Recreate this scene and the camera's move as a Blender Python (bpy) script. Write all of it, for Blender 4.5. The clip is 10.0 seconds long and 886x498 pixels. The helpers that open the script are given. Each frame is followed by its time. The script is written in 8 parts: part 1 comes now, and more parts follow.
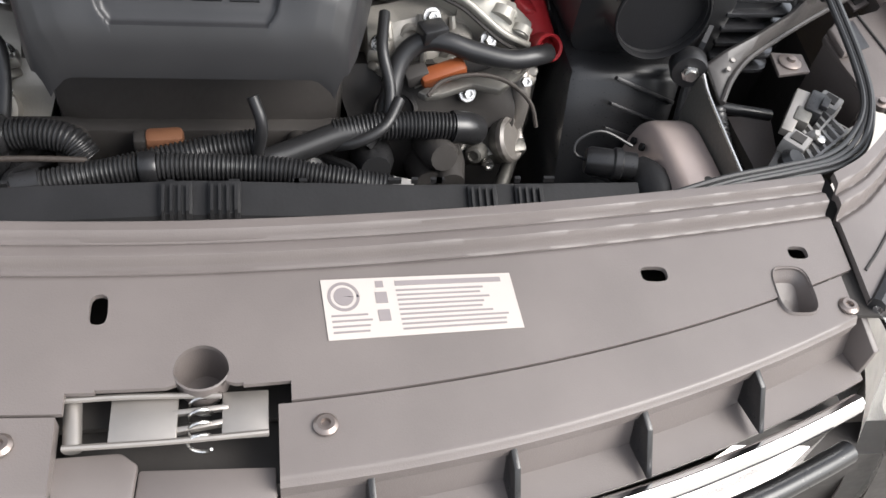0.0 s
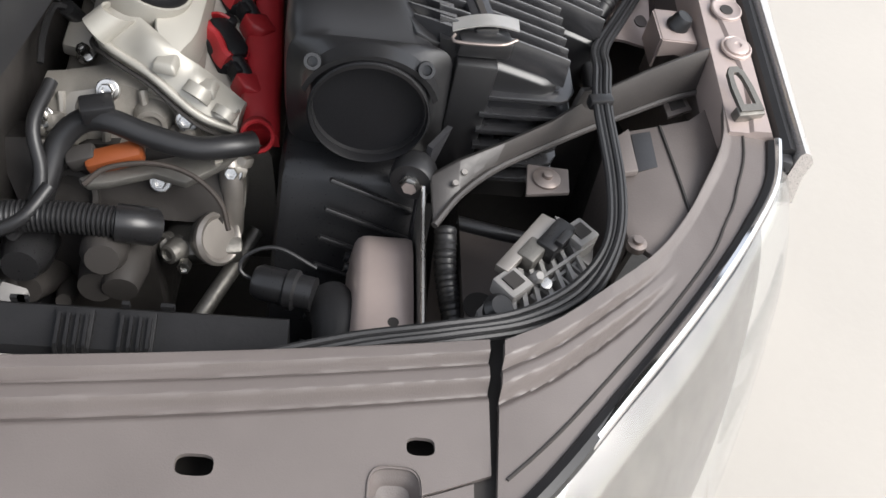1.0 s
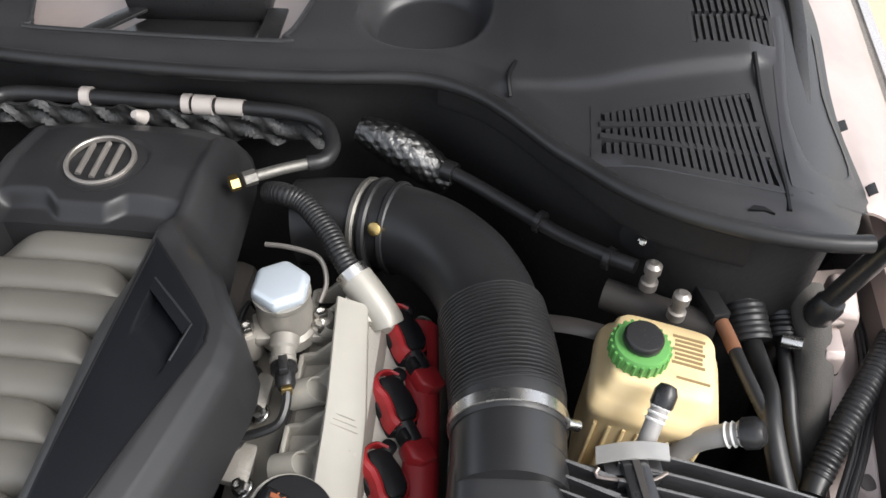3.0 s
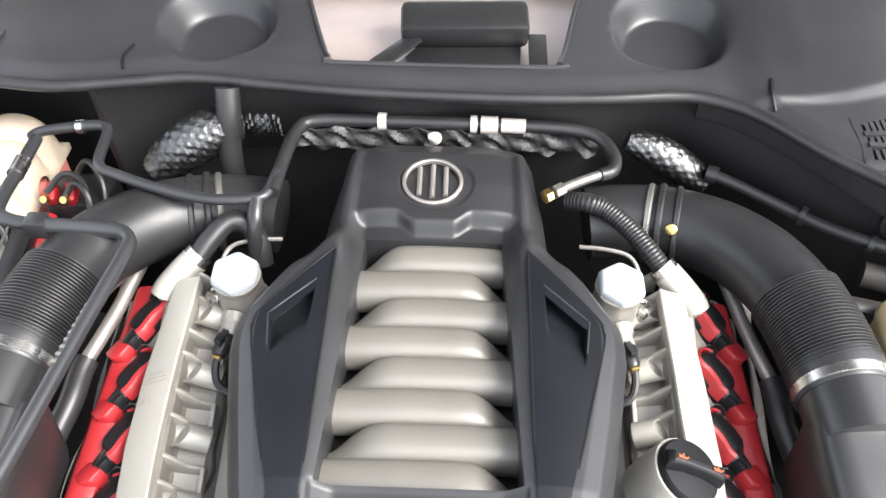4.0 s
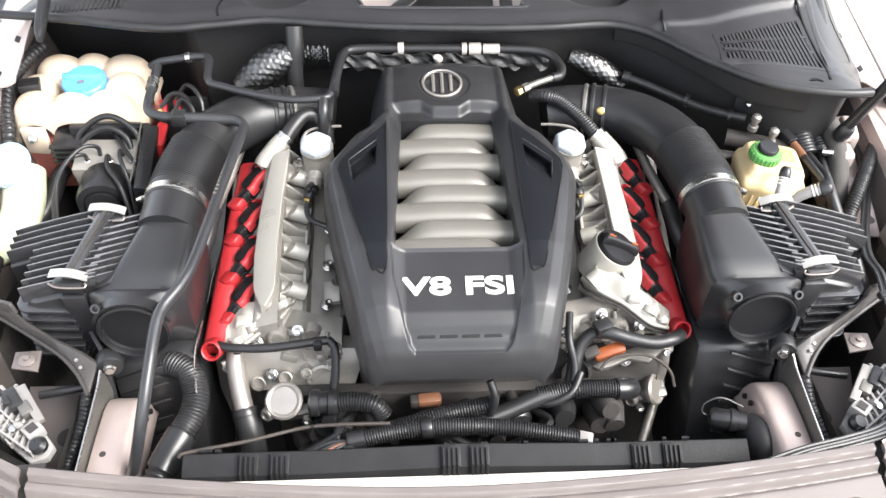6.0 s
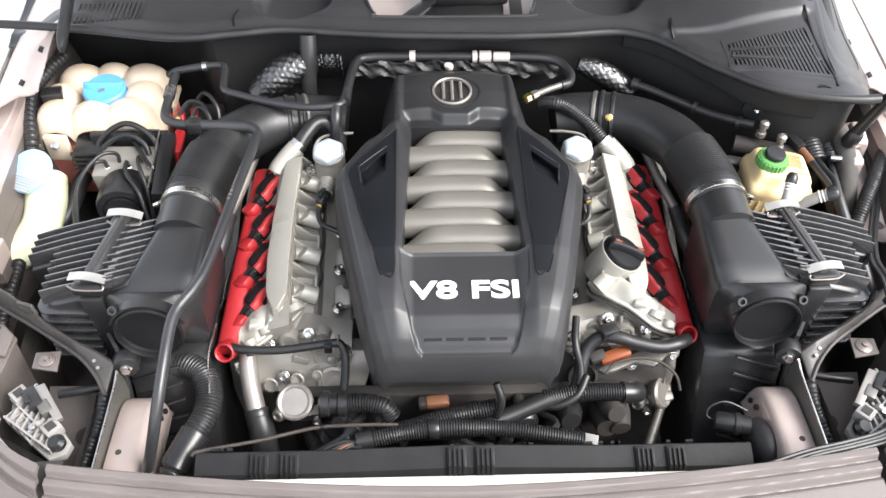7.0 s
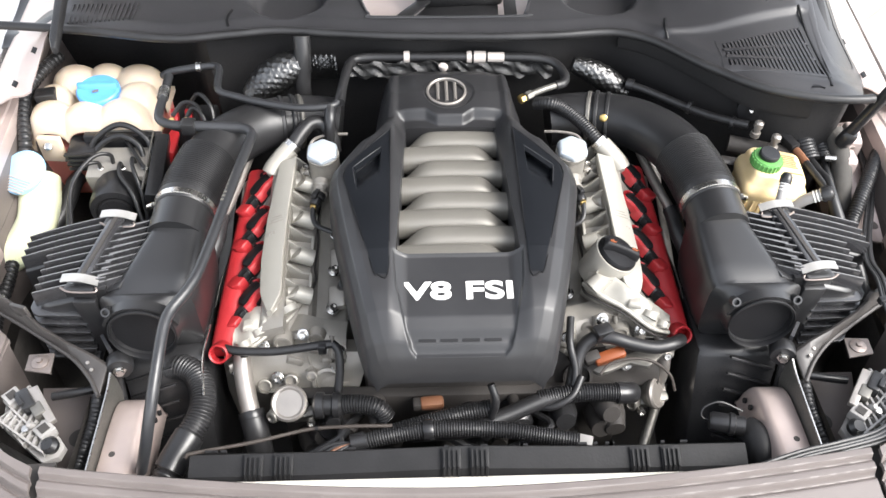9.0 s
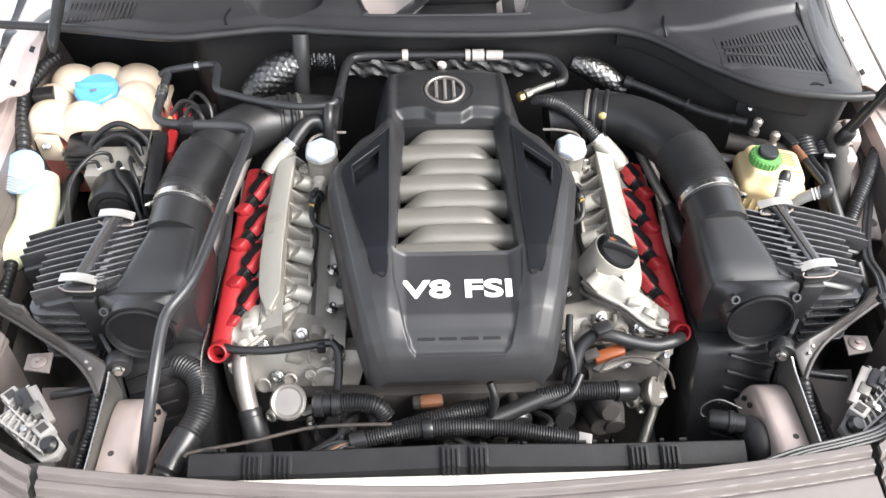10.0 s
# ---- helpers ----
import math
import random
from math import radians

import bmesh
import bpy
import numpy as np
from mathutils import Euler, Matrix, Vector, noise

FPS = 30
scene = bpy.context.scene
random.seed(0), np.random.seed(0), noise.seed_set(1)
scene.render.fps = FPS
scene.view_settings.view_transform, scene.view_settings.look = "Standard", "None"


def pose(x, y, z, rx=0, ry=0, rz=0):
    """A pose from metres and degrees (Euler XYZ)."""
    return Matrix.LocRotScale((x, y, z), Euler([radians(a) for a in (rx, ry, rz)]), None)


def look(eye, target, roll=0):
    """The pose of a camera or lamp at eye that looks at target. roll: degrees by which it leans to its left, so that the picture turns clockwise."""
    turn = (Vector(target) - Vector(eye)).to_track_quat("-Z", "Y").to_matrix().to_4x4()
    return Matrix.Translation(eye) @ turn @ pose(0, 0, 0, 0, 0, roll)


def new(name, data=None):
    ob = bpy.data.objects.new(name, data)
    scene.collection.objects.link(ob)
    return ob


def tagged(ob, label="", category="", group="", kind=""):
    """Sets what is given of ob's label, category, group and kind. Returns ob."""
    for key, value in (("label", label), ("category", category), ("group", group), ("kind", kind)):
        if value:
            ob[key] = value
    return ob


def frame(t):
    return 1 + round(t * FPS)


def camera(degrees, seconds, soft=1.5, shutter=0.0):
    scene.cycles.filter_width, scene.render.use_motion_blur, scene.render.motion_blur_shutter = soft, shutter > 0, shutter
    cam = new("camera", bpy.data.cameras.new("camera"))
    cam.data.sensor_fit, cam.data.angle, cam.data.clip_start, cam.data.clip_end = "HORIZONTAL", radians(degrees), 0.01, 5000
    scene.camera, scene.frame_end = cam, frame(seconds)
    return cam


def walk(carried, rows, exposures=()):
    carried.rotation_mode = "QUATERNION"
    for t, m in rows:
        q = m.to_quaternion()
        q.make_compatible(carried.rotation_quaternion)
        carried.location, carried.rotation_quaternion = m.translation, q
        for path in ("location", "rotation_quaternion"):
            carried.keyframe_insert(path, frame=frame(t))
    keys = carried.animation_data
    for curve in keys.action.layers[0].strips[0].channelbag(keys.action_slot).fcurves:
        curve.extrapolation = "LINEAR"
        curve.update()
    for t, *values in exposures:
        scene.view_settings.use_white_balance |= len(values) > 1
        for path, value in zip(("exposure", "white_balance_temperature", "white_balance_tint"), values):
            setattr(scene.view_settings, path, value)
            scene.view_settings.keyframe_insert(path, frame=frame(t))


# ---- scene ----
cam = camera(55.7, 10.0)
PATH = [
    (0, (0.067, -0.412, 1.451), (0.45, 0.773, -0.115), 12.7),
    (0.5, (0.258, -0.364, 1.438), (0.535, 0.892, -0.094), 10.3),
    (1, (0.406, -0.285, 1.433), (0.65, 0.966, -0.107), 12.8),
    (1.5, (0.49, -0.171, 1.453), (0.59, 1.14, -0.054), 10.1),
    (2, (0.512, -0.053, 1.49), (0.491, 1.315, 0.031), 7.3),
    (2.5, (0.467, 0.038, 1.526), (0.329, 1.463, 0.13), 2.4),
    (3.8, (0.122, -0.039, 1.668), (0.003, 1.407, 0.291), -2.1),
    (4, (0.034, -0.064, 1.697), (-0.011, 1.309, 0.243), 0.2),
    (4.5, (-0.04, -0.21, 1.778), (-0.035, 1.017, 0.198), 1.0),
    (5, (-0.052, -0.372, 1.862), (0.015, 0.952, 0.364), 2.0),
    (5.5, (-0.067, -0.451, 1.881), (0.005, 0.879, 0.39), 2.5),
    (5.7, (-0.071, -0.48, 1.883), (0.036, 0.873, 0.414), 2.4),
    (7, (-0.049, -0.516, 1.903), (-0.002, 0.86, 0.453), 0.6),
    (7.5, (-0.048, -0.516, 1.901), (-0.008, 0.863, 0.453), 0.8),
    (8, (-0.046, -0.515, 1.901), (-0.004, 0.862, 0.451), 0.4),
    (8.5, (-0.046, -0.514, 1.901), (0.002, 0.861, 0.449), 0.6),
    (9, (-0.045, -0.514, 1.903), (0.009, 0.862, 0.452), 0.7),
    (9.5, (-0.044, -0.515, 1.902), (0.007, 0.863, 0.454), 0.5),
    (10, (-0.044, -0.514, 1.902), (0.011, 0.86, 0.449), 0.6),
]
walk(cam, [(t, look(eye, target, roll)) for t, eye, target, roll in PATH], exposures=[(0, 1.52), (0.5, 1.47), (1.0, 1.2), (1.5, 1.12), (2.0, 1.05), (2.5, 1.03), (2.7, 1.03), (3.8, 2.46), (4.2, 2.54), (4.5, 2.54), (5.0, 2.60), (5.7, 2.50), (7.0, 2.08), (8.5, 2.09), (10.0, 2.13)])

# ---- world and sun ----
world = bpy.data.worlds.new("sky")
scene.world = world
world.use_nodes = True
wn = world.node_tree
sky = wn.nodes.new("ShaderNodeTexSky")
sky.sky_type = "NISHITA"
sky.sun_disc = False
sky.sun_elevation, sky.sun_rotation = radians(44), radians(117)
sky.dust_density, sky.air_density = 2.0, 1.0
wn.nodes["Background"].inputs["Strength"].default_value = 0.15
soft = wn.nodes.new("ShaderNodeHueSaturation")
soft.inputs["Saturation"].default_value = 0.30
wn.links.new(sky.outputs["Color"], soft.inputs["Color"])
wn.links.new(soft.outputs["Color"], wn.nodes["Background"].inputs["Color"])
sun = new("sun", bpy.data.lights.new("sun", "SUN"))
sun.data.energy, sun.data.angle, sun.data.color = 1.5, radians(35), (1.0, 0.97, 0.93)
sun.matrix_world = look((2.6, -1.3, 2.8), (0, 0, 0))

# ---- building helpers ----
V = Vector


def thing(name, at, label, category, group="", kind=""):
    ob = new(name)
    ob.location = at
    ob.empty_display_size = 0.02
    return tagged(ob, label, category, group, kind)


def finish(bm, smooth=True, angle=38, bevel=0.0, seg=2):
    bmesh.ops.remove_doubles(bm, verts=bm.verts, dist=1e-6)
    if bevel:
        edges = [e for e in bm.edges if len(e.link_faces) == 2 and e.calc_face_angle(0) > radians(28)]
        bmesh.ops.bevel(bm, geom=edges, offset=bevel, segments=seg, profile=0.5, affect="EDGES", clamp_overlap=True)
    bm.normal_update()
    for f in bm.faces:
        f.smooth = smooth
    for e in bm.edges:
        if len(e.link_faces) == 2 and e.calc_face_angle(0) > radians(angle):
            e.smooth = False


def part(name, bm, material, parent=None, label="", s=1, bevel=0.0, seg=2, smooth=True, angle=38, kind="", category="", group=""):
    """One mesh object from a bmesh in world places; s=-1 mirrors it over the car's middle."""
    if s < 0:
        bmesh.ops.scale(bm, vec=(-1, 1, 1), verts=bm.verts)
        bmesh.ops.reverse_faces(bm, faces=bm.faces)
    finish(bm, smooth, angle, bevel, seg)
    data = bpy.data.meshes.new(name)
    if parent is None:
        lo = [min(v.co[i] for v in bm.verts) for i in range(3)]
        hi = [max(v.co[i] for v in bm.verts) for i in range(3)]
        base = V(((lo[0] + hi[0]) / 2, (lo[1] + hi[1]) / 2, lo[2]))
        bmesh.ops.translate(bm, vec=-base, verts=bm.verts)
    bm.to_mesh(data)
    bm.free()
    data.materials.append(material)
    ob = new(name, data)
    if parent is None:
        ob.location = base
    else:
        ob.parent = parent
        if parent.parent is None:
            ob.matrix_parent_inverse = Matrix.Translation(parent.location).inverted()
    return tagged(ob, label, category, group, kind)


def pale_tops(ob, material, up=0.8):
    """A second, paler material on the faces that look up, for their sky sheen."""
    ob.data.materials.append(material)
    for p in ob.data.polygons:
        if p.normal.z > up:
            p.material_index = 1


def box(c, s, rot=(0, 0, 0), bm=None):
    bm = bm or bmesh.new()
    m = pose(*c, *rot) @ Matrix.Diagonal((*s, 1))
    bmesh.ops.create_cube(bm, size=1, matrix=m)
    return bm


def frame_of(d):
    d = V(d).normalized()
    a = V((0, 0, 1)) if abs(d.z) < 0.9 else V((1, 0, 0))
    u = a.cross(d).normalized()
    return u, d.cross(u), d


def loft(rings, bm=None, caps=True, closed=True):
    """Skin over rings of points with equal counts."""
    bm = bm or bmesh.new()
    vs = [[bm.verts.new(p) for p in ring] for ring in rings]
    n = len(rings[0])
    for a, b in zip(vs, vs[1:]):
        for i in range(n if closed else n - 1):
            j = (i + 1) % n
            bm.faces.new((a[i], a[j], b[j], b[i]))
    if caps and closed:
        bm.faces.new(list(reversed(vs[0])))
        bm.faces.new(vs[-1])
    return bm


def lathe(origin, axis, profile, n=32, bm=None, caps=True, squash=1.0):
    """Profile of (radius, height) turned round an axis."""
    u, v, d = frame_of(axis)
    o = V(origin)
    rings = [[o + d * h + u * (r * math.cos(2 * math.pi * i / n)) + v * (r * squash * math.sin(2 * math.pi * i / n)) for i in range(n)] for r, h in profile]
    return loft(rings, bm, caps)


def cyl(p0, p1, r, n=24, bm=None, r1=None):
    p0, p1 = V(p0), V(p1)
    return lathe(p0, p1 - p0, [(r, 0), (r if r1 is None else r1, (p1 - p0).length)], n, bm)


def spline(pts, step=0.006):
    """Points along a Catmull-Rom curve at an even step."""
    p = [V(q) for q in pts]
    p = [p[0] * 2 - p[1]] + p + [p[-1] * 2 - p[-2]]
    fine = []
    for a, b, c, d in zip(p, p[1:], p[2:], p[3:]):
        for k in range(24):
            t = k / 24
            fine.append(0.5 * (2 * b + (c - a) * t + (2 * a - 5 * b + 4 * c - d) * t * t + (3 * b - a - 3 * c + d) * t ** 3))
    fine.append(p[-2])
    out, left = [fine[0]], step
    for a, b in zip(fine, fine[1:]):
        length = (b - a).length
        pos = left
        while pos <= length and length > 0:
            out.append(a.lerp(b, pos / length))
            pos += step
        left = pos - length
    if (out[-1] - fine[-1]).length > step * 0.3:
        out.append(fine[-1])
    return out


def tube(pts, r, n=12, step=0.006, bm=None, wave=None, flat=1.0):
    """A round hose along a curve; wave(s, length) scales its radius along its way."""
    line = spline(pts, step)
    total = sum((b - a).length for a, b in zip(line, line[1:]))
    d = (line[1] - line[0]).normalized()
    u, v, _ = frame_of(d)
    rings, s = [], 0.0
    for i, p in enumerate(line):
        nd = (line[min(i + 1, len(line) - 1)] - line[max(i - 1, 0)]).normalized()
        q = d.rotation_difference(nd)
        u, v, d = q @ u, q @ v, nd
        if i:
            s += (p - line[i - 1]).length
        k = r * (wave(s, total) if wave else 1.0)
        rings.append([p + u * (k * math.cos(2 * math.pi * j / n)) + v * (k * flat * math.sin(2 * math.pi * j / n)) for j in range(n)])
    return loft(rings, bm)


def corrugated(pitch=0.005, depth=0.12):
    return lambda s, total: 1.0 - depth * (0.5 + 0.5 * math.cos(2 * math.pi * s / pitch)) ** 2


def prism(outline, z0, z1, m=None, bm=None):
    """A flat outline of (x, y) given thickness from z0 to z1."""
    bm = bm or bmesh.new()
    m = m or Matrix()
    area = sum(a[0] * b[1] - b[0] * a[1] for a, b in zip(outline, list(outline[1:]) + [outline[0]]))
    pts = list(outline) if area > 0 else list(reversed(outline))
    lo = [bm.verts.new(m @ V((x, y, z0))) for x, y in pts]
    hi = [bm.verts.new(m @ V((x, y, z1))) for x, y in pts]
    bm.faces.new(list(reversed(lo)))
    bm.faces.new(hi)
    for i in range(len(pts)):
        j = (i + 1) % len(pts)
        bm.faces.new((lo[i], lo[j], hi[j], hi[i]))
    return bm


def sheet(nu, nv, f, bm=None, keep=None):
    """A skin f(u, v) over the unit square; keep(u, v) picks its faces."""
    bm = bm or bmesh.new()
    vs = [[bm.verts.new(f(i / nu, j / nv)) for i in range(nu + 1)] for j in range(nv + 1)]
    for j in range(nv):
        for i in range(nu):
            if keep is None or keep((i + 0.5) / nu, (j + 0.5) / nv):
                bm.faces.new((vs[j][i], vs[j][i + 1], vs[j + 1][i + 1], vs[j + 1][i]))
    loose = [v for v in bm.verts if not v.link_faces]
    bmesh.ops.delete(bm, geom=loose, context="VERTS")
    return bm


def snap_holes(bm, holes):
    """Rounds the edges of holes in a sheet: (x, y, half width, half depth, squareness)."""
    edge = {v for e in bm.edges if len(e.link_faces) == 1 for v in e.verts}
    for v in edge:
        for x, y, a, b, p in holes:
            k = (abs((v.co.x - x) / a) ** p + abs((v.co.y - y) / b) ** p) ** (1 / p)
            if 0.4 < k < 1.0 + 0.0046 / min(a, b):
                v.co.x, v.co.y = x + (v.co.x - x) / k, y + (v.co.y - y) / k
    return bm


def in_hole(x, y, hole):
    return abs((x - hole[0]) / hole[2]) ** hole[4] + abs((y - hole[1]) / hole[3]) ** hole[4] < 1


def thicken(bm, down):
    """Gives a sheet depth: its border is drawn down by a vector and closed below."""
    faces = list(bm.faces)
    out = bmesh.ops.extrude_face_region(bm, geom=faces)
    moved = [g for g in out["geom"] if isinstance(g, bmesh.types.BMVert)]
    bmesh.ops.translate(bm, vec=down, verts=moved)
    bmesh.ops.recalc_face_normals(bm, faces=bm.faces)
    return bm


def edge_distance(x, y, poly):
    """Signed distance to an outline: inside is positive."""
    best, inside = 9.0, True
    for (ax, ay), (bx, by) in zip(poly, list(poly[1:]) + [poly[0]]):
        dx, dy = bx - ax, by - ay
        t = max(0, min(1, ((x - ax) * dx + (y - ay) * dy) / (dx * dx + dy * dy)))
        best = min(best, math.hypot(x - ax - t * dx, y - ay - t * dy))
        if dx * (y - ay) - dy * (x - ax) > 0:
            inside = False
    return best if inside else -best


def ease(a, b, x):
    t = min(1.0, max(0.0, (x - a) / (b - a)))
    return t * t * (3 - 2 * t)


def curve1(x, xs, ys):
    return float(np.interp(x, xs, ys))


def bolt(p, axis, r, h, parent, material, s=1, name="bolt", washer=0.0):
    u, v, d = frame_of(axis)
    bm = bmesh.new()
    if washer:
        lathe(p, axis, [(washer, 0), (washer, h * 0.25), (washer * 0.9, h * 0.32)], 20, bm)
    lathe(p, axis, [(r, 0), (r, h * 0.85), (r * 0.85, h), (r * 0.55, h), (r * 0.5, h * 0.7)], 6, bm)
    return part(name, bm, material, parent, s=s)

# ---- materials ----
def material(name, base, rough=0.5, metal=0.0, var=0.15, scale=60.0, big=6.0, bump=0.06, spread=0.08, coat=0.0, dirt=None, dirt_amount=0.0, sub=0.0, spec=0.5):
    """A surface with grain and stains at two sizes; dirt is a colour that lies over it in patches."""
    m = bpy.data.materials.new(name)
    m.use_nodes = True
    t = m.node_tree
    b = t.nodes["Principled BSDF"]
    link = t.links.new
    co = t.nodes.new("ShaderNodeNewGeometry").outputs["Position"]

    def noise_at(size, detail=4.0):
        node = t.nodes.new("ShaderNodeTexNoise")
        node.inputs["Scale"].default_value, node.inputs["Detail"].default_value = size, detail
        link(co, node.inputs["Vector"])
        return node.outputs["Fac"]

    def ramp(value, lo, hi, a=0.0, z=1.0):
        node = t.nodes.new("ShaderNodeMapRange")
        node.inputs["From Min"].default_value, node.inputs["From Max"].default_value = lo, hi
        node.inputs["To Min"].default_value, node.inputs["To Max"].default_value = a, z
        link(value, node.inputs["Value"])
        return node.outputs["Result"]

    def mixed(factor, a, z):
        node = t.nodes.new("ShaderNodeMix")
        node.data_type = "RGBA"
        link(factor, node.inputs[0])
        for sock, value in ((node.inputs[6], a), (node.inputs[7], z)):
            if isinstance(value, tuple):
                sock.default_value = (*value, 1)
            else:
                link(value, sock)
        return node.outputs[2]

    fine, wide = noise_at(scale), noise_at(big, 6.0)
    dark = tuple(c * (1 - var) for c in base)
    light = tuple(min(1, c * (1 + var)) for c in base)
    col = mixed(ramp(wide, 0.3, 0.7), dark, light)
    rgh = ramp(fine, 0.25, 0.75, max(0.02, rough - spread), min(1, rough + spread))
    if dirt:
        patch = ramp(wide, 0.30, 0.80, dirt_amount * 0.40, dirt_amount)
        col = mixed(patch, col, dirt)
    link(col, b.inputs["Base Color"])
    link(rgh, b.inputs["Roughness"])
    b.inputs["Metallic"].default_value = metal
    b.inputs["Coat Weight"].default_value = coat
    b.inputs["Coat Roughness"].default_value = 0.05
    b.inputs["Specular IOR Level"].default_value = spec
    if sub:
        b.inputs["Subsurface Weight"].default_value = sub
        b.inputs["Subsurface Radius"].default_value = (0.02, 0.015, 0.008)
    if bump:
        node = t.nodes.new("ShaderNodeBump")
        node.inputs["Strength"].default_value, node.inputs["Distance"].default_value = bump, 0.002
        link(fine, node.inputs["Height"])
        link(node.outputs["Normal"], b.inputs["Normal"])
    return m


DULL = (0.24, 0.235, 0.23)
DUST = (0.258, 0.226, 0.212)
M_PANEL = material("dusty_grey_plastic", (0.094, 0.080, 0.075), 0.44, scale=900, big=9, bump=0.12, var=0.08, dirt=DUST, dirt_amount=0.27)
M_TRIM = material("grey_trim_plastic", (0.018, 0.018, 0.0205), 0.34, scale=700, big=8, spec=0.45, dirt=DULL, dirt_amount=0.07)
M_BLACK = material("black_moulded_plastic", (0.010, 0.010, 0.011), 0.30, scale=500, big=14, bump=0.02, spec=0.45, spread=0.04, dirt=DULL, dirt_amount=0.04)
M_COVER = material("engine_cover_plastic", (0.014, 0.014, 0.0155), 0.40, scale=1500, big=10, bump=0.04, spec=0.42, dirt=DULL, dirt_amount=0.045)
M_INSERT = material("glossy_insert_plastic", (0.006, 0.007, 0.009), 0.34, scale=900, big=10, bump=0.02, spec=0.22, dirt=DULL, dirt_amount=0.015)
M_RUBBER = material("black_rubber", (0.010, 0.010, 0.011), 0.38, scale=300, big=20, bump=0.015, spread=0.04, spec=0.42, dirt=DULL, dirt_amount=0.045)
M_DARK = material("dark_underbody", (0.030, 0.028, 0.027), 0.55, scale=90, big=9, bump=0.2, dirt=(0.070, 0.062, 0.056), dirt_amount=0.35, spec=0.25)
M_ALU = material("cast_aluminium", (0.335, 0.318, 0.288), 0.44, metal=0.45, scale=420, big=22, bump=0.18, dirt=(0.19, 0.16, 0.13), dirt_amount=0.3)
M_FELT = material("bulkhead_felt", (0.009, 0.009, 0.010), 0.6, scale=200, big=9, bump=0.3, spec=0.22, dirt=(0.09, 0.085, 0.08), dirt_amount=0.14)
M_BEAM = material("weathered_black_plastic", (0.010, 0.010, 0.011), 0.50, scale=250, big=25, bump=0.12, spec=0.20, dirt=DULL, dirt_amount=0.035)
M_BOX = material("faded_black_plastic", (0.009, 0.009, 0.010), 0.36, scale=900, big=12, bump=0.012, spec=0.62, spread=0.04, dirt=DULL, dirt_amount=0.035)
M_SCREW = material("dusty_screw_steel", (0.26, 0.22, 0.20), 0.4, metal=0.8, scale=300, big=60, bump=0.05)
M_RIB = material("glossy_rib_plastic", (0.018, 0.018, 0.020), 0.22, scale=900, big=40, bump=0.01, spec=1.0, spread=0.05, dirt=DULL, dirt_amount=0.06)
# paler colour for the rib tops, with the reflected sky put into it
M_RIBTOP = material("rib_top_sheen", (0.085, 0.085, 0.088), 0.28, scale=900, big=60, bump=0.01, spec=0.9, spread=0.06, dirt=(0.30, 0.295, 0.29), dirt_amount=0.22)
M_SPRING = material("satin_spring_steel", (0.40, 0.39, 0.375), 0.36, metal=0.5, scale=200, big=40, bump=0.01, spread=0.04)
M_WRAP = material("dusty_fabric_wrap", (0.050, 0.048, 0.045), 0.85, scale=700, big=30, bump=0.35, spec=0.2, dirt=(0.13, 0.12, 0.11), dirt_amount=0.35)
M_KNOB = material("matt_black_cap", (0.008, 0.008, 0.009), 0.50, scale=400, big=25, bump=0.06, spec=0.22)
M_STEELDARK = material("dark_painted_steel", (0.030, 0.027, 0.026), 0.46, scale=500, big=16, bump=0.05, spec=0.5, dirt=(0.10, 0.09, 0.083), dirt_amount=0.22)
M_CASTDARK = material("dull_grey_casting", (0.22, 0.215, 0.20), 0.48, metal=0.7, scale=300, big=30, bump=0.25, dirt=(0.08, 0.068, 0.055), dirt_amount=0.5)
M_SILVER = material("satin_silver_paint", (0.345, 0.330, 0.295), 0.44, metal=0.25, scale=900, big=16, bump=0.04, var=0.08, dirt=(0.25, 0.225, 0.185), dirt_amount=0.2)
M_RUNNER = material("silver_grey_painted_plastic", (0.175, 0.166, 0.148), 0.46, metal=0.3, scale=900, big=14, bump=0.05, var=0.12, dirt=(0.10, 0.093, 0.08), dirt_amount=0.35)
M_STEEL = material("bright_steel", (0.60, 0.59, 0.57), 0.27, metal=1.0, scale=70, big=25, bump=0.01, spread=0.03, dirt=(0.4, 0.36, 0.32), dirt_amount=0.12)
M_CHROME = material("chrome", (0.85, 0.85, 0.86), 0.08, metal=1.0, spread=0.03, bump=0.0, var=0.03)
M_RED = material("red_plastic", (0.30, 0.013, 0.017), 0.44, scale=500, big=25, bump=0.06, dirt=(0.2, 0.02, 0.02), dirt_amount=0.25)
M_ORANGE = material("orange_plastic", (0.20, 0.050, 0.013), 0.5, scale=300, big=25)
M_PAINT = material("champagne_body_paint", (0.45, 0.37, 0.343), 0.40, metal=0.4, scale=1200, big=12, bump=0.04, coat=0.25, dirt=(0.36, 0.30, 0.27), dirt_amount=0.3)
# champagne paint again at a third of its brightness, standing in for shade
M_PAINTSHADE = material("dusty_shaded_paint", (0.135, 0.115, 0.107), 0.48, metal=0.3, scale=500, big=18, bump=0.06, dirt=(0.11, 0.095, 0.088), dirt_amount=0.4)
M_FENDER = material("silver_beige_body_paint", (0.55, 0.52, 0.50), 0.3, metal=0.6, scale=1500, big=5, bump=0.01, var=0.05, coat=0.8)
M_TANK = material("yellowed_white_plastic", (0.54, 0.455, 0.365), 0.4, scale=300, big=16, bump=0.03, var=0.08, sub=0.35, dirt=(0.5, 0.38, 0.24), dirt_amount=0.15)
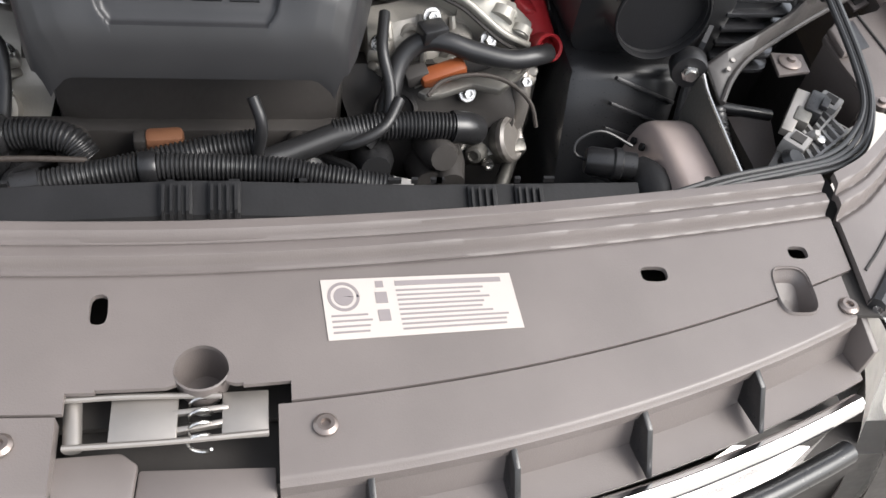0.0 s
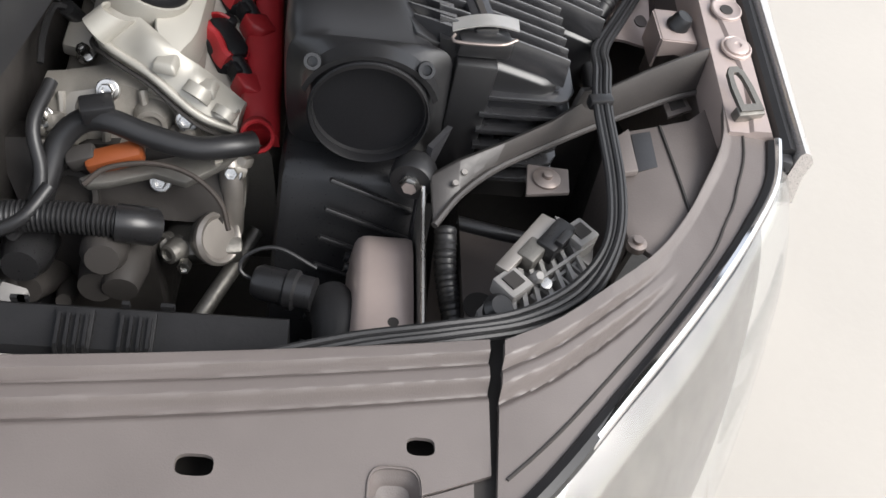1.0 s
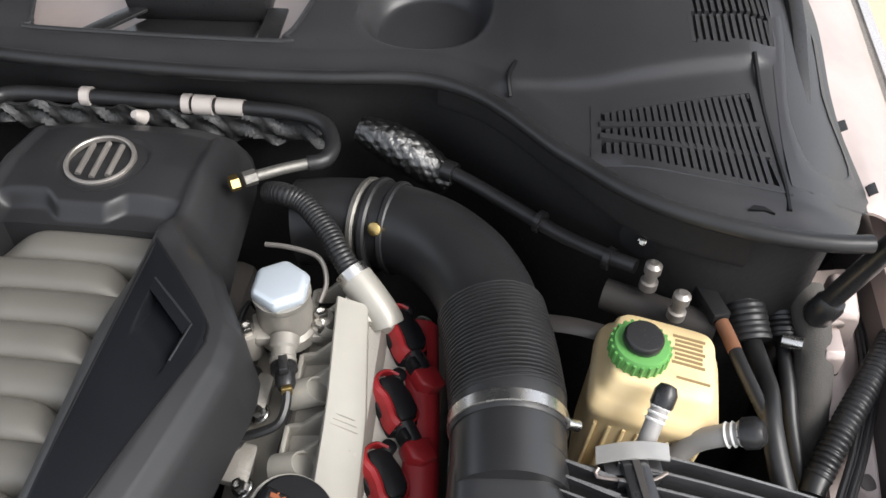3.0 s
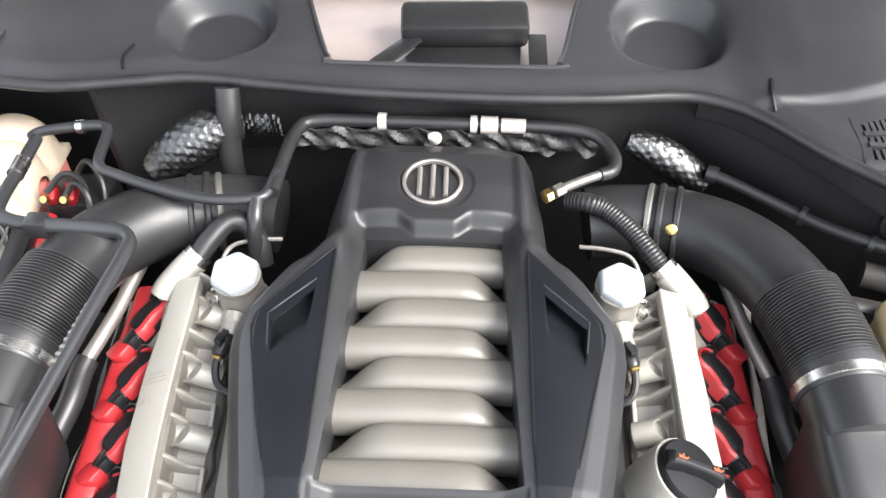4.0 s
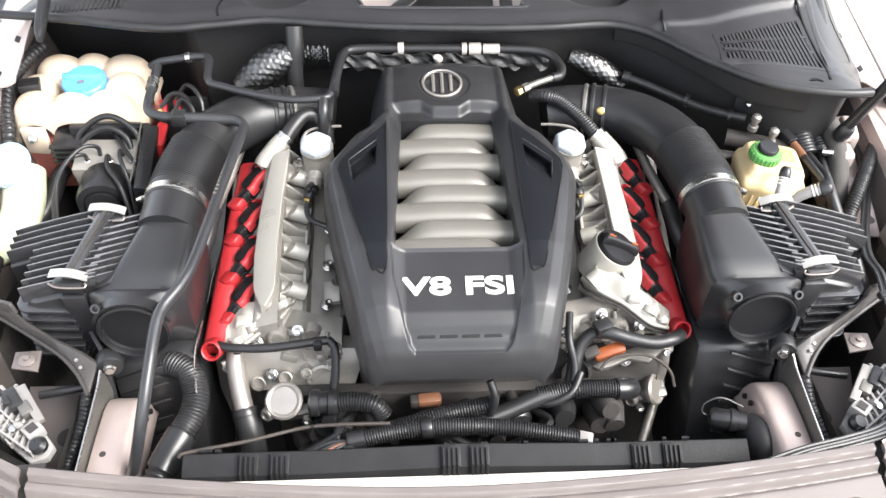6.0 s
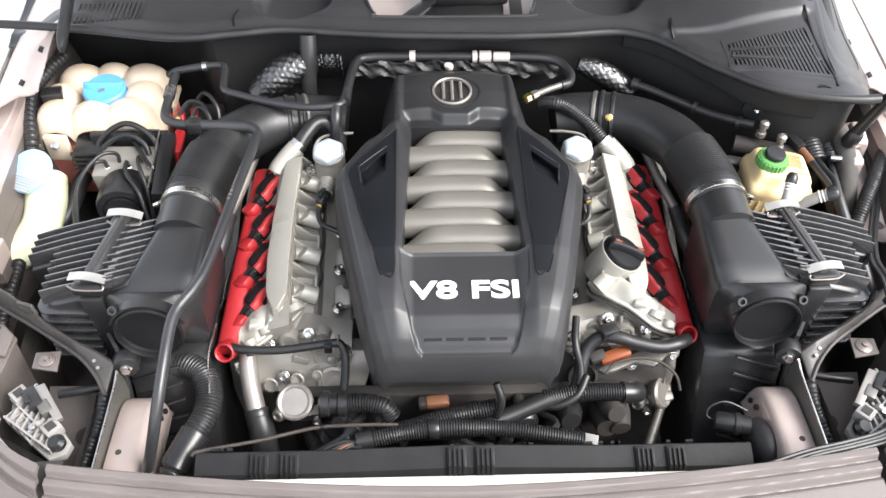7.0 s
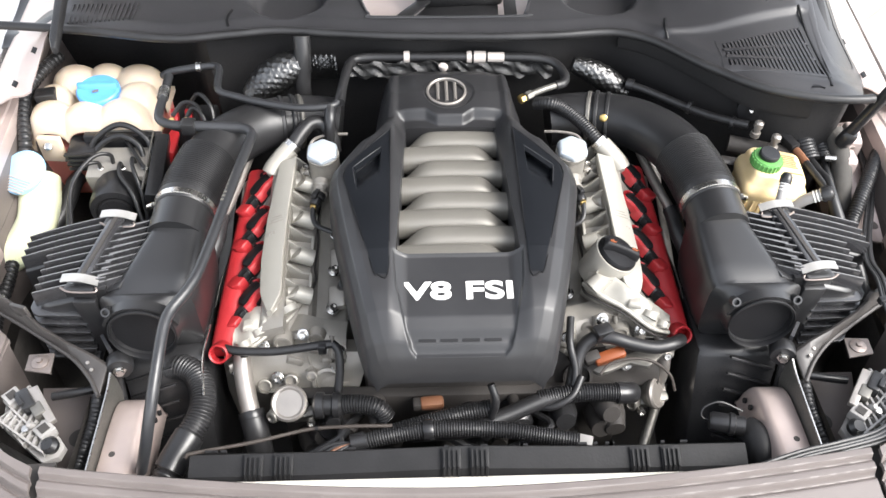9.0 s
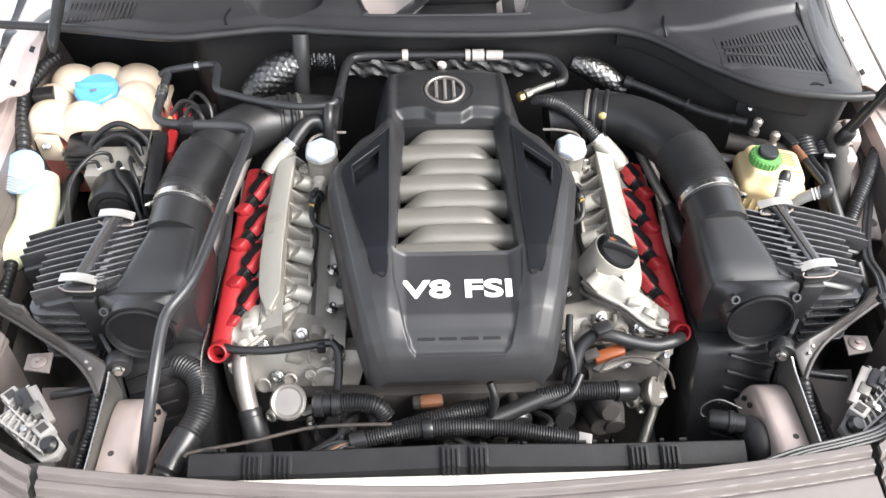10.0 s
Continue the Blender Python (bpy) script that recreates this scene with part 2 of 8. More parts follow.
M_FLUID = material("yellow_reservoir_plastic", (0.74, 0.58, 0.33), 0.38, scale=300, big=18, bump=0.03, var=0.1, sub=0.25, dirt=(0.4, 0.28, 0.12), dirt_amount=0.2)
M_COOLANT = material("coolant_filled_plastic", (0.62, 0.22, 0.18), 0.4, scale=300, big=18, bump=0.03, sub=0.25)
M_WASHER = material("pale_green_plastic", (0.60, 0.62, 0.44), 0.4, scale=300, big=18, bump=0.03, sub=0.3)
M_BLUE = material("blue_cap_plastic", (0.10, 0.33, 0.72), 0.4, scale=300, big=20)
M_PALEBLUE = material("pale_blue_cap_plastic", (0.32, 0.56, 0.80), 0.4, scale=300, big=20)
M_GREEN = material("green_cap_plastic", (0.10, 0.29, 0.075), 0.42, scale=300, big=20)
M_CREAM = material("cream_foam", (0.72, 0.68, 0.60), 0.8, scale=300, big=14)
M_LABEL = material("white_label", (0.38, 0.345, 0.32), 0.45, scale=300, big=12, bump=0.0, var=0.05)
M_INK = material("grey_print", (0.17, 0.15, 0.15), 0.5, bump=0.0)
M_PRINT = material("brown_print", (0.26, 0.18, 0.09), 0.5, bump=0.0)
M_WHITE = material("white_lettering", (0.66, 0.65, 0.63), 0.4, bump=0.0, var=0.04)
M_FOIL = material("embossed_foil", (0.12, 0.12, 0.12), 0.40, metal=1.0, scale=160, big=30, bump=0.9, spread=0.1)
M_FOILDARK = material("dirty_foil", (0.055, 0.055, 0.055), 0.5, metal=0.6, scale=160, big=30, bump=0.9, spread=0.1)
M_ZINC = material("dull_zinc", (0.35, 0.325, 0.30), 0.40, metal=0.7, scale=90, big=30, spread=0.04, bump=0.03, dirt=(0.25, 0.22, 0.2), dirt_amount=0.3)
M_ELBOW = material("soft_black_rubber", (0.010, 0.010, 0.011), 0.40, scale=400, big=16, bump=0.02, spec=0.42, dirt=DULL, dirt_amount=0.04)
M_TUBE = material("grey_black_pipe", (0.022, 0.0225, 0.0245), 0.34, scale=400, big=20, bump=0.0, spread=0.02)
M_LAMP = material("grey_lamp_housing", (0.25, 0.24, 0.23), 0.42, scale=400, big=20)
M_BRASS = material("brass", (0.62, 0.45, 0.18), 0.35, metal=1.0)
M_COPPER = material("copper_wire", (0.19, 0.085, 0.045), 0.5)
M_WIRE = material("brown_cloth_wire", (0.030, 0.023, 0.019), 0.7, scale=900, big=60, bump=0.2)
M_CAP = material("pale_cap_steel", (0.58, 0.64, 0.70), 0.36, metal=0.5, var=0.04, spread=0.05, bump=0.02, scale=400)
M_CONCRETE = material("pale_concrete", (0.43, 0.405, 0.37), 0.85, scale=40, big=0.9, bump=0.3, var=0.10, dirt=(0.32, 0.29, 0.255), dirt_amount=0.4)
M_TAN = material("tan_paving", (0.50, 0.41, 0.29), 0.6, scale=60, big=0.8, bump=0.1, var=0.08)
M_JOINT = material("joint_sand", (0.28, 0.26, 0.23), 0.9, scale=90, big=3)
M_TYRE = material("tyre_rubber", (0.02, 0.02, 0.02), 0.8, scale=200)


def glass_material(name, tint, rough):
    m = bpy.data.materials.new(name)
    m.use_nodes = True
    b = m.node_tree.nodes["Principled BSDF"]
    b.inputs["Base Color"].default_value = (*tint, 1)
    b.inputs["Roughness"].default_value = rough
    b.inputs["Transmission Weight"].default_value = 1.0
    b.inputs["IOR"].default_value = 1.5
    return m


M_GLASS = glass_material("clear_lens", (0.95, 0.97, 0.98), 0.02)

# ---- ground ----
ground = part("ground", prism([(-150, -150), (150, -150), (150, 150), (-150, 150)], -0.30, -0.012), M_JOINT, None, "pale concrete ground with sand joints", kind="structure", category="ground")

for i in range(-7, 8):
    for j in range(-6, 8):
        x0, y0 = 1.30 + 2.4 * i, 2.33 + 2.4 * j
        m = Matrix.Rotation(radians(-15), 4, "Z")
        m.translation = V((1.30, 2.33, 0)) + Matrix.Rotation(radians(-15), 4, "Z") @ V((2.4 * i, 2.4 * j, 0))
        part("slab", prism([(0.006, 0.006), (2.394, 0.006), (2.394, 2.394), (0.006, 2.394)], -0.05, 0.0, m), M_CONCRETE, ground)
part("far_concrete", prism([(-150, 30), (150, 30), (150, 150), (-150, 150)], -0.05, -0.002), M_CONCRETE, ground, "pale concrete in the distance")

# ---- car body ----
car = thing("car", (0, 0.6, 0), "champagne car with its front standing open, plastic-lined engine bay", "car")
SLOPE = 0.115


def rail_z(y):
    return 1.0 + SLOPE * (y - 0.323)


def fender(s):
    ys = [0.205 + 0.0445 * i for i in range(28)]
    rings = []
    for y in ys:
        z = rail_z(y) + 0.004
        flare = 0.012 * ease(0.2, 0.6, y)
        prof = [(0.779, z - 0.03), (0.779, z - 0.004), (0.782, z), (0.788 + flare * 0.5, z - 0.002), (0.794 + flare * 0.6, z - 0.010), (0.800 + flare * 0.8, z - 0.028), (0.813 + flare, z - 0.075), (0.84 + flare, z - 0.17),
                (0.89 + flare, z - 0.28), (0.90 + flare, z - 0.42), (0.88, 0.42), (0.85, 0.26), (0.83, 0.26), (0.80, 0.5), (0.765, z - 0.2)]
        k = 0.65 + 0.35 * ease(0.16, 0.62, y)
        lim = z - 0.060 - 1.3 * (y - 0.205)
        prof = [(min(x, 0.800 + flare + (z - 0.028 - lim) * 0.28) if x > 0.77 else x, max(zz, lim)) for x, zz in prof]
        rings.append([(0.779 + (x - 0.779) * (k if x > 0.8 else 1.0), y, zz) for x, zz in prof])
    return part("fender", loft(rings), M_FENDER, car, "glossy silver-beige outer wing", s)


def rail(s):
    rings = []
    for i in range(25):
        y = 0.225 + 0.62 * i / 24
        z = rail_z(y)
        wob = 0.006 * math.sin((y - 0.22) * 26)
        prof = [(0.718, z - 0.035), (0.720, z - 0.004), (0.7215, z), (0.738 + wob, z), (0.741 + wob, z + 0.0025), (0.757, z + 0.003), (0.761, z - 0.003), (0.764, z - 0.012), (0.766, z - 0.05), (0.74, z - 0.05)]
        rings.append([(x, y, zz) for x, zz in prof])
    r = part("wing_rail", loft(rings), M_PAINT, car, "pink-beige painted upper rail", s, angle=25)
    for y, x in ((0.322, 0.745), (0.506, 0.743), (0.69, 0.745)):
        lathe_bm = lathe((x, y, rail_z(y)), (0, -SLOPE, 1), [(0.0145, 0.0022), (0.0142, 0.0040), (0.0128, 0.0046), (0.0112, 0.0036), (0.0108, 0.0058), (0.0085, 0.0070), (0.0035, 0.0072), (0.0025, 0.0058)], 24)
        part("bolt", lathe_bm, M_PAINT, r, "", s)
    for y in (0.371,):
        dish = part("dish", lathe((0.745, y, rail_z(y)), (0, -SLOPE, 1), [(0.0150, 0.0024), (0.0146, 0.0042), (0.0132, 0.0048), (0.0118, 0.0040), (0.0075, 0.0032)], 28), M_PAINT, r, "pressed dish round a hole", s)
        part("hole", lathe((0.745, y - 0.001, rail_z(y) + 0.0030), (0, -SLOPE, 1), [(0.0062, 0), (0.0062, 0.0008)], 20), M_DARK, dish, "dark drilled hole", s)
    # black edge seal between rail and wing
    part("edge_seal", tube([(0.7715, y, rail_z(y) - 0.006) for y in (0.212, 0.26, 0.4, 0.6, 0.82)], 0.0075, 8, 0.02), M_RUBBER, car, "black rubber edge seal", s)
    # striker clip at the front end
    m = Matrix.Translation((0.734, 0.262, rail_z(0.262) + 0.012)) @ Euler((radians(12), 0, radians(14))).to_matrix().to_4x4()
    ring_o = [(-0.011, -0.024), (0.011, -0.024), (0.0105, 0.0), (0.008, 0.016), (0.004, 0.022), (-0.004, 0.022), (-0.008, 0.016), (-0.0105, 0.0)]
    ring_i = [(x * 0.52, y * 0.72) for x, y in ring_o]
    eye = loft([[m @ V((x, y, -0.002)) for x, y in ring_o], [m @ V((x, y, 0.002)) for x, y in ring_o], [m @ V((x, y, 0.002)) for x, y in ring_i], [m @ V((x, y, -0.002)) for x, y in ring_i], [m @ V((x, y, -0.002)) for x, y in ring_o]], caps=False)
    clip = part("clip", eye, M_CASTDARK, r, "flat steel keyhole bracket", s)
    part("clip_foot", box(tuple(m @ V((0, -0.022, -0.006))), (0.026, 0.010, 0.012), (12, 0, 14)), M_CASTDARK, clip, "", s, bevel=0.002)
    return r


def inner_wing(s):
    # pink upper band below the rail, dark liner under it
    def band(lo, hi, mat_, label):
        rings = []
        for i in range(22):
            y = 0.26 + 0.62 * i / 21
            z = rail_z(y)
            k = 0.010 * ease(0.34, 0.50, y)
            prof = [(0.722 - k * hi - 0.004 * hi, z - 0.012 - 0.05 * hi), (0.722 - k * lo - 0.004 * lo, z - 0.012 - 0.05 * lo)]
            rings.append([(prof[0][0], y, prof[0][1]), (prof[1][0], y, prof[1][1]), (prof[1][0] + 0.006, y, prof[1][1]), (prof[0][0] + 0.006, y, prof[0][1])])
        return part("inner_wing", loft(rings), mat_, car, label, s)
    # both upper bands take the darkened paint copy, as if always shaded
    band(0.0, 1.0, M_PAINTSHADE, "dusty pinkish inner wing panel, shade put into its paint")
    band(1.02, 3.2, M_PAINTSHADE, "dusty pinkish inner wing panel, shade put into its paint")
    band(3.22, 8.0, M_DARK, "dark wheel arch liner")


for s in (1, -1):
    fender(s)
    rail(s)
    inner_wing(s)
    part("corner_filler", prism([(0.724, 0.270), (0.7775, 0.285), (0.7785, 0.214), (0.775, 0.200), (0.758, 0.206), (0.740, 0.232)], 0.955, 0.981), M_TRIM, car, "dark plastic corner filler", s, bevel=0.003)
    # front apron panel behind the lamp
    bm = prism([(0.616, 0.212), (0.617, 0.17), (0.622, 0.118), (0.640, 0.100), (0.700, 0.160), (0.738, 0.25), (0.722, 0.278), (0.700, 0.258), (0.668, 0.246), (0.640, 0.236)], 0.962, 0.968)
    ap = part("lamp_well_panel", bm, M_PAINTSHADE, car, "dusty pinkish sheet panel behind the lamp", s, bevel=0.001)
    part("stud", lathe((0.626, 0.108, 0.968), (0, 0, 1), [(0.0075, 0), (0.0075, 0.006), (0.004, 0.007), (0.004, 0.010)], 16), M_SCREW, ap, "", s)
    # pocket and crease are dark pieces laid on, shade given as colour
    part("pocket", prism([(0.642, 0.188), (0.660, 0.196), (0.661, 0.238), (0.643, 0.232)], 0.9675, 0.9690), M_TRIM, ap, "dark patch drawn for the shade in a pressed pocket", s, bevel=0.0003)
    part("crease", tube([(0.678, 0.140, 0.9685), (0.676, 0.18, 0.9685), (0.671, 0.246, 0.9685)], 0.0016, 6, 0.01), M_DARK, ap, "dark line drawn for the shade of a pressed crease", s)
    part("raised_fold", prism([(0.618, 0.176), (0.640, 0.182), (0.640, 0.234), (0.618, 0.214)], 0.968, 0.976), M_PAINTSHADE, ap, "pressed step", s, bevel=0.003)
    part("front_wall", loft([[(0.617, 0.208, 0.964), (0.62, 0.12, 0.964), (0.626, 0.12, 0.964), (0.623, 0.208, 0.964)], [(0.622, 0.208, 0.86), (0.625, 0.12, 0.86), (0.631, 0.12, 0.86), (0.628, 0.208, 0.86)]]), M_PAINTSHADE, ap, "", s)
    tab = part("tab", prism([(0.690, 0.276), (0.716, 0.290), (0.712, 0.312), (0.688, 0.300)], 0.950, 0.954), M_PAINTSHADE, ap, "small folded tab", s, bevel=0.001)
    part("tab_hole", prism([(0.695, 0.285), (0.710, 0.293), (0.708, 0.303), (0.694, 0.297)], 0.9535, 0.9548), M_DARK, tab, "dark hole", s)
    # deep dark well under the lamp
    part("lamp_well", loft([[(0.50, 0.02, 0.93), (0.62, 0.09, 0.92), (0.64, 0.30, 0.92), (0.50, 0.30, 0.92)], [(0.50, 0.04, 0.72), (0.62, 0.10, 0.72), (0.64, 0.30, 0.72), (0.50, 0.30, 0.72)]], caps=False), M_DARK, car, "dark lamp well", s)

# floor of the bay and lower closing walls
tan = prism([(1.30, 2.12), (1.60, 2.31), (2.05, 2.74), (6.0, 6.2), (4.0, 12.0), (-1.0, 12.0), (1.0, 4.0)], -0.01, 0.006)
part("kerb_strip", tube([(1.28, 2.09, 0.0), (1.60, 2.30, 0.0), (2.06, 2.73, 0.0), (6.0, 6.15, 0.0)], 0.022, 8, 0.1), M_LABEL, ground, "pale kerb strip")
part("tan_paving", tan, M_TAN, ground, "smooth tan paving beyond the strip")
part("undertray", prism([(-0.82, -0.15), (0.82, -0.15), (0.82, 1.45), (-0.82, 1.45)], 0.45, 0.47), M_DARK, car, "dark undertray")
part("front_closing", box((0, -0.16, 0.62), (1.35, 0.03, 0.42)), M_DARK, car, "dark radiator core")

# seal line: right half runs forward round the brake unit, left half stays back
SX = [-0.80, -0.62, -0.45, -0.36, -0.28, -0.19, -0.09, 0.0, 0.10, 0.19, 0.28, 0.32, 0.36, 0.412, 0.486, 0.565, 0.645, 0.72]
SY = [0.765, 0.745, 0.715, 0.725, 0.737, 0.727, 0.717, 0.713, 0.711, 0.714, 0.722, 0.712, 0.685, 0.628, 0.565, 0.534, 0.527, 0.545]


def seal_y(x):
    i = sum(1 for q in SX[1:-1] if q <= x)
    x0, x1 = SX[i], SX[i + 1]
    t = (x - x0) / (x1 - x0)
    a = SY[max(i - 1, 0)]
    b, c = SY[i], SY[i + 1]
    d = SY[min(i + 2, len(SY) - 1)]
    return 0.5 * (2 * b + (c - a) * t + (2 * a - 5 * b + 4 * c - d) * t * t + (3 * b - a - 3 * c + d) * t ** 3)


def firewall_point(u, v):
    x = -0.72 + 1.44 * u
    y = seal_y(x) + 0.018 + 0.02 * (1 - v)
    if x < -0.40:
        y += 0.10 * ease(0.40, 0.47, -x)
    if x > 0.635:
        y += 0.11 * ease(0.635, 0.69, x)
    dent = 0.008 * math.sin(x * 31) * math.sin(v * 9)
    return V((x, y + dent, 0.5 + (0.615 - 0.085 * ease(0.635, 0.675, x)) * v))


part("firewall", thicken(sheet(96, 16, firewall_point), V((0, 0.012, 0))), M_FELT, car, "dark felt-covered bulkhead")
for s in (1, -1):
    part("side_wall", box((0.79 * s, 0.95, 0.75), (0.02, 1.0, 0.5)), M_DARK, car, "dark side wall")

# tyres carry the body
for s in (1, -1):
    part("tyre", lathe((0.70, 0.75, 0.36), (1, 0, 0), [(0.2, 0), (0.33, 0.005), (0.36, 0.03), (0.36, 0.17), (0.33, 0.2), (0.2, 0.205)], 36), M_TYRE, car, "black tyre", s)

# ---- cowl ----
cowl = thing("cowl_cover", (0, 0.85, 1.1), "dark grey plastic cowl cover below the windscreen", "cowl")
VX = (0.453, 0.594)


def vent_span(x):
    k = (x - VX[0]) / (VX[1] - VX[0])
    return 0.606 - 0.034 * k, 0.660 + 0.018 * k


def vent_at(k, f):
    """A place in the slanted vent: k along, f from front to back."""
    x = VX[0] + (VX[1] - VX[0]) * k
    lo, hi = vent_span(x)
    y = lo + (hi - lo) * f
    x -= 0.013 * k * f
    return V((x, y, cowl_z(x, y)))


WIPER_SLOT = [(0.6440, 0.6055), (0.6300, 0.6045), (0.6235, 0.6135), (0.6180, 0.6300), (0.6140, 0.6500), (0.6130, 0.6750), (0.6150, 0.7000), (0.6180, 0.7600), (0.6200, 0.8300), (0.6480, 0.8300), (0.6500, 0.7600), (0.6510, 0.7000), (0.6560, 0.6800), (0.6625, 0.6640), (0.6680, 0.6500), (0.6705, 0.6380), (0.6690, 0.6280), (0.6620, 0.6180), (0.6530, 0.6100)]
SLOT_EDGE = [(0.6450, 0.5720), (0.6200, 0.5720), (0.6040, 0.5750), (0.6040, 0.6220), (0.6040, 0.6480), (0.6040, 0.6750), (0.6040, 0.7000), (0.6040, 0.7600), (0.6040, 0.8300), (0.6550, 0.8300), (0.6560, 0.7600), (0.6560, 0.7020), (0.6610, 0.6830), (0.6665, 0.6670), (0.6715, 0.6520), (0.6755, 0.6380), (0.6790, 0.6260), (0.6845, 0.5980), (0.6660, 0.5840)]
SLOT_CUT = [(0.607, 0.83), (0.607, 0.577), (0.620, 0.574), (0.645, 0.574), (0.666, 0.586), (0.6845, 0.600), (0.72, 0.602), (0.72, 0.83)]


def cowl_z(x, y):
    d = y - seal_y(max(-0.79, min(0.71, x)))
    z = 1.133 + 0.008 * ease(0.0, 0.03, d) + 0.055 * ease(0.05, 0.30, d)
    z -= 0.085 * ease(0.60, 0.765, x) + 0.05 * ease(0.64, 0.765, -x)
    z += 0.007 * ease(0.690, 0.702, y - 0.10 * max(0.0, x - 0.45)) * ease(0.33, 0.38, x) * (1 - ease(0.58, 0.61, x))
    for cx in (-0.270, 0.276):
        r = math.hypot(x - cx, y - 0.826)
        z -= 0.034 * (1 - ease(0.050, 0.074, r))
    return z


def cowl_point(u, v):
    x = -0.765 + (1.455 - 0.028 * ease(0.02, 0.5, v) * ease(0.85, 1.0, u)) * u
    y0 = seal_y(max(-0.79, min(0.71, x))) + 0.085 * ease(0.635, 0.70, x)
    y = y0 + (1.0 - y0) * v ** 1.3
    return V((x, y, cowl_z(x, y)))


CUT = [(-0.163, 0.870), (-0.153, 0.838), (-0.133, 0.777), (-0.125, 0.762), (-0.112, 0.752), (0.129, 0.751), (0.140, 0.762), (0.148, 0.784), (0.159, 0.834), (0.168, 0.870)]
CUT_Y = [0.751, 0.762, 0.780, 0.836, 0.870, 1.0]
CUT_L = [-0.112, -0.125, -0.134, -0.153, -0.163, -0.20]
CUT_R = [0.129, 0.140, 0.147, 0.159, 0.168, 0.21]


def snap_line(bm, line, reach):
    """Draws the free edge of a sheet onto a line in plan."""
    for v in {v for e in bm.edges if len(e.link_faces) == 1 for v in e.verts}:
        best, at = reach, None
        for (ax, ay), (bx, by) in zip(line, line[1:]):
            dx, dy = bx - ax, by - ay
            t = max(0.0, min(1.0, ((v.co.x - ax) * dx + (v.co.y - ay) * dy) / (dx * dx + dy * dy)))
            q = math.hypot(v.co.x - ax - t * dx, v.co.y - ay - t * dy)
            if q < best:
                best, at = q, (ax + t * dx, ay + t * dy)
        if at:
            v.co.x, v.co.y = at
    return bm


def cowl_keep(u, v):
    p = cowl_point(u, v)
    if 0.535 < p.x < 0.605 and 0.730 < p.y < 0.797:
        return False
    if VX[0] < p.x < VX[1]:
        lo, hi = vent_span(p.x)
        if lo < p.y < hi and p.x < vent_at(1.0, (p.y - lo) / (hi - lo)).x:
            return False
    if p.y > CUT[4][1] and curve1(p.y, CUT_Y, CUT_L) < p.x < curve1(p.y, CUT_Y, CUT_R):
        return False
    return edge_distance(p.x, p.y, SLOT_CUT) < 0


cowl_skin = part("panel", thicken(snap_line(snap_line(sheet(300, 110, cowl_point, keep=cowl_keep), SLOT_CUT[:7], 0.0075), CUT, 0.012), V((0, 0, -0.004))), M_TRIM, cowl, "dark grey ribbed panel")
# dark sheet added behind the vents in place of deep shade
part("vent_backing", prism([(0.38, 0.685), (0.43, 0.63), (0.50, 0.58), (0.57, 0.558), (0.632, 0.585), (0.685, 0.665), (0.70, 1.0), (0.38, 1.0)], 1.085, 1.09), M_DARK, cowl, "dark sheet standing for the shaded space under the cowl")
for i in range(1, 22):
    k = i / 22
    a, b = vent_at(k, -0.03), vent_at(k, 1.03)
    w, h = V((0.0020, 0, 0)), V((0, 0, 0.006))
    part("slat", loft([[a - w, a + w, a + w - h, a - w - h], [b - w, b + w, b + w - h, b - w - h]]), M_TRIM, cowl_skin)
for f in (0.345, 0.665):
    pts = [vent_at(-0.01 + 1.02 * i / 8, f) for i in range(9)]
    part("slat", loft([[p + V((0, q, z)) for q, z in ((-0.0035, 0.0028), (0.0035, 0.0028), (0.0035, -0.006), (-0.0035, -0.006))] for p in pts]), M_TRIM, cowl_skin)
# moulded frame round the vent
inner_edge = [vent_at(i / 14, 0.0) for i in range(14)] + [vent_at(1.0, i / 8) for i in range(8)] + [vent_at(1 - i / 14, 1.0) for i in range(14)] + [vent_at(0.0, 1 - i / 8) for i in range(8)]
mid_ = sum(inner_edge, V()) / len(inner_edge)
rings = []
for grow, lift in ((0.0, -0.005), (0.0, 0.0010), (0.0085, 0.0010), (0.0095, -0.0005)):
    ring = []
    for p in inner_edge:
        x = p.x + grow * max(-1, min(1, (p.x - mid_.x) / 0.055))
        y = p.y + grow * max(-1, min(1, (p.y - mid_.y) / 0.022))
        ring.append(V((x, y, cowl_z(x, y) + lift)))
    rings.append(ring)
part("vent_frame", loft(rings, caps=False), M_TRIM, cowl_skin, "moulded frame of the air vent")
for i in range(12):
    x = 0.535 + 0.07 * i / 11
    for y0, y1 in ((0.729, 0.761), (0.765, 0.798)):
        w = V((0.0017, 0, 0))
        h = V((0, 0, 0.006))
        a, b = V((x, y0, cowl_z(x, y0))), V((x - 0.003, y1, cowl_z(x, y1)))
        part("slat", loft([[a - w, a + w, a + w - h, a - w - h], [b - w, b + w, b + w - h, b - w - h]]), M_TRIM, cowl_skin)
for i in range(15):
    x = -0.632 + 0.0078 * i
    a, b = V((x, 0.752, cowl_z(x, 0.752))), V((x, 0.800, cowl_z(x, 0.800)))
    w, h = V((0.0016, 0, 0)), V((0, 0, 0.0035))
    part("rib", loft([[a - w - h, a + w - h, a + w + h, a - w + h], [b - w - h, b + w - h, b + w + h, b - w + h]]), M_TRIM, cowl_skin)
slot_mid = V((0.642, 0.70, 0))
rings = []
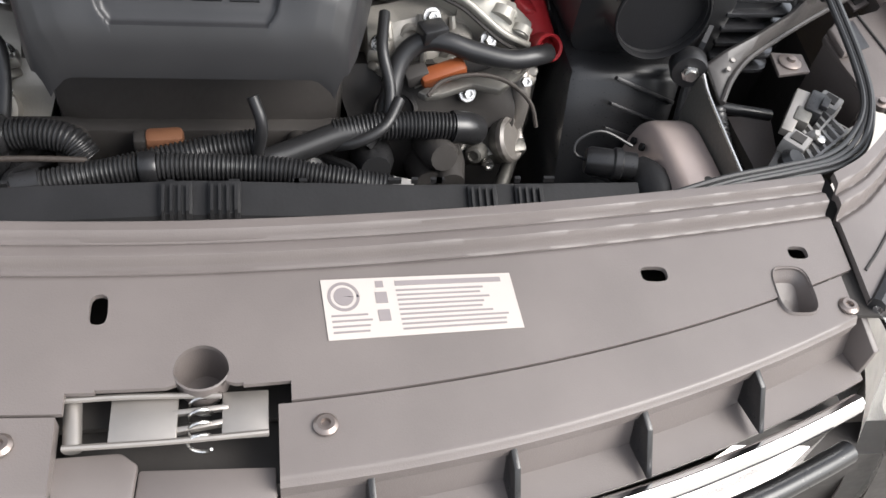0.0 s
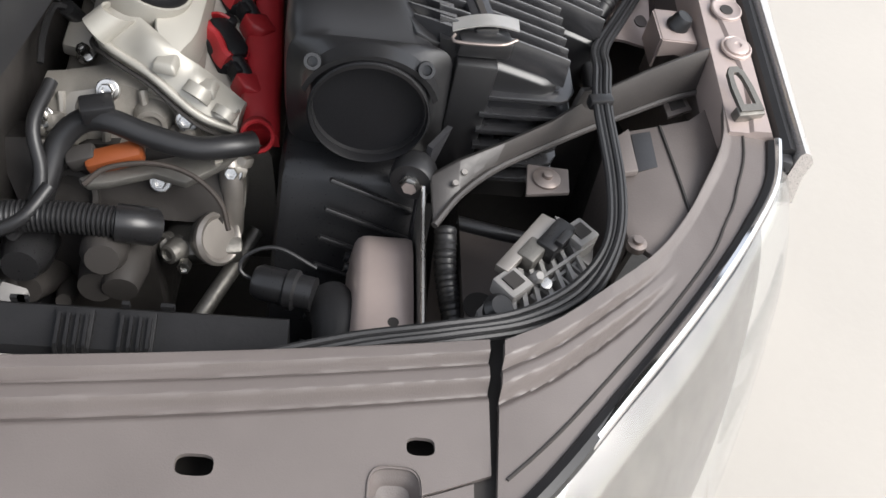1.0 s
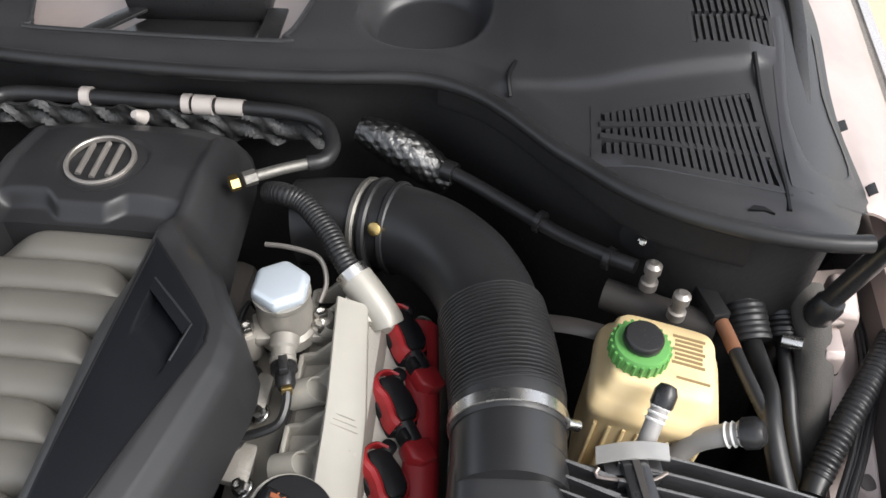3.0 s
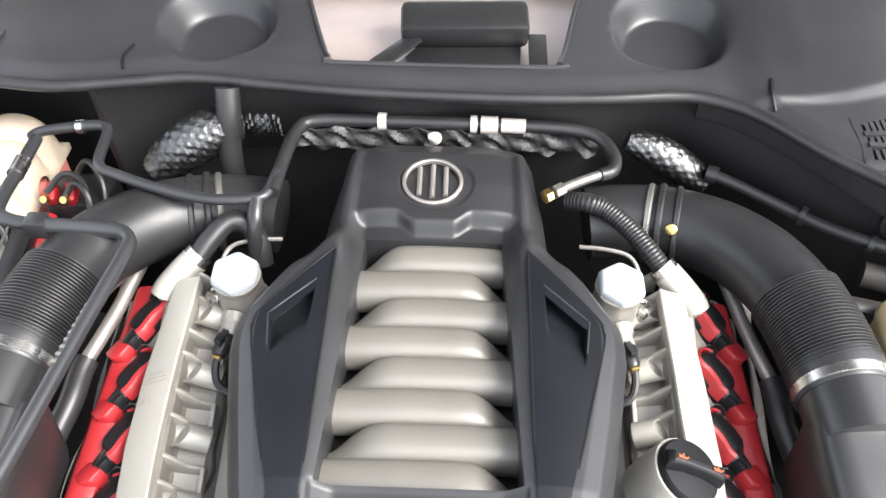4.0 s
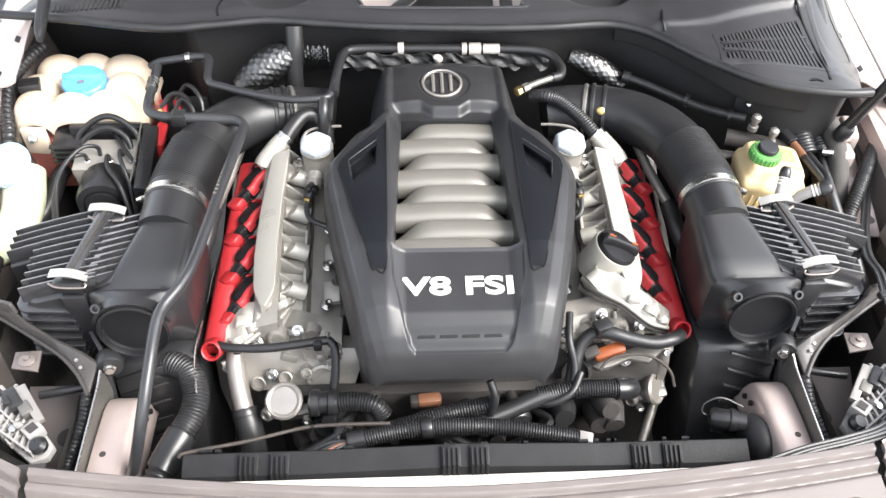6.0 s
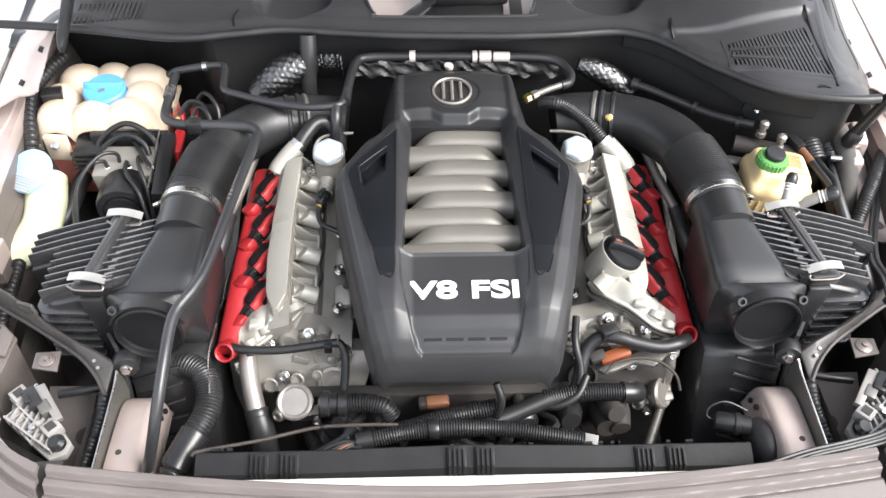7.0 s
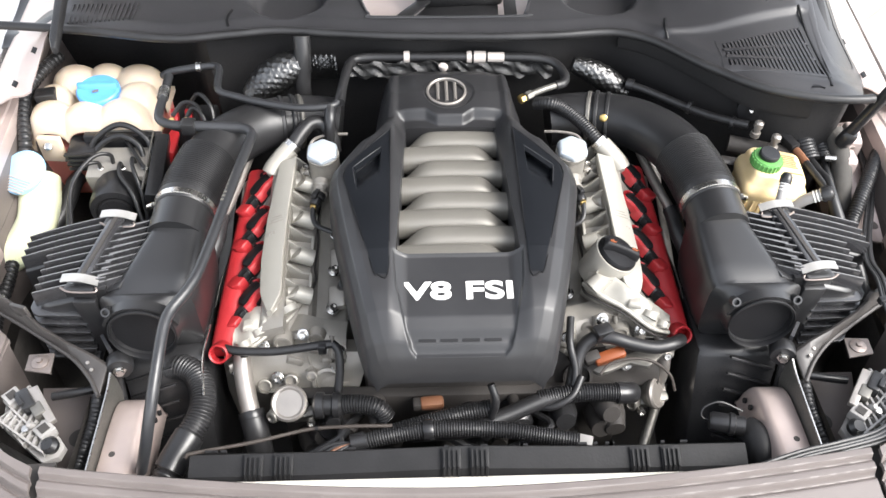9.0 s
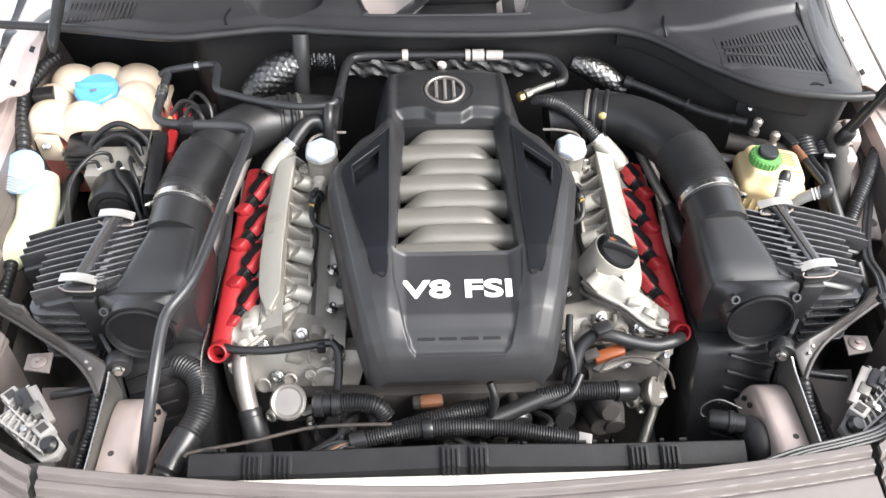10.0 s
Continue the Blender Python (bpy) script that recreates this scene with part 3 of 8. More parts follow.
for k in (0.0, 0.5, 0.93):
    ring = [V(p).lerp(V(q), k) for p, q in zip([(*p, 0) for p in SLOT_EDGE], [(*q, 0) for q in WIPER_SLOT])]
    rings.append([V((p.x, p.y, cowl_z(p.x, p.y) + 0.0004 + 0.0010 * k)) for p in ring])
for shrink, drop in ((1.0, 0.0006), (0.95, -0.007), (0.86, -0.019), (0.70, -0.0245), (0.05, -0.0265)):
    ring = []
    for x, y in WIPER_SLOT:
        px, py = slot_mid.x + (x - slot_mid.x) * shrink, slot_mid.y + (y - slot_mid.y) * (shrink if shrink < 0.9 else 1 + (shrink - 1) * 0.3)
        flat = ease(1.0, 0.75, shrink) if shrink < 1 else 0.0
        ring.append(V((px, py, (cowl_z(px, py) + drop) * (1 - flat) + (cowl_z(0.664, py) - 0.012) * flat)))
    rings.append(ring)
part("slot_rim", loft(rings[:5], caps=False), M_TRIM, cowl, "moulded rim of the wiper slot", angle=60)
# blacker than the rim, so that the recess reads as shaded
part("wiper_slot", loft(rings[4:], caps=False), M_BLACK, cowl, "deep moulded wiper slot, shade put into its colour", angle=60)


def slot_hole(u, v):
    x, y = 0.633 + 0.018 * u - 0.003 * v, 0.664 + 0.026 * v + 0.005 * u
    return V((x, y, cowl_z(0.664, y) - 0.0100))


part("slot_hole", thicken(sheet(4, 6, slot_hole), V((0, 0, -0.003))), M_KNOB, cowl, "dark hole under the wiper arm")
part("drain_mark", prism([(0.566, 0.5455), (0.571, 0.551), (0.579, 0.550), (0.586, 0.5425), (0.578, 0.5455)], -0.001, 0.0012, Matrix.Translation((0, 0, cowl_z(0.577, 0.547)))), M_KNOB, cowl, "small dark drain slit")
for s in (1, -1):
    def hinge(u, v):
        x = 0.664 + 0.104 * u
        y = 0.612 - 0.010 * u + (0.376 + 0.010 * u) * v
        return V((x, y, 1.112 - 0.055 * u - 0.018 * ease(0.8, 1.0, u) + 0.05 * v - 0.004 * (1 - ease(0.0, 0.03, v)) - 0.010 * (1 - ease(0.10, 0.35, u)) * (1 - ease(0.05, 0.35, v))))
    hp = part("hinge_panel", thicken(sheet(14, 30, hinge), V((0, 0, -0.003))), M_PAINT, car, "pink-beige painted hinge panel", s)
    for u, v in ((0.170, 0.252), (0.310, 0.065)):
        hole_ = thicken(sheet(3, 3, lambda a, b: hinge(u + 0.10 * (a - 0.5) + 0.012 * (0.5 - b), v + 0.030 * (b - 0.5) + 0.025 * (a - 0.5)) + V((0, 0, 0.0009))), V((0, 0, -0.0012)))
        part("square_hole", hole_, M_KNOB, hp, "dark square hole", s)
part("seam", tube([(x, y, cowl_z(x, y) + 0.0006) for x, y in ((0.5870, 0.716), (0.5915, 0.666), (0.5965, 0.617), (0.5985, 0.575), (0.5975, 0.546))], 0.0022, 6, 0.01), M_KNOB, cowl_skin, "dark seam between the cowl panels")
# seam notches
for x in (0.372, -0.362):
    y = seal_y(x)
    part("seam", tube([(x, y + 0.012, cowl_z(x, y + 0.012) + 0.0005), (x - 0.003, y + 0.028, cowl_z(x, y + 0.028) + 0.0005), (x + 0.002, y + 0.055, cowl_z(x, y + 0.055) + 0.0005)], 0.0022, 6, 0.004), M_KNOB, cowl_skin, "dark seam between the cowl panels")
# rubber seal along the front edge
pts = [(x, seal_y(x) - 0.006, 1.131) for x in np.linspace(-0.78, 0.66, 60)]
part("seal", tube(pts, 0.0075, 10, 0.01), M_RUBBER, cowl, "black rubber bonnet seal")

part("seal_flap", loft([[(x, seal_y(x) + 0.010, 1.126), (x, seal_y(x) + 0.004, 1.100 - 0.012 * ease(0.40, 0.5, x)), (x, seal_y(x) + 0.008, 1.092 - 0.012 * ease(0.40, 0.5, x)), (x, seal_y(x) + 0.016, 1.110)] for x in np.linspace(0.30, 0.575, 24)]), M_FELT, cowl, "hanging dark flap below the seal")

# wiper well and windscreen
part("wiper_well", prism([(-0.22, 0.752), (0.24, 0.752), (0.24, 1.02), (-0.22, 1.02)], 1.105, 1.109), M_PAINT, cowl, "pinkish painted wiper well")
part("cutout_rim", tube([(x, y, cowl_z(x, y) + 0.001) for x, y in CUT], 0.0026, 8, 0.006), M_TRIM, cowl, "rounded rim of the wiper opening")
wip = thing("wiper_motor", (0.02, 0.79, 1.1), "dark wiper motor bracket with round pivots in the cowl opening", "wiper motor")
part("plate", prism([(-0.075, 0.742), (0.095, 0.742), (0.10, 0.83), (-0.02, 0.83)], 1.118, 1.122), M_BLACK, wip, "dark bracket plate", bevel=0.001)
part("motor_cover", box((0.03, 0.838, 1.142), (0.155, 0.050, 0.036), (14, 0, 3)), M_BLACK, wip, "black motor cover", bevel=0.008)
for x in (-0.092, 0.118):
    part("pivot", lathe((x, 0.752, 1.118), (0, -0.1, 1), [(0.0135, 0), (0.0135, 0.012), (0.0115, 0.0145), (0.008, 0.0145)], 26), M_BLACK, wip, "round grey pivot")
for p0, p1 in (((-0.083, 0.755, 1.126), (-0.028, 0.815, 1.135)), ((0.118, 0.760, 1.126), (0.118, 0.825, 1.135))):
    d = V(p1) - V(p0)
    n = V((d.y, -d.x, 0)).normalized() * 0.011
    up = V((0, 0, 0.004))
    part("arm", loft([[V(p0) - n, V(p0) + n, V(p0) + n + up, V(p0) - n + up], [V(p1) - n, V(p1) + n, V(p1) + n + up, V(p1) - n + up]]), M_BLACK, wip, "flat black arm", bevel=0.001)
for s in (1, -1):
    wiper = thing("wiper", (0.40 * s, 0.9, 1.16), "black windscreen wiper resting on the glass", "wiper", "wipers")
    part("arm", tube([(0.60, 0.90, 1.195), (0.56, 0.905, 1.203), (0.45, 0.91, 1.208), (0.25, 0.915, 1.212)], 0.0055, 8, 0.01), M_BLACK, wiper, "black wiper arm", s)
    part("arm_foot", loft([[V((x - w, y, z)), V((x + w, y, z)), V((x + w * 0.8, y, z + 0.012)), V((x - w * 0.6, y, z + 0.014))] for x, y, z, w in ((0.6305, 0.668, 1.130, 0.005), (0.6310, 0.682, 1.140, 0.009), (0.6330, 0.760, 1.170, 0.0105), (0.633, 0.82, 1.188, 0.0105), (0.625, 0.885, 1.200, 0.009))]), M_BLACK, wiper, "curved black arm foot", s, bevel=0.002)
    part("blade", tube([(0.62, 0.898, 1.198), (0.35, 0.925, 1.213), (0.06, 0.93, 1.216)], 0.005, 8, 0.02, flat=1.6), M_RUBBER, wiper, "black rubber blade", s)
screen = thing("windscreen", (0, 1.3, 1.15), "sloping windscreen glass above the cowl", "windscreen")
part("pane", loft([[(-0.72, 0.90, 1.192), (0.72, 0.90, 1.192), (0.72, 0.905, 1.188), (-0.72, 0.905, 1.188)], [(-0.62, 1.75, 1.66), (0.62, 1.75, 1.66), (0.62, 1.755, 1.654), (-0.62, 1.755, 1.654)]]), M_GLASS, screen)
part("dash", box((0, 1.4, 1.12), (1.4, 0.8, 0.06)), M_DARK, screen, "dark shelf behind the glass")

# ---- front panel over the radiator ----
def lip_y(x):
    return -0.041 + 0.043 * (abs(x) / 0.48) ** 1.8


def seam_y(x):
    return -0.170 + 0.0655 * (x / 0.431) ** 2


def edge_y(x):
    return -0.221 + 0.094 * (x / 0.486) ** 2


def panel_z(x, y):
    d = lip_y(x) - y
    z = 0.9905 - 0.012 * (x / 0.5) ** 2 - 0.12 * max(0.0, d - 0.04)
    z += 0.0085 * (1 - ease(0.0275, 0.0325, d)) - 0.0035 * math.exp(-((d - 0.0345) / 0.0026) ** 2)
    z += 0.0055 * (1 - ease(0.0115, 0.0150, d)) - 0.0030 * math.exp(-((d - 0.0165) / 0.0022) ** 2)
    z -= 0.006 * (1 - ease(0.0, 0.004, d))
    return z


slam = thing("radiator_cover_panel", (0, -0.09, 0.95), "dusty dark grey plastic radiator panel with a raised lip", "panel")


def slam_point(u, v):
    x = -0.5045 + 1.009 * u
    y = lip_y(x) + (seam_y(x) - lip_y(x)) * v
    return V((x, y, panel_z(x, y)))


CUPS = ((0.447, -0.0985, 0.0150, 0.0185, 3.6), (-0.447, -0.0985, 0.0150, 0.0185, 3.6))
HOLES = ((0.335, -0.085, 0.0105, 0.0062, 3.2), (0.462, -0.066, 0.0085, 0.0055, 3.2), (-0.045, -0.102, 0.0055, 0.0105, 3.2), (-0.335, -0.085, 0.0105, 0.0062, 3.2), (-0.462, -0.066, 0.0085, 0.0055, 3.2), (0.018, -0.146, 0.0165, 0.0165, 2.0)) + CUPS


def slam_keep(u, v):
    p = slam_point(u, v)
    if any(in_hole(p.x, p.y, h) for h in HOLES):
        return False
    return not (abs(p.x - 0.005) < 0.066 and p.y < -0.156)


skin = part("panel", thicken(snap_holes(sheet(420, 92, slam_point, keep=slam_keep), HOLES), V((0, 0, -0.004))), M_PANEL, slam, "dusty dark grey grained plastic")
# rear flange under the lip
part("flange", loft([[(x, lip_y(x) + 0.0005, 0.996 - 0.012 * (x / 0.5) ** 2), (x, lip_y(x) + 0.003, 0.990 - 0.012 * (x / 0.5) ** 2), (x, lip_y(x) + 0.002, 0.955), (x, lip_y(x) - 0.001, 0.955)] for x in np.linspace(-0.5045, 0.5045, 60)]), M_PANEL, slam)
part("backing", prism([(-0.50, -0.115), (-0.2, -0.165), (0.2, -0.165), (0.50, -0.115), (0.5, -0.035), (0.2, -0.05), (-0.2, -0.05), (-0.5, -0.035)], 0.945, 0.95), M_DARK, slam, "dark carrier under the panel")
for s in (1, -1):
    part("slit_backing", box((0.510, -0.050, 0.966), (0.034, 0.14, 0.004), (0, 0, -4)), M_DARK, slam, "dark gap at the corner", s)
    # cup recesses with a screw at the ends
    rings = []
    for k, dz in ((0.02, -0.017), (0.70, -0.017), (0.86, -0.012), (0.97, -0.004), (1.06, 0.0012), (1.12, -0.0012)):
        ring = []
        for j in range(40):
            q = 2 * math.pi * j / 40
            c, n = math.cos(q), math.sin(q)
            x = 0.447 + k * 0.0150 * math.copysign(abs(c) ** (2 / 3.6), c)
            y = -0.0985 + k * 0.0185 * math.copysign(abs(n) ** (2 / 3.6), n)
            ring.append((x, y, panel_z(x, y) + dz + (0.006 * ease(-0.110, -0.085, y) if k < 0.9 else 0)))
        rings.append(ring)
    part("cup", loft(rings, caps=False), M_PANEL, skin, "rounded square recess", s)
part("well", lathe((0.018, -0.146, panel_z(0.018, -0.146) - 0.028), (0, 0.12, 1), [(0.0, 0.0), (0.012, 0.0), (0.0163, 0.010), (0.0168, 0.0268), (0.0180, 0.0262)], 28, caps=False), M_PANEL, skin, "deep round finger well")

# sticker with print
lab = thing("sticker", (0.16, -0.108, 0.985), "white safety sticker with grey print, stuck on the plastic panel", "sticker")
LT, LR, LB, LL = (0.093, -0.0865), (0.2245, -0.0835), (0.2285, -0.1255), (0.0965, -0.1305)


def on_label(a, b, lift):
    """A place on the sticker: a along, b across."""
    x0, y0 = LT[0] + (LR[0] - LT[0]) * a, LT[1] + (LR[1] - LT[1]) * a
    x1, y1 = LL[0] + (LB[0] - LL[0]) * a, LL[1] + (LB[1] - LL[1]) * a
    x, y = x0 + (x1 - x0) * b, y0 + (y1 - y0) * b
    return V((x, y, panel_z(x, y) + lift))


def label_quad(a0, a1, b0, b1, lift, nu=8, nv=6):
    return thicken(sheet(nu, nv, lambda u, v: on_label(a0 + (a1 - a0) * u, b0 + (b1 - b0) * v, lift)), V((0, 0, -0.0004)))


part("paper", label_quad(0, 1, 0, 1, 0.0008, 30, 14), M_LABEL, lab)
part("print_bar", label_quad(0.375, 0.94, 0.07, 0.155, 0.0011), M_INK, lab, "grey heading bar")
rng = random.Random(4)
for i in range(9):
    b = 0.22 + i * 0.082
    part("print_bar", label_quad(0.375, 0.80 + 0.15 * rng.random(), b, b + 0.03, 0.0011, 12, 1), M_INK, lab)
for i in range(4):
    b = 0.60 + i * 0.09
    part("print_bar", label_quad(0.03, 0.20 + 0.06 * rng.random(), b, b + 0.028, 0.0011, 6, 1), M_INK, lab)
for b in (0.25, 0.55):
    part("print_mark", label_quad(0.265, 0.325, b, b + 0.19, 0.0011, 3, 3), M_INK, lab)
part("print_mark", label_quad(0.275, 0.315, 0.06, 0.17, 0.0011, 3, 3), M_INK, lab)


def label_ring(r0, r1):
    def f(u, v):
        a = 2 * math.pi * u
        r = r0 + (r1 - r0) * v
        return on_label(0.105 + r * math.cos(a) / 0.132, 0.30 + r * math.sin(a) / 0.0432, 0.0011)
    return thicken(sheet(40, 2, f), V((0, 0, -0.0004)))


part("print_ring", label_ring(0.0086, 0.0106), M_INK, lab, "printed ring")
part("print_disc", label_ring(0.0001, 0.0066), M_INK, lab, "printed disc")

# ---- grille behind the chrome strip ----
grille = thing("radiator_grille", (0, -0.2, 0.8), "black plastic radiator grille with upright dividers and chrome strip", "grille")


def shelf_part(s):
    def f(u, v):
        x = 0.064 + 0.43 * u
        y0, y1 = seam_y(x) - 0.0012, edge_y(x)
        y = y0 + (y1 - y0) * v
        return V((x, y, panel_z(x, y) - 0.0015 - 0.004 * ease(0.9, 1.0, v)))
    bm = thicken(snap_holes(sheet(170, 34, f, keep=lambda u, v: not in_hole(f(u, v).x, f(u, v).y, CUPS[0])), CUPS[:1]), V((0, 0, -0.012)))
    sh = part("top_shelf", bm, M_PANEL, grille, "dusty grey plastic shelf", s)
    for x, y in ((0.092, -0.185), (0.489, -0.112)):
        part("screw", lathe((x, y, panel_z(x, y) - 0.001), (0, 0.1, 1), [(0.0078, 0), (0.0078, 0.0015), (0.0055, 0.0035), (0.0032, 0.0035), (0.0026, 0.001)], 20), M_SCREW, sh, "steel screw in a washer", s)
    # inner floor and wall of the cells
    def wall(u, v):
        x = 0.064 + 0.452 * u
        return V((x, edge_y(x) + 0.006 - 0.012 * v, 0.966 - 0.012 * (x / 0.5) ** 2 - 0.035 * v))
    part("cell_wall", thicken(sheet(40, 4, wall), V((0, 0.003, 0))), M_PANEL, grille, "", s)
    def floor(u, v):
        x = 0.064 + 0.452 * u
        return V((x, edge_y(x) - 0.004 - 0.028 * v, 0.932 - 0.012 * (x / 0.5) ** 2 - 0.003 * v))
    part("cell_floor", thicken(sheet(40, 4, floor), V((0, 0, -0.004))), M_PANEL, grille, "dusty shelf inside the grille", s)
    for x in (0.118, 0.21, 0.305, 0.398):
        y = edge_y(x)
        m = Matrix.Translation((x, y, 0.945)) @ Matrix.Rotation(math.atan(2 * 0.094 * x / 0.486 ** 2) * 0.6, 4, "Z")
        bm = loft([[m @ V(p) for p in q] for q in ([(-0.0022, 0.006, 0.02), (0.0022, 0.006, 0.02), (0.0022, 0.004, -0.02), (-0.0022, 0.004, -0.02)], [(-0.0022, -0.012, 0.014), (0.0022, -0.012, 0.014), (0.0022, -0.034, -0.016), (-0.0022, -0.034, -0.016)])])
        part("divider", bm, M_BLACK, grille, "", s, bevel=0.0007)
    part("end_wall", loft([[(0.500, -0.108, 0.965), (0.506, -0.108, 0.965), (0.506, -0.108, 0.91), (0.500, -0.108, 0.91)], [(0.512, -0.140, 0.945), (0.518, -0.138, 0.945), (0.520, -0.140, 0.91), (0.514, -0.142, 0.91)]]), M_PANEL, grille, "", s, bevel=0.001)
    strip = [(0.0, -0.262, 0.925)] + [(x, edge_y(x) - 0.040 - 0.006 * (x / 0.5), 0.928 - 0.012 * (x / 0.5) ** 2) for x in (0.15, 0.3, 0.4, 0.46, 0.5)]
    part("chrome_strip", tube(strip, 0.0075, 12, 0.01, flat=1.6), M_CHROME, grille, "bright chrome strip", s)
    part("lower_strip", tube([(x, y - 0.025, z - 0.03) for x, y, z in strip], 0.009, 12, 0.01), M_BLACK, grille, "black lower strip", s)


for s in (1, -1):
    shelf_part(s)
part("back_plate", prism([(-0.50, -0.17), (0.5, -0.17), (0.5, -0.14), (-0.5, -0.14)], 0.5, 0.90), M_DARK, grille, "dark grille back")
bumper = thing("bumper", (0, -0.25, 0.3), "silver-beige painted front bumper", "bumper")
rings = []
for i in range(33):
    x = -0.66 + 1.32 * i / 32
    y = -0.33 + 0.27 * (abs(x) / 0.66) ** 2.2
    rings.append([(x, y + 0.06, 0.86), (x, y + 0.015, 0.845), (x, y, 0.80), (x, y - 0.015, 0.65), (x, y - 0.01, 0.45), (x, y + 0.03, 0.26), (x, y + 0.06, 0.26), (x, y + 0.07, 0.6)])
part("shell", loft(rings), M_FENDER, bumper, "silver-beige painted shell")

# ---- bonnet lock ----
lock = thing("bonnet_lock", (0.01, -0.175, 0.94), "zinc-plated bonnet lock with a spring latch, in its recess", "lock")
part("recess", prism([(-0.062, -0.205), (0.066, -0.205), (0.066, -0.150), (-0.062, -0.150)], 0.935, 0.94), M_DARK, lock, "dark recess")
part("lock_plate", prism([(-0.035, -0.185), (0.004, -0.185), (0.004, -0.156), (-0.035, -0.156)], 0.968, 0.971), M_ZINC, lock, "plain steel plate", bevel=0.0008)
part("lock_plate", prism([(0.030, -0.186), (0.058, -0.186), (0.058, -0.155), (0.030, -0.155)], 0.967, 0.970), M_ZINC, lock, "plain steel plate", bevel=0.0008)
part("striker_bar", tube([(-0.062, -0.157, 0.974), (-0.02, -0.157, 0.974), (0.03, -0.159, 0.973)], 0.002, 8, 0.006), M_ZINC, lock)
part("striker_bar", tube([(-0.06, -0.186, 0.970), (0.0, -0.186, 0.970), (0.058, -0.184, 0.970)], 0.002, 8, 0.006), M_ZINC, lock)
part("pin", cyl((-0.058, -0.156, 0.966), (-0.055, -0.186, 0.966), 0.0055, 16), M_ZINC, lock)
part("catch", box((0.017, -0.176, 0.966), (0.030, 0.0035, 0.008), (10, 0, 8)), M_ZINC, lock, bevel=0.001)
part("catch", box((0.017, -0.166, 0.968), (0.034, 0.0035, 0.006), (10, 0, 4)), M_ZINC, lock, bevel=0.001)
part("spring", tube([(0.017 + 0.007 * math.cos(a), -0.158 - 0.0013 * a, 0.966 + 0.007 * math.sin(a)) for a in np.linspace(0, 25, 70)], 0.0011, 6, 0.003), M_STEEL, lock, "coil spring")
part("lower_panel", prism([(-0.30, -0.222), (-0.02, -0.224), (-0.018, -0.196), (-0.028, -0.188), (-0.30, -0.19)], 0.958, 0.964), M_PANEL, lock, "dusty grey plastic flap", bevel=0.002)
part("lower_panel", prism([(-0.02, -0.226), (0.062, -0.224), (0.062, -0.202), (-0.018, -0.198)], 0.955, 0.960), M_PANEL, lock, "dusty grey plastic flap", bevel=0.002)

# ---- corner trims and headlamps ----
IN_C = [(0.5135, 0.0), (0.553, 0.022), (0.601, 0.062), (0.640, 0.100), (0.668, 0.135), (0.690, 0.170), (0.713, 0.215), (0.722, 0.262)]
OUT_C = [(0.5055, -0.112), (0.545, -0.072), (0.592, -0.018), (0.647, 0.045), (0.690, 0.098), (0.722, 0.142), (0.745, 0.180), (0.757, 0.225)]


def corner_trim(s):
    trim = thing("lamp_corner_trim", (0.63 * s, 0.03, 0.96), "dusty grey plastic corner trim between lamp and wing", "trim", "corner trims")
    ci, co = spline([(x, y, 0) for x, y in IN_C], 0.004), spline([(x, y, 0) for x, y in OUT_C], 0.004)

    def f(u, v):
        a = ci[min(len(ci) - 1, round(u * (len(ci) - 1)))]
        b = co[min(len(co) - 1, round(u * (len(co) - 1)))]
        p = a.lerp(b, v)
        fade = 1 - ease(0.25, 0.55, u)
        z = 0.981 - 0.011 * ease(0.0, 0.5, u) + 0.018 * ease(0.6, 1.0, u) - 0.006 * v
        d = (p - a).length
        z += fade * (0.0095 * (1 - ease(0.0275, 0.0325, d)) - 0.0035 * math.exp(-((d - 0.0345) / 0.0026) ** 2) + 0.0055 * (1 - ease(0.0115, 0.0150, d)) - 0.0030 * math.exp(-((d - 0.0165) / 0.0022) ** 2))
        z += (1 - fade) * 0.004 * (1 - ease(0.0, 0.012, d))
        return V((p.x, p.y, z))
    part("panel", thicken(sheet(70, 60, f), V((0, 0, -0.006))), M_PANEL, trim, "dusty grey grained plastic", s)
    line = [f(u, curve1(u, (0.0, 0.68, 0.73, 0.77, 0.82, 1.0), (0.80, 0.80, 0.70, 0.69, 0.56, 0.42))) + V((0, 0, 0.0004)) for u in np.linspace(0.02, 0.99, 34)]
    part("seam", tube(line, 0.0012, 6, 0.01), M_DARK, trim, "fine dark seam", s)
    edge = [f(u, 1.0) + V((0.004, -0.003, -0.002)) for u in np.linspace(0.0, 1.0, 20)]
    part("edge_seal", tube(edge, 0.0070, 8, 0.01), M_RUBBER, trim, "black rubber edge seal", s)
    return f


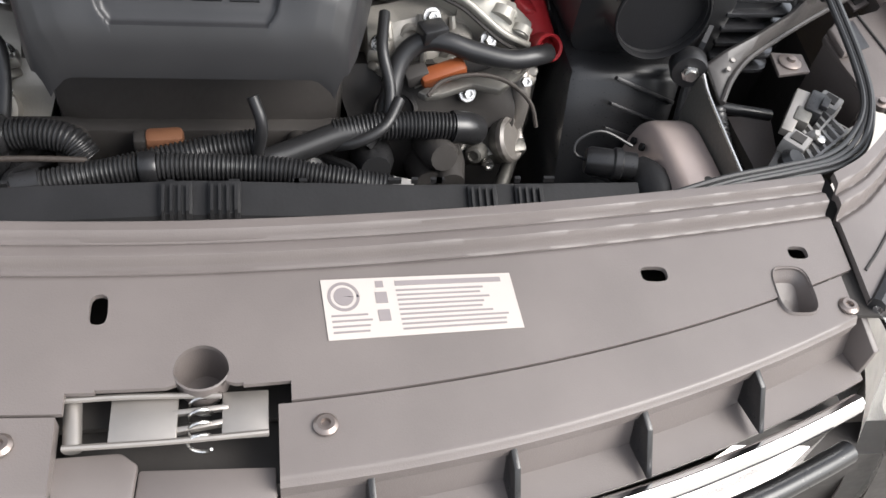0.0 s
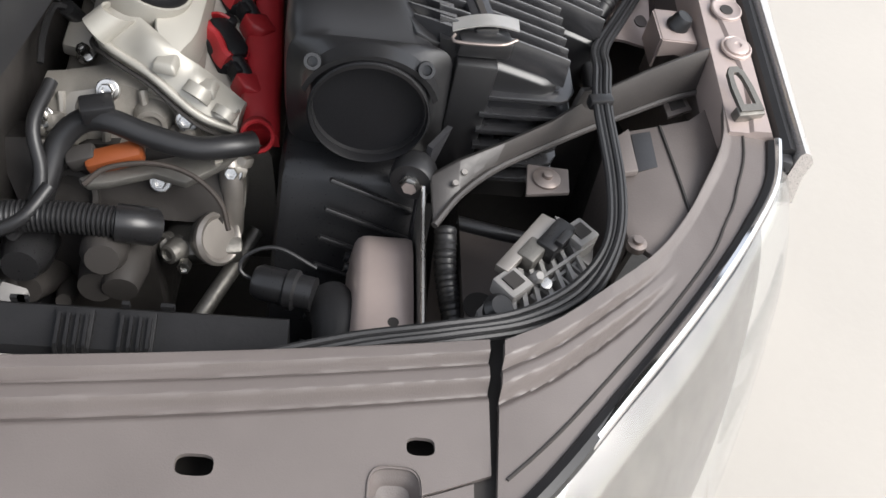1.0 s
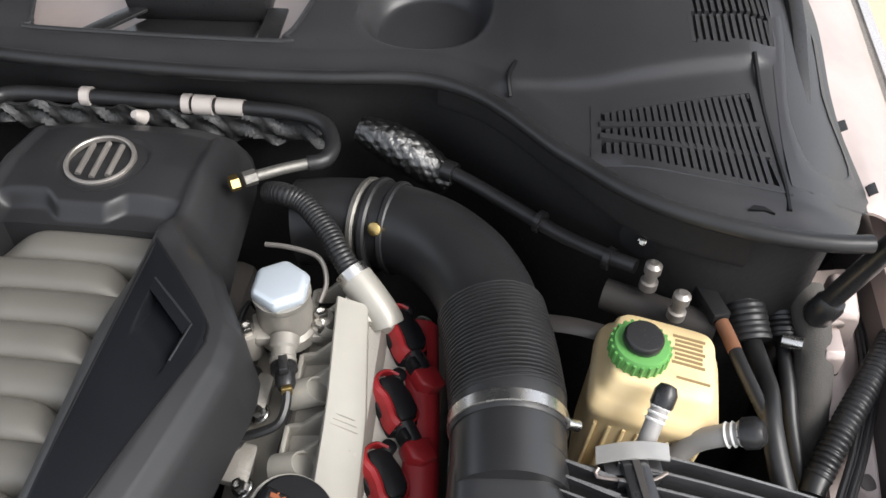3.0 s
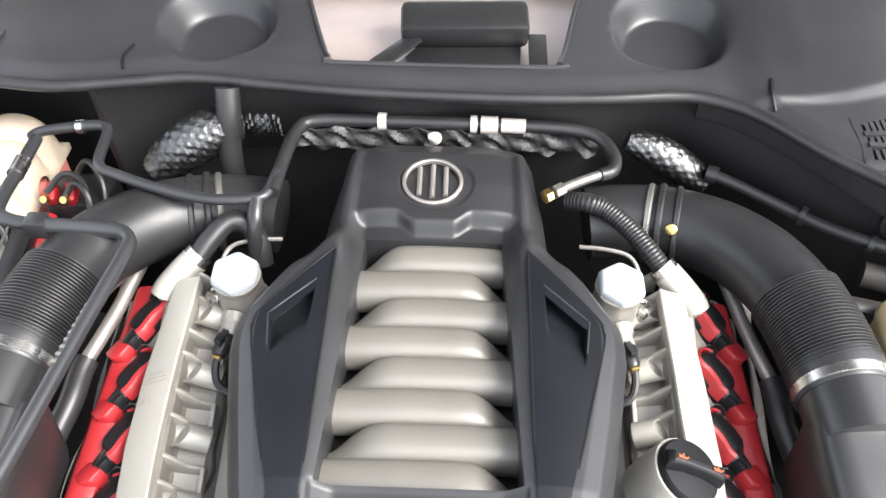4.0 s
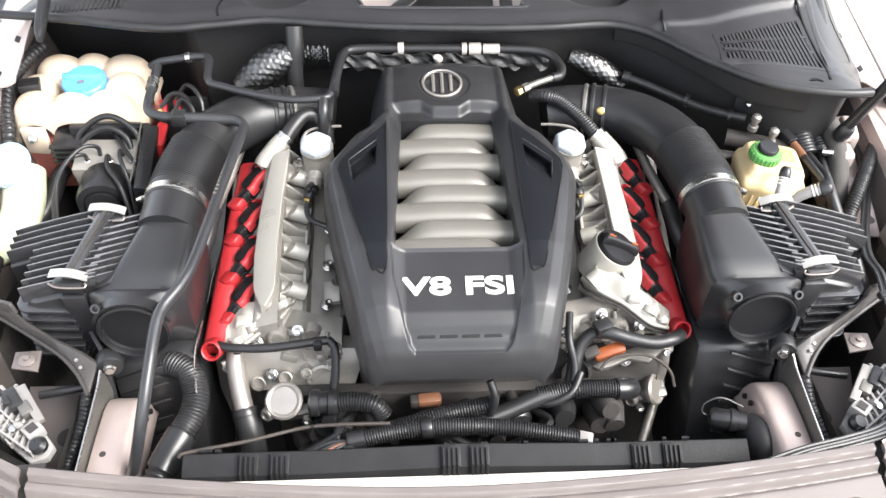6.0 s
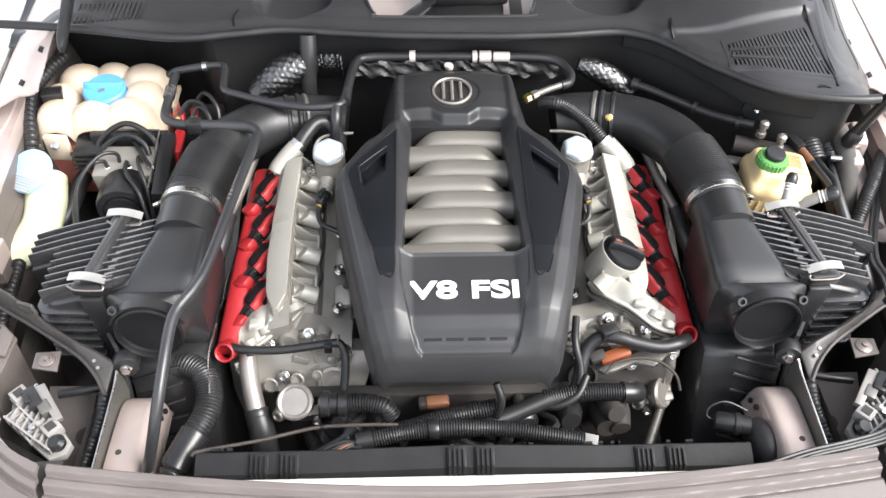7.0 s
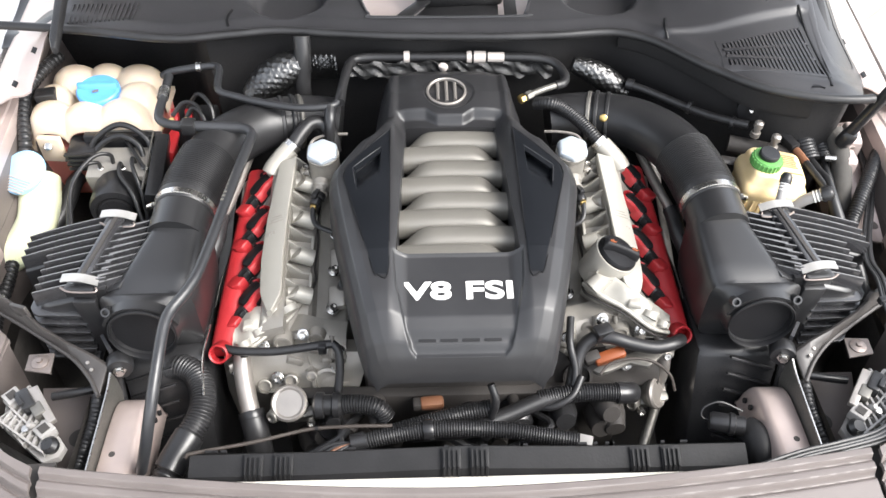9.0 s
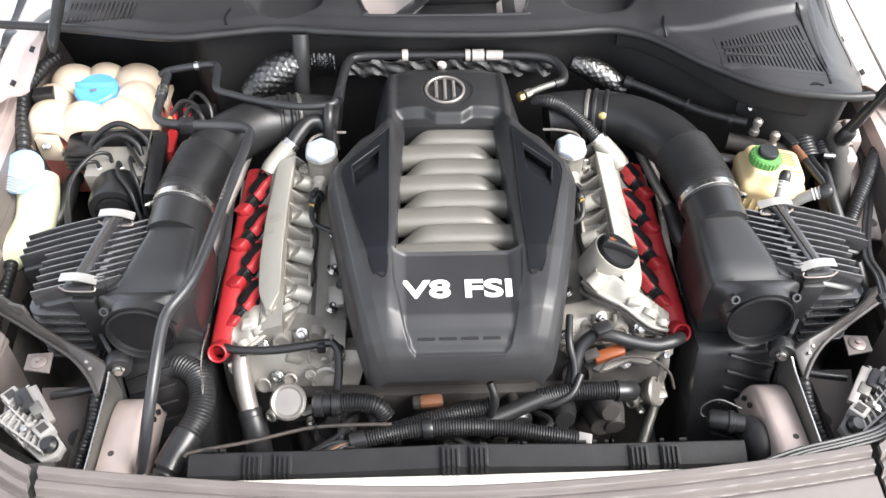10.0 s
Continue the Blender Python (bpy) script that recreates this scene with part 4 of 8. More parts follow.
def headlamp(s):
    lamp = thing("headlamp", (0.66 * s, -0.03, 0.7), "clear glossy headlamp with chrome inside, at the front corner", "headlamp", "headlamps")
    co = spline([(x, y, 0) for x, y in OUT_C], 0.01)
    n = len(co)

    def f(u, v):
        k = u * (n - 1)
        a = co[int(k)].lerp(co[min(n - 1, int(k) + 1)], k - int(k))
        out = V((0.68, -0.73, 0)).lerp(V((0.95, -0.3, 0)), ease(0.4, 1, u)).normalized()
        d = 0.012 + 0.19 * (1 - (1 - v) ** 1.6) * (1 - 0.30 * ease(0.4, 1, u))
        z = 0.970 + 0.014 * ease(0.7, 1, u) - 0.30 * v ** 1.5 - 0.02 * v
        return a + out * d * (0.55 if u > 2 else 0.62) + V((0, 0, z))
    part("lens", thicken(sheet(48, 24, f), V((0, 0.002, -0.004))), M_GLASS, lamp, "clear glossy lens", s)
    part("reflector", sheet(40, 20, lambda u, v: f(u, v) + V((-0.012, 0.012, -0.02 - 0.01 * math.sin(u * 9) ** 2))), M_ZINC, lamp, "bright chrome inside of the lamp", s)
    part("rim", tube([f(u, 0.0) + V((0, 0, 0.001)) for u in np.linspace(0, 1, 24)], 0.004, 8, 0.01), M_CHROME, lamp, "thin bright rim", s)


for s in (1, -1):
    corner_trim(s)
    headlamp(s)

# ---- engine ----
engine = thing("engine", (0, 0.38, 0.47), "dull aluminium V8 engine with silver cylinder heads, under its cover", "engine")


part("block", box((0, 0.40, 0.66), (0.40, 0.42, 0.36)), M_DARK, engine, "dull dark block", bevel=0.02)
part("valley", box((0, 0.40, 0.90), (0.26, 0.44, 0.14)), M_DARK, engine, "dark intake valley", bevel=0.02)


def deck(y, lift=0.0):
    """Height of the valve cover at a place along the head."""
    return 0.966 + 0.25 * (y - 0.27) + lift


def spout(o, axis, r, length, bare=0.72):
    """A cast half-round tube, cut level and open at its upper end."""
    o, d = V(o), V(axis).normalized()
    u = d.cross(V((0, 0, 1))).normalized()
    v = u.cross(d)
    rings = []
    for k, rad, slant in ((length, r * 1.04, 0.0), (length * 0.5, r * 1.02, 0.0), (0.0, r, 1.0), (0.0004, r * 0.86, 1.0), (0.010, r * 0.80, 0.7), (0.012, r * 0.3, 0.3)):
        ring = []
        for j in range(24):
            a = 2 * math.pi * j / 24
            back_ = slant * (1 + math.sin(a)) * 0.5 * r * 2 * bare
            ring.append(o + d * (k + back_) + u * (rad * math.cos(a)) + v * (rad * math.sin(a)))
        rings.append(ring)
    return loft(rings)


def cylinder_head(s):
    back = 0.018 if s > 0 else 0.0
    rings = []
    for i in range(25):
        y = 0.232 + back + (0.286 - back) * i / 24
        z = deck(y)
        prof = [(0.150, z - 0.10), (0.156, z - 0.060), (0.160, z - 0.056), (0.202, z - 0.046), (0.207, z - 0.032), (0.212, z - 0.027), (0.238, z - 0.022), (0.241, z - 0.018), (0.242, z + 0.006), (0.276, z - 0.006), (0.279, z - 0.012), (0.281, z - 0.020), (0.318, z - 0.038), (0.332, z - 0.048), (0.340, z - 0.075), (0.345, z - 0.15), (0.34, 0.74), (0.16, 0.74)]
        rings.append([(x, y, zz) for x, zz in prof])
    head = part("cylinder_head", loft(rings), M_ALU, engine, "cast aluminium cylinder head", s, angle=20)
    tip = 0.252
    # flat silver strip along the top of the valve cover, pointed in front
    rings = []
    for i in range(25):
        y = tip + (0.504 - tip) * i / 24
        z = deck(y)
        k = ease(-0.012, 0.03, y - tip)
        xi = 0.262 + (curve1(y, (0.25, 0.34, 0.417, 0.504), (0.2455, 0.247, 0.244, 0.237)) - 0.262) * k
        xo = 0.264 + (curve1(y, (0.25, 0.29, 0.336, 0.406, 0.504), (0.273, 0.279, 0.281, 0.277, 0.264)) - 0.264) * k
        low_ = z + 0.004
        z += 0.014 * (1 - ease(0.26, 0.40, y)) if s > 0 else 0.0
        rings.append([(xi, y, low_), (xi, y, z + 0.0125 + (0.257 - xi) * 0.3), (xi + 0.0015, y, z + 0.0140 + (0.257 - xi) * 0.3), (xo - 0.0015, y, z + 0.0140 + (0.257 - xo) * 0.3), (xo, y, z + 0.0125 + (0.257 - xo) * 0.3), (xo, y, low_ - 0.020)])
    strip = part("cover_strip", loft(rings), M_SILVER, head, "smooth satin silver strip", s)
    for i in range(3):
        y = 0.395 + 0.0045 * i
        part("print_bar", box((0.262, y, deck(y) + 0.0133), (0.024 - 0.004 * i, 0.0009, 0.0005), (14, 17, -8)), M_ALU, strip, "faint stamped print", s)
    for i in range(3):
        part("print_bar", box((0.264 + 0.0045 * i, 0.378 - 0.001 * i, deck(0.378) + 0.0120 - 0.0013 * i), (0.0026, 0.0055, 0.0005), (14, 17, -8)), M_ALU, strip, "stamped sign", s)
    # half-round spouts with pockets between them along the inner edge
    for i in range(4):
        y = 0.286 + back + 0.0625 * i
        z = deck(y)
        if not (s > 0 and i == 0):
            part("spout", spout((0.2445, y + 0.006, z + 0.001), (-0.90, 0.02, -0.40), 0.0125, 0.040), M_SILVER, head, "half-round cast spout", s)
        for dy in (0.019, 0.043):
            q = V((0.2, y + dy, deck(y + dy)))
            bm = loft([[V((x, q.y - 0.0022, q.z + h)) for x, h in ((0.208, -0.032), (0.243, -0.026), (0.243, 0.009), (0.236, 0.003), (0.222, -0.012), (0.209, -0.016))], [V((x, q.y + 0.0022, q.z + h)) for x, h in ((0.208, -0.032), (0.243, -0.026), (0.243, 0.009), (0.236, 0.003), (0.222, -0.012), (0.209, -0.016))]])
            part("cross_wall", bm, M_SILVER, head, "cast wall of a square pocket", s, bevel=0.0008)
        part("pocket_rim", box((0.2095, y + 0.031, deck(y + 0.031) - 0.022), (0.0045, 0.028, 0.014), (14, 0, 0)), M_SILVER, head, "", s, bevel=0.0012)
        part("lower_ledge", box((0.170, y + 0.020, deck(y + 0.02) - 0.040), (0.026, 0.036, 0.016), (14, 10, 0)), M_ALU, head, "square cast ledge", s, bevel=0.004)
        bolt((0.178, y + 0.002, deck(y) - 0.040), (-0.3, -0.25, 1), 0.0058, 0.012, head, M_STEEL, s, washer=0.0095)
        plug = part("injector_plug", cyl((0.166, y + 0.036, deck(y) - 0.030), (0.160, y + 0.026, deck(y) - 0.010), 0.0075, 12), M_BLACK, head, "black injector plug", s, bevel=0.001)
        part("wire", tube([(0.160, y + 0.028, deck(y) - 0.012), (0.152, y + 0.02, deck(y) - 0.006), (0.148, y - 0.005, deck(y) - 0.016), (0.150, y - 0.03, deck(y) - 0.026)], 0.0028, 6, 0.006), M_RUBBER, plug, "black wire", s)
    # dark gasket line that winds along the inner side and round the front
    pts = []
    for i in range(13):
        y = 0.262 + 0.27 * i / 12
        pts.append((0.2045 + 0.0015 * math.sin(i * 1.9), y, deck(y) - 0.0330))
    # front edge of the valve cover: its upper line and the line along the gasket
    if s > 0:
        back_line = [(0.206, 0.304, 0.996), (0.228, 0.286, 1.001), (0.252, 0.268, 0.996), (0.2690, 0.2560, 0.989), (0.290, 0.258, 0.970), (0.320, 0.254, 0.944)]
        front_line = [(0.193, 0.288, 0.978), (0.210, 0.264, 0.982), (0.231, 0.2515, 0.978), (0.248, 0.2430, 0.973), (0.284, 0.2265, 0.951), (0.314, 0.228, 0.935)]
        lugs = ((0.2265, 0.2850, 1.007, 0.0130, (-0.70, -0.42, -0.50), 0.034), (0.291, 0.2490, 0.972, 0.0115, (-0.45, -0.70, -0.50), 0.020), (0.310, 0.2420, 0.954, 0.0095, (-0.45, -0.75, -0.45), 0.016))
        skirt = V((0, 0.010, -0.034))
    else:
        back_line = [(0.226, 0.304, 0.962), (0.246, 0.278, 0.967), (0.264, 0.264, 0.966), (0.288, 0.276, 0.953), (0.322, 0.262, 0.936)]
        front_line = [(0.216, 0.300, 0.951), (0.236, 0.262, 0.944), (0.266, 0.237, 0.937), (0.297, 0.214, 0.930), (0.318, 0.220, 0.925)]
        lugs = tuple((x, y, z, r, (-0.50, -0.75, -0.45), 0.020) for x, y, z, r in ((0.243, 0.276, 0.966, 0.0125), (0.284, 0.250, 0.948, 0.0115), (0.306, 0.232, 0.940, 0.0100)))
        skirt = V((0, 0.004, -0.010))
    pts = [(x, y - 0.003, z - 0.008) for x, y, z in reversed(front_line)] + [p for p in pts if p[1] > 0.318 + back]
    part("gasket", tube(pts, 0.0020, 6, 0.005), M_DARK, head, "dark gasket line", s)
    # row of cast lugs at the front corner
    for x, y, z, r, axis_, length in lugs:
        part("spout", spout((x, y, z), axis_, r, length, 0.6), M_SILVER, head, "half-round cast lug", s)
    part("front_ridge", tube([(x, y, z + 0.001) for x, y, z in front_line], 0.0035, 10, 0.006), M_SILVER, head, "rounded cast edge along the gasket", s)
    back_line, front_line = spline(back_line, 0.002), spline(front_line, 0.002)

    def apron(u, v):
        p = back_line[round(u * (len(back_line) - 1))].lerp(front_line[round(u * (len(front_line) - 1))], v)
        return p + V((0, 0, 0.006 * math.sin(math.pi * v) + 0.0035 * math.sin(u * 19) * math.sin(math.pi * v)))
    part("front_apron", thicken(sheet(40, 16, apron), skirt), M_SILVER, head, "smooth cast front of the valve cover", s)
    for u, v, w in ((0.52, 0.50, 0.016), (0.78, 0.45, 0.014)):
        q = apron(u, v)
        part("lug", loft([[q + V((x * k, y * k, z)) for x, y in ((-0.5 * w, -0.4 * w), (0.45 * w, -0.6 * w), (0.55 * w, 0.4 * w), (-0.4 * w, 0.6 * w))] for k, z in ((1.35, -0.006), (1.15, 0.0005), (0.9, 0.0030))]), M_SILVER, head, "square cast lug", s, bevel=0.0018)
    # front cover casting with its bosses
    def front(u, v):
        x = 0.155 + 0.165 * u
        top = deck(0.235) - 0.008 - 0.026 * abs(u - 0.4) * 2 - 0.014 * u + (0.014 if s > 0 else 0.0)
        z = 0.855 + (top - 0.855) * v
        y = 0.4 * back + 0.208 + 0.030 * v ** 2 + 0.012 * math.sin(u * 7 + 1) * math.sin(v * 6)
        return V((x, y, z))
    fc = part("front_cover", thicken(sheet(26, 18, front), V((0, 0.03, 0))), M_ALU, head, "ribbed cast front cover", s)
    for x, z, r, h in ((0.196, 0.938, 0.010, 0.010), (0.245, 0.930, 0.013, 0.012), (0.292, 0.905, 0.009, 0.009), (0.215, 0.905, 0.009, 0.009), (0.175, 0.910, 0.009, 0.010)):
        y = 0.4 * back + 0.214 + 0.022 * max(0, (z - 0.88) / 0.08)
        part("boss", lathe((x, y, z), (0.05, -1, 0.25), [(r * 1.3, -0.01), (r * 1.1, 0.001), (r, h * 0.45), (r * 0.7, h * 0.5), (r * 0.62, h * 0.3), (0.0, h * 0.3)], 26, caps=False), M_ALU, fc, "round cast boss", s)
    rr = random.Random(11)
    for i in range(18):
        u, v = rr.random(), 0.20 + 0.65 * rr.random()
        q = front(u, v)
        part("lug", box(tuple(q + V((0, -0.004, 0.003))), (0.010 + 0.016 * rr.random(), 0.012 + 0.008 * rr.random(), 0.008 + 0.010 * rr.random()), (rr.uniform(-40, 0), rr.uniform(-35, 35), rr.uniform(-30, 30))), M_ALU, fc, "small cast lug", s, bevel=0.0028)
    for u, v in ((0.06, 0.9), (0.36, 1.0), (0.72, 0.95), (0.95, 0.7), (0.1, 0.45), (0.6, 0.4)):
        q = front(u, v)
        bolt(tuple(q + V((0, -0.010, 0.004))), (0.05, -0.8, 0.6), 0.0058, 0.011, fc, M_STEEL, s, washer=0.0092)
    for k in range(5):
        u0 = 0.1 + 0.19 * k
        pts = [front(u0, 0.3) + V((0, -0.003, 0)), front(u0 + 0.04, 0.65) + V((0, -0.005, 0)), front(u0 + 0.02, 1.0) + V((0, 0.0, 0.002))]
        part("rib", tube(pts, 0.0035, 8, 0.008), M_ALU, fc, "", s)
    # red coil rail with black coils
    rail_ob = thing("coil_rail", (0.31 * s, 0.38, 0.90), "bright red plastic ignition coil rail with black coils", "coil rail", "coil rails")
    path = [(0.333, 0.214 + back, 0.931), (0.331, 0.26, 0.938), (0.326, 0.34, 0.953), (0.318, 0.43, 0.974), (0.307, 0.525, 0.997)]
    line = spline(path, 0.0075)
    rings = []
    for k, p in enumerate(line):
        w = 0.0015 * math.sin(k * 0.9)
        rings.append([p + V(q) for q in ((-0.015 + w, 0, -0.012), (-0.016 + w, 0, 0.000), (-0.013 + w, 0, 0.0035), (0.000, 0, 0.0045), (0.010, 0, 0.0025), (0.0150, 0, -0.003), (0.0160, 0, -0.014))])
    duct = part("duct", loft(rings), M_RED, rail_ob, "red plastic cable duct", s, angle=55)
    bm = lathe((0.331, 0.212 + back, 0.932), (0.15, -1, 0.75), [(0.0145, -0.008), (0.0142, 0.014), (0.0128, 0.0155), (0.0108, 0.014), (0.0108, 0.0)], 28, caps=False)
    part("end_ring", bm, M_RED, rail_ob, "open red end ring", s)
    for i in range(4):
        y = 0.2985 + back + 0.0625 * i
        o = V((0.2935, y, deck(y) - 0.0225))
        n = V((0.42, 0.0, 1)).normalized()
        e1 = V((0.68, -0.73, 0))
        e1 = (e1 - n * e1.dot(n)).normalized()
        e2 = n.cross(e1)
        m = Matrix(((*e1, 0), (*e2, 0), (*n, 0), (0, 0, 0, 1))).transposed()
        m.translation = o
        foot_ = [(-0.027, -0.015), (-0.020, -0.0175), (0.024, -0.0175), (0.027, -0.010), (0.027, 0.010), (0.016, 0.0165), (-0.016, 0.0165), (-0.027, 0.008)]
        c = part("coil", prism(foot_, -0.022, 0.0010, m), M_KNOB, rail_ob, "flat black ignition coil", s, bevel=0.0020)
        pad = [(-0.0215, -0.006), (-0.014, -0.0085), (-0.004, -0.0065), (0.006, -0.0075), (0.016, -0.0100), (0.0215, -0.0080), (0.0225, 0.0060), (0.016, 0.0125), (0.002, 0.0145), (-0.014, 0.0130), (-0.0215, 0.0060)]
        part("coil_top", prism(pad, -0.006, 0.0095, m), M_KNOB, c, "rounded black top", s, bevel=0.0030)
        lip_in = spline([(x, q, 0) for x, q in ((-0.0170, 0.0115), (-0.0235, 0.0050), (-0.0225, -0.0055), (-0.0150, -0.0088), (-0.0045, -0.0068), (0.0060, -0.0078), (0.0160, -0.0104), (0.0225, -0.0092))], 0.002)
        rings = []
        for k, p in enumerate(lip_in):
            d = (lip_in[min(k + 1, len(lip_in) - 1)] - lip_in[max(k - 1, 0)]).normalized()
            out_ = V((d.y, -d.x, 0))
            if out_.dot(p) < 0:
                out_ = -out_
            wide_ = 0.0035 + 0.0045 * ease(0.25, 0.45, k / len(lip_in))
            rings.append([m @ (p + out_ * w + V((0, 0, z))) for w, z in ((0.0, -0.004), (0.0, 0.0098), (wide_ * 0.35, 0.0112), (wide_ * 0.8, 0.0095), (wide_, 0.0060), (wide_ * 1.1, -0.004))])
        part("red_lip", loft(rings), M_RED, c, "curved red lip", s)
        part("red_rim", tube([m @ V((x, q, 0.0040)) for x, q in ((0.0225, -0.0090), (0.0240, 0.0), (0.0235, 0.0068), (0.0165, 0.0136), (0.002, 0.0156), (-0.0165, 0.0120))], 0.0011, 6, 0.004), M_RED, c, "thin red rim", s)
        part("screw_head", lathe(m @ V((-0.0190, 0.0150, 0.0)), tuple(n), [(0.0068, -0.004), (0.0068, 0.0075), (0.0050, 0.0090), (0.0, 0.0092)], 18, caps=False), M_KNOB, c, "round dark screw cap", s)
        part("neck", tube([m @ V((0.020, -0.003, -0.001)), m @ V((0.031, -0.003, -0.002)), m @ V((0.041, -0.003, -0.004))], 0.0098, 14, 0.003, flat=0.8), M_BLACK, c, "black plug neck", s)
        part("neck_clip", prism([(0.026, -0.0125), (0.037, -0.0125), (0.038, -0.006), (0.026, -0.006)], -0.008, 0.0065, m), M_KNOB, c, "black plug clip", s, bevel=0.0015)
        part("red_socket", prism([(0.0365, -0.013), (0.052, -0.014), (0.060, -0.006), (0.060, 0.008), (0.040, 0.009)], -0.016, 0.0045, m), M_RED, rail_ob, "red cable socket", s, bevel=0.0025)
        h = m @ V((-0.004, 0.0275, -0.0045))
        part("screw_well", lathe(tuple(h), tuple(n), [(0.0095, -0.010), (0.0090, 0.003), (0.0065, 0.003), (0.006, -0.003), (0.0, -0.003)], 20, caps=False), M_ALU, head, "cast screw well", s)
        part("well_screw", lathe(tuple(h - n * 0.002), tuple(n), [(0.0062, 0), (0.0062, 0.0012)], 14), M_DARK, head, "dark screw", s)
    # pale heat shield outside the head
    def shield(u, v):
        return V((0.352 + 0.034 * v - 0.01 * math.sin(3 * u), 0.30 + 0.30 * u, 0.932 - 0.07 * v + 0.05 * u + 0.006 * math.sin(u * 14)))
    part("heat_shield", thicken(sheet(20, 8, shield), V((0, 0, -0.003))), M_LAMP, engine, "pale grey pressed heat shield", s)
    # casting below the head: grey on the left, much darker on the right
    def low_face(u, v):
        x = 0.140 + 0.165 * u - 0.02 * v * (1 - u)
        return V((x, 0.188 + 0.030 * v + 0.003 * math.sin(u * 11) * math.sin(v * 7), 0.862 + 0.052 * v + 0.010 * u * v))
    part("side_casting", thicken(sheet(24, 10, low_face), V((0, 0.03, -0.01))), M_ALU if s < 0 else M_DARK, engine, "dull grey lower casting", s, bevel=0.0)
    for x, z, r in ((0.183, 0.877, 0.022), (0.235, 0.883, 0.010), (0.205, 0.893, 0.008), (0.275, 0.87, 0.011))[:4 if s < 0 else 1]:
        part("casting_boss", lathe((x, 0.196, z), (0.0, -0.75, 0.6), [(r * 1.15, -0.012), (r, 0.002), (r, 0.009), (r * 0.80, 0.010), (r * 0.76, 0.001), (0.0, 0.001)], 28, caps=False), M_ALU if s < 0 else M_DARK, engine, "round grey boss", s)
    return head


for s in (1, -1):
    head = cylinder_head(s)
    # fuel pump with a hexagon top
    pump = thing("fuel_pump", (0.194 * s, 0.50, 0.98), "cast aluminium fuel pump with a bright hexagon cap", "fuel pump", "fuel pumps")
    part("body", lathe((0.192, 0.497, 1.005), (0.03, -0.1, 1), [(0.028, 0), (0.028, 0.012), (0.0245, 0.016), (0.0235, 0.048), (0.025, 0.05), (0.025, 0.056)], 32), M_ALU, pump, "", s)
    part("hexagon_cap", lathe((0.194, 0.4915, 1.060), (0.03, -0.1, 1), [(0.0262, 0), (0.0262, 0.0085), (0.0215, 0.0125)], 6), M_CAP, pump, "bright hexagon cap", s, bevel=0.003)
    part("flange", box((0.20, 0.492, 1.012), (0.075, 0.030, 0.012), (6, 12, 20)), M_ALU, pump, "", s, bevel=0.004)
    for x, y in ((0.2235, 0.497), (0.164, 0.474)):
        part("lug", cyl((x, y, 0.995), (x, y, 1.024), 0.0105, 18), M_ALU, pump, "cast bolt lug", s, bevel=0.001)
        bolt((x, y, 1.024), (0.0, -0.1, 1), 0.0062, 0.009, pump, M_STEEL, s)
    bolt((0.222, 0.490, 1.016), (0.1, -0.1, 1), 0.006, 0.009, pump, M_STEEL, s)
    bolt((0.170, 0.500, 1.016), (0.1, -0.1, 1), 0.006, 0.009, pump, M_STEEL, s)
    part("valve", lathe((0.197, 0.472, 1.022), (0.12, -0.9, -0.25), [(0.0125, 0), (0.0125, 0.010), (0.0105, 0.012), (0.0105, 0.019), (0.0115, 0.020), (0.0115, 0.024), (0.009, 0.025)], 20), M_ALU, pump, "cast valve", s)
    part("plug", lathe((0.2000, 0.450, 1.016), (0.25, -0.75, -0.15), [(0.0095, 0), (0.0115, 0.003), (0.0115, 0.009), (0.0085, 0.011), (0.0085, 0.021), (0.0070, 0.024)], 14), M_BLACK, pump, "black cable plug", s)
    part("plug_latch", box((0.2035, 0.441, 1.0255), (0.008, 0.020, 0.007), (-12, 0, 18)), M_BLACK, pump, "plug latch", s, bevel=0.0015)
    part("pins", box((0.2085, 0.4255, 1.011), (0.009, 0.004, 0.008), (-12, 0, 18)), M_BRASS, pump, "brass wire ends", s, bevel=0.001)
    part("cable", tube([(0.2085, 0.427, 1.010), (0.209, 0.414, 1.003), (0.204, 0.402, 0.996), (0.186, 0.395, 0.990), (0.165, 0.392, 0.984)], 0.0040, 8, 0.005), M_RUBBER, pump, "black cable", s)
    part("pipe", tube([(0.16, 0.560, 1.045), (0.185, 0.556, 1.047), (0.212, 0.548, 1.045), (0.222, 0.53, 1.035), (0.218, 0.515, 1.022)], 0.0024, 8, 0.005), M_ZINC, pump, "bent steel fuel pipe", s)
    # breather elbow at the back of the strip
    elbow = thing("breather_elbow", (0.262 * s, 0.56, 0.98), "smooth silver breather elbow with a black hose", "breather", "breathers")
    part("elbow", tube([(0.280, 0.502, 1.014), (0.276, 0.507, 1.020), (0.262, 0.519, 1.032), (0.248, 0.530, 1.042)], 0.0155, 20, 0.005), M_SILVER, elbow, "smooth silver elbow", s)
    part("foot", box((0.262, 0.505, 1.012), (0.044, 0.016, 0.036), (14, 20, 0)), M_SILVER, elbow, "", s, bevel=0.005)
    part("collar", cyl((0.2500, 0.5285, 1.0405), (0.2430, 0.5345, 1.0455), 0.0150, 20), M_STEEL, elbow, "bright clamp", s)
    # steel pipe with a rubber boot outside the rail
    stub = thing("coolant_pipe", (0.36, 0.47, 0.93), "bare steel pipe with a black rubber boot beside the rail", "pipe", "coolant pipes")
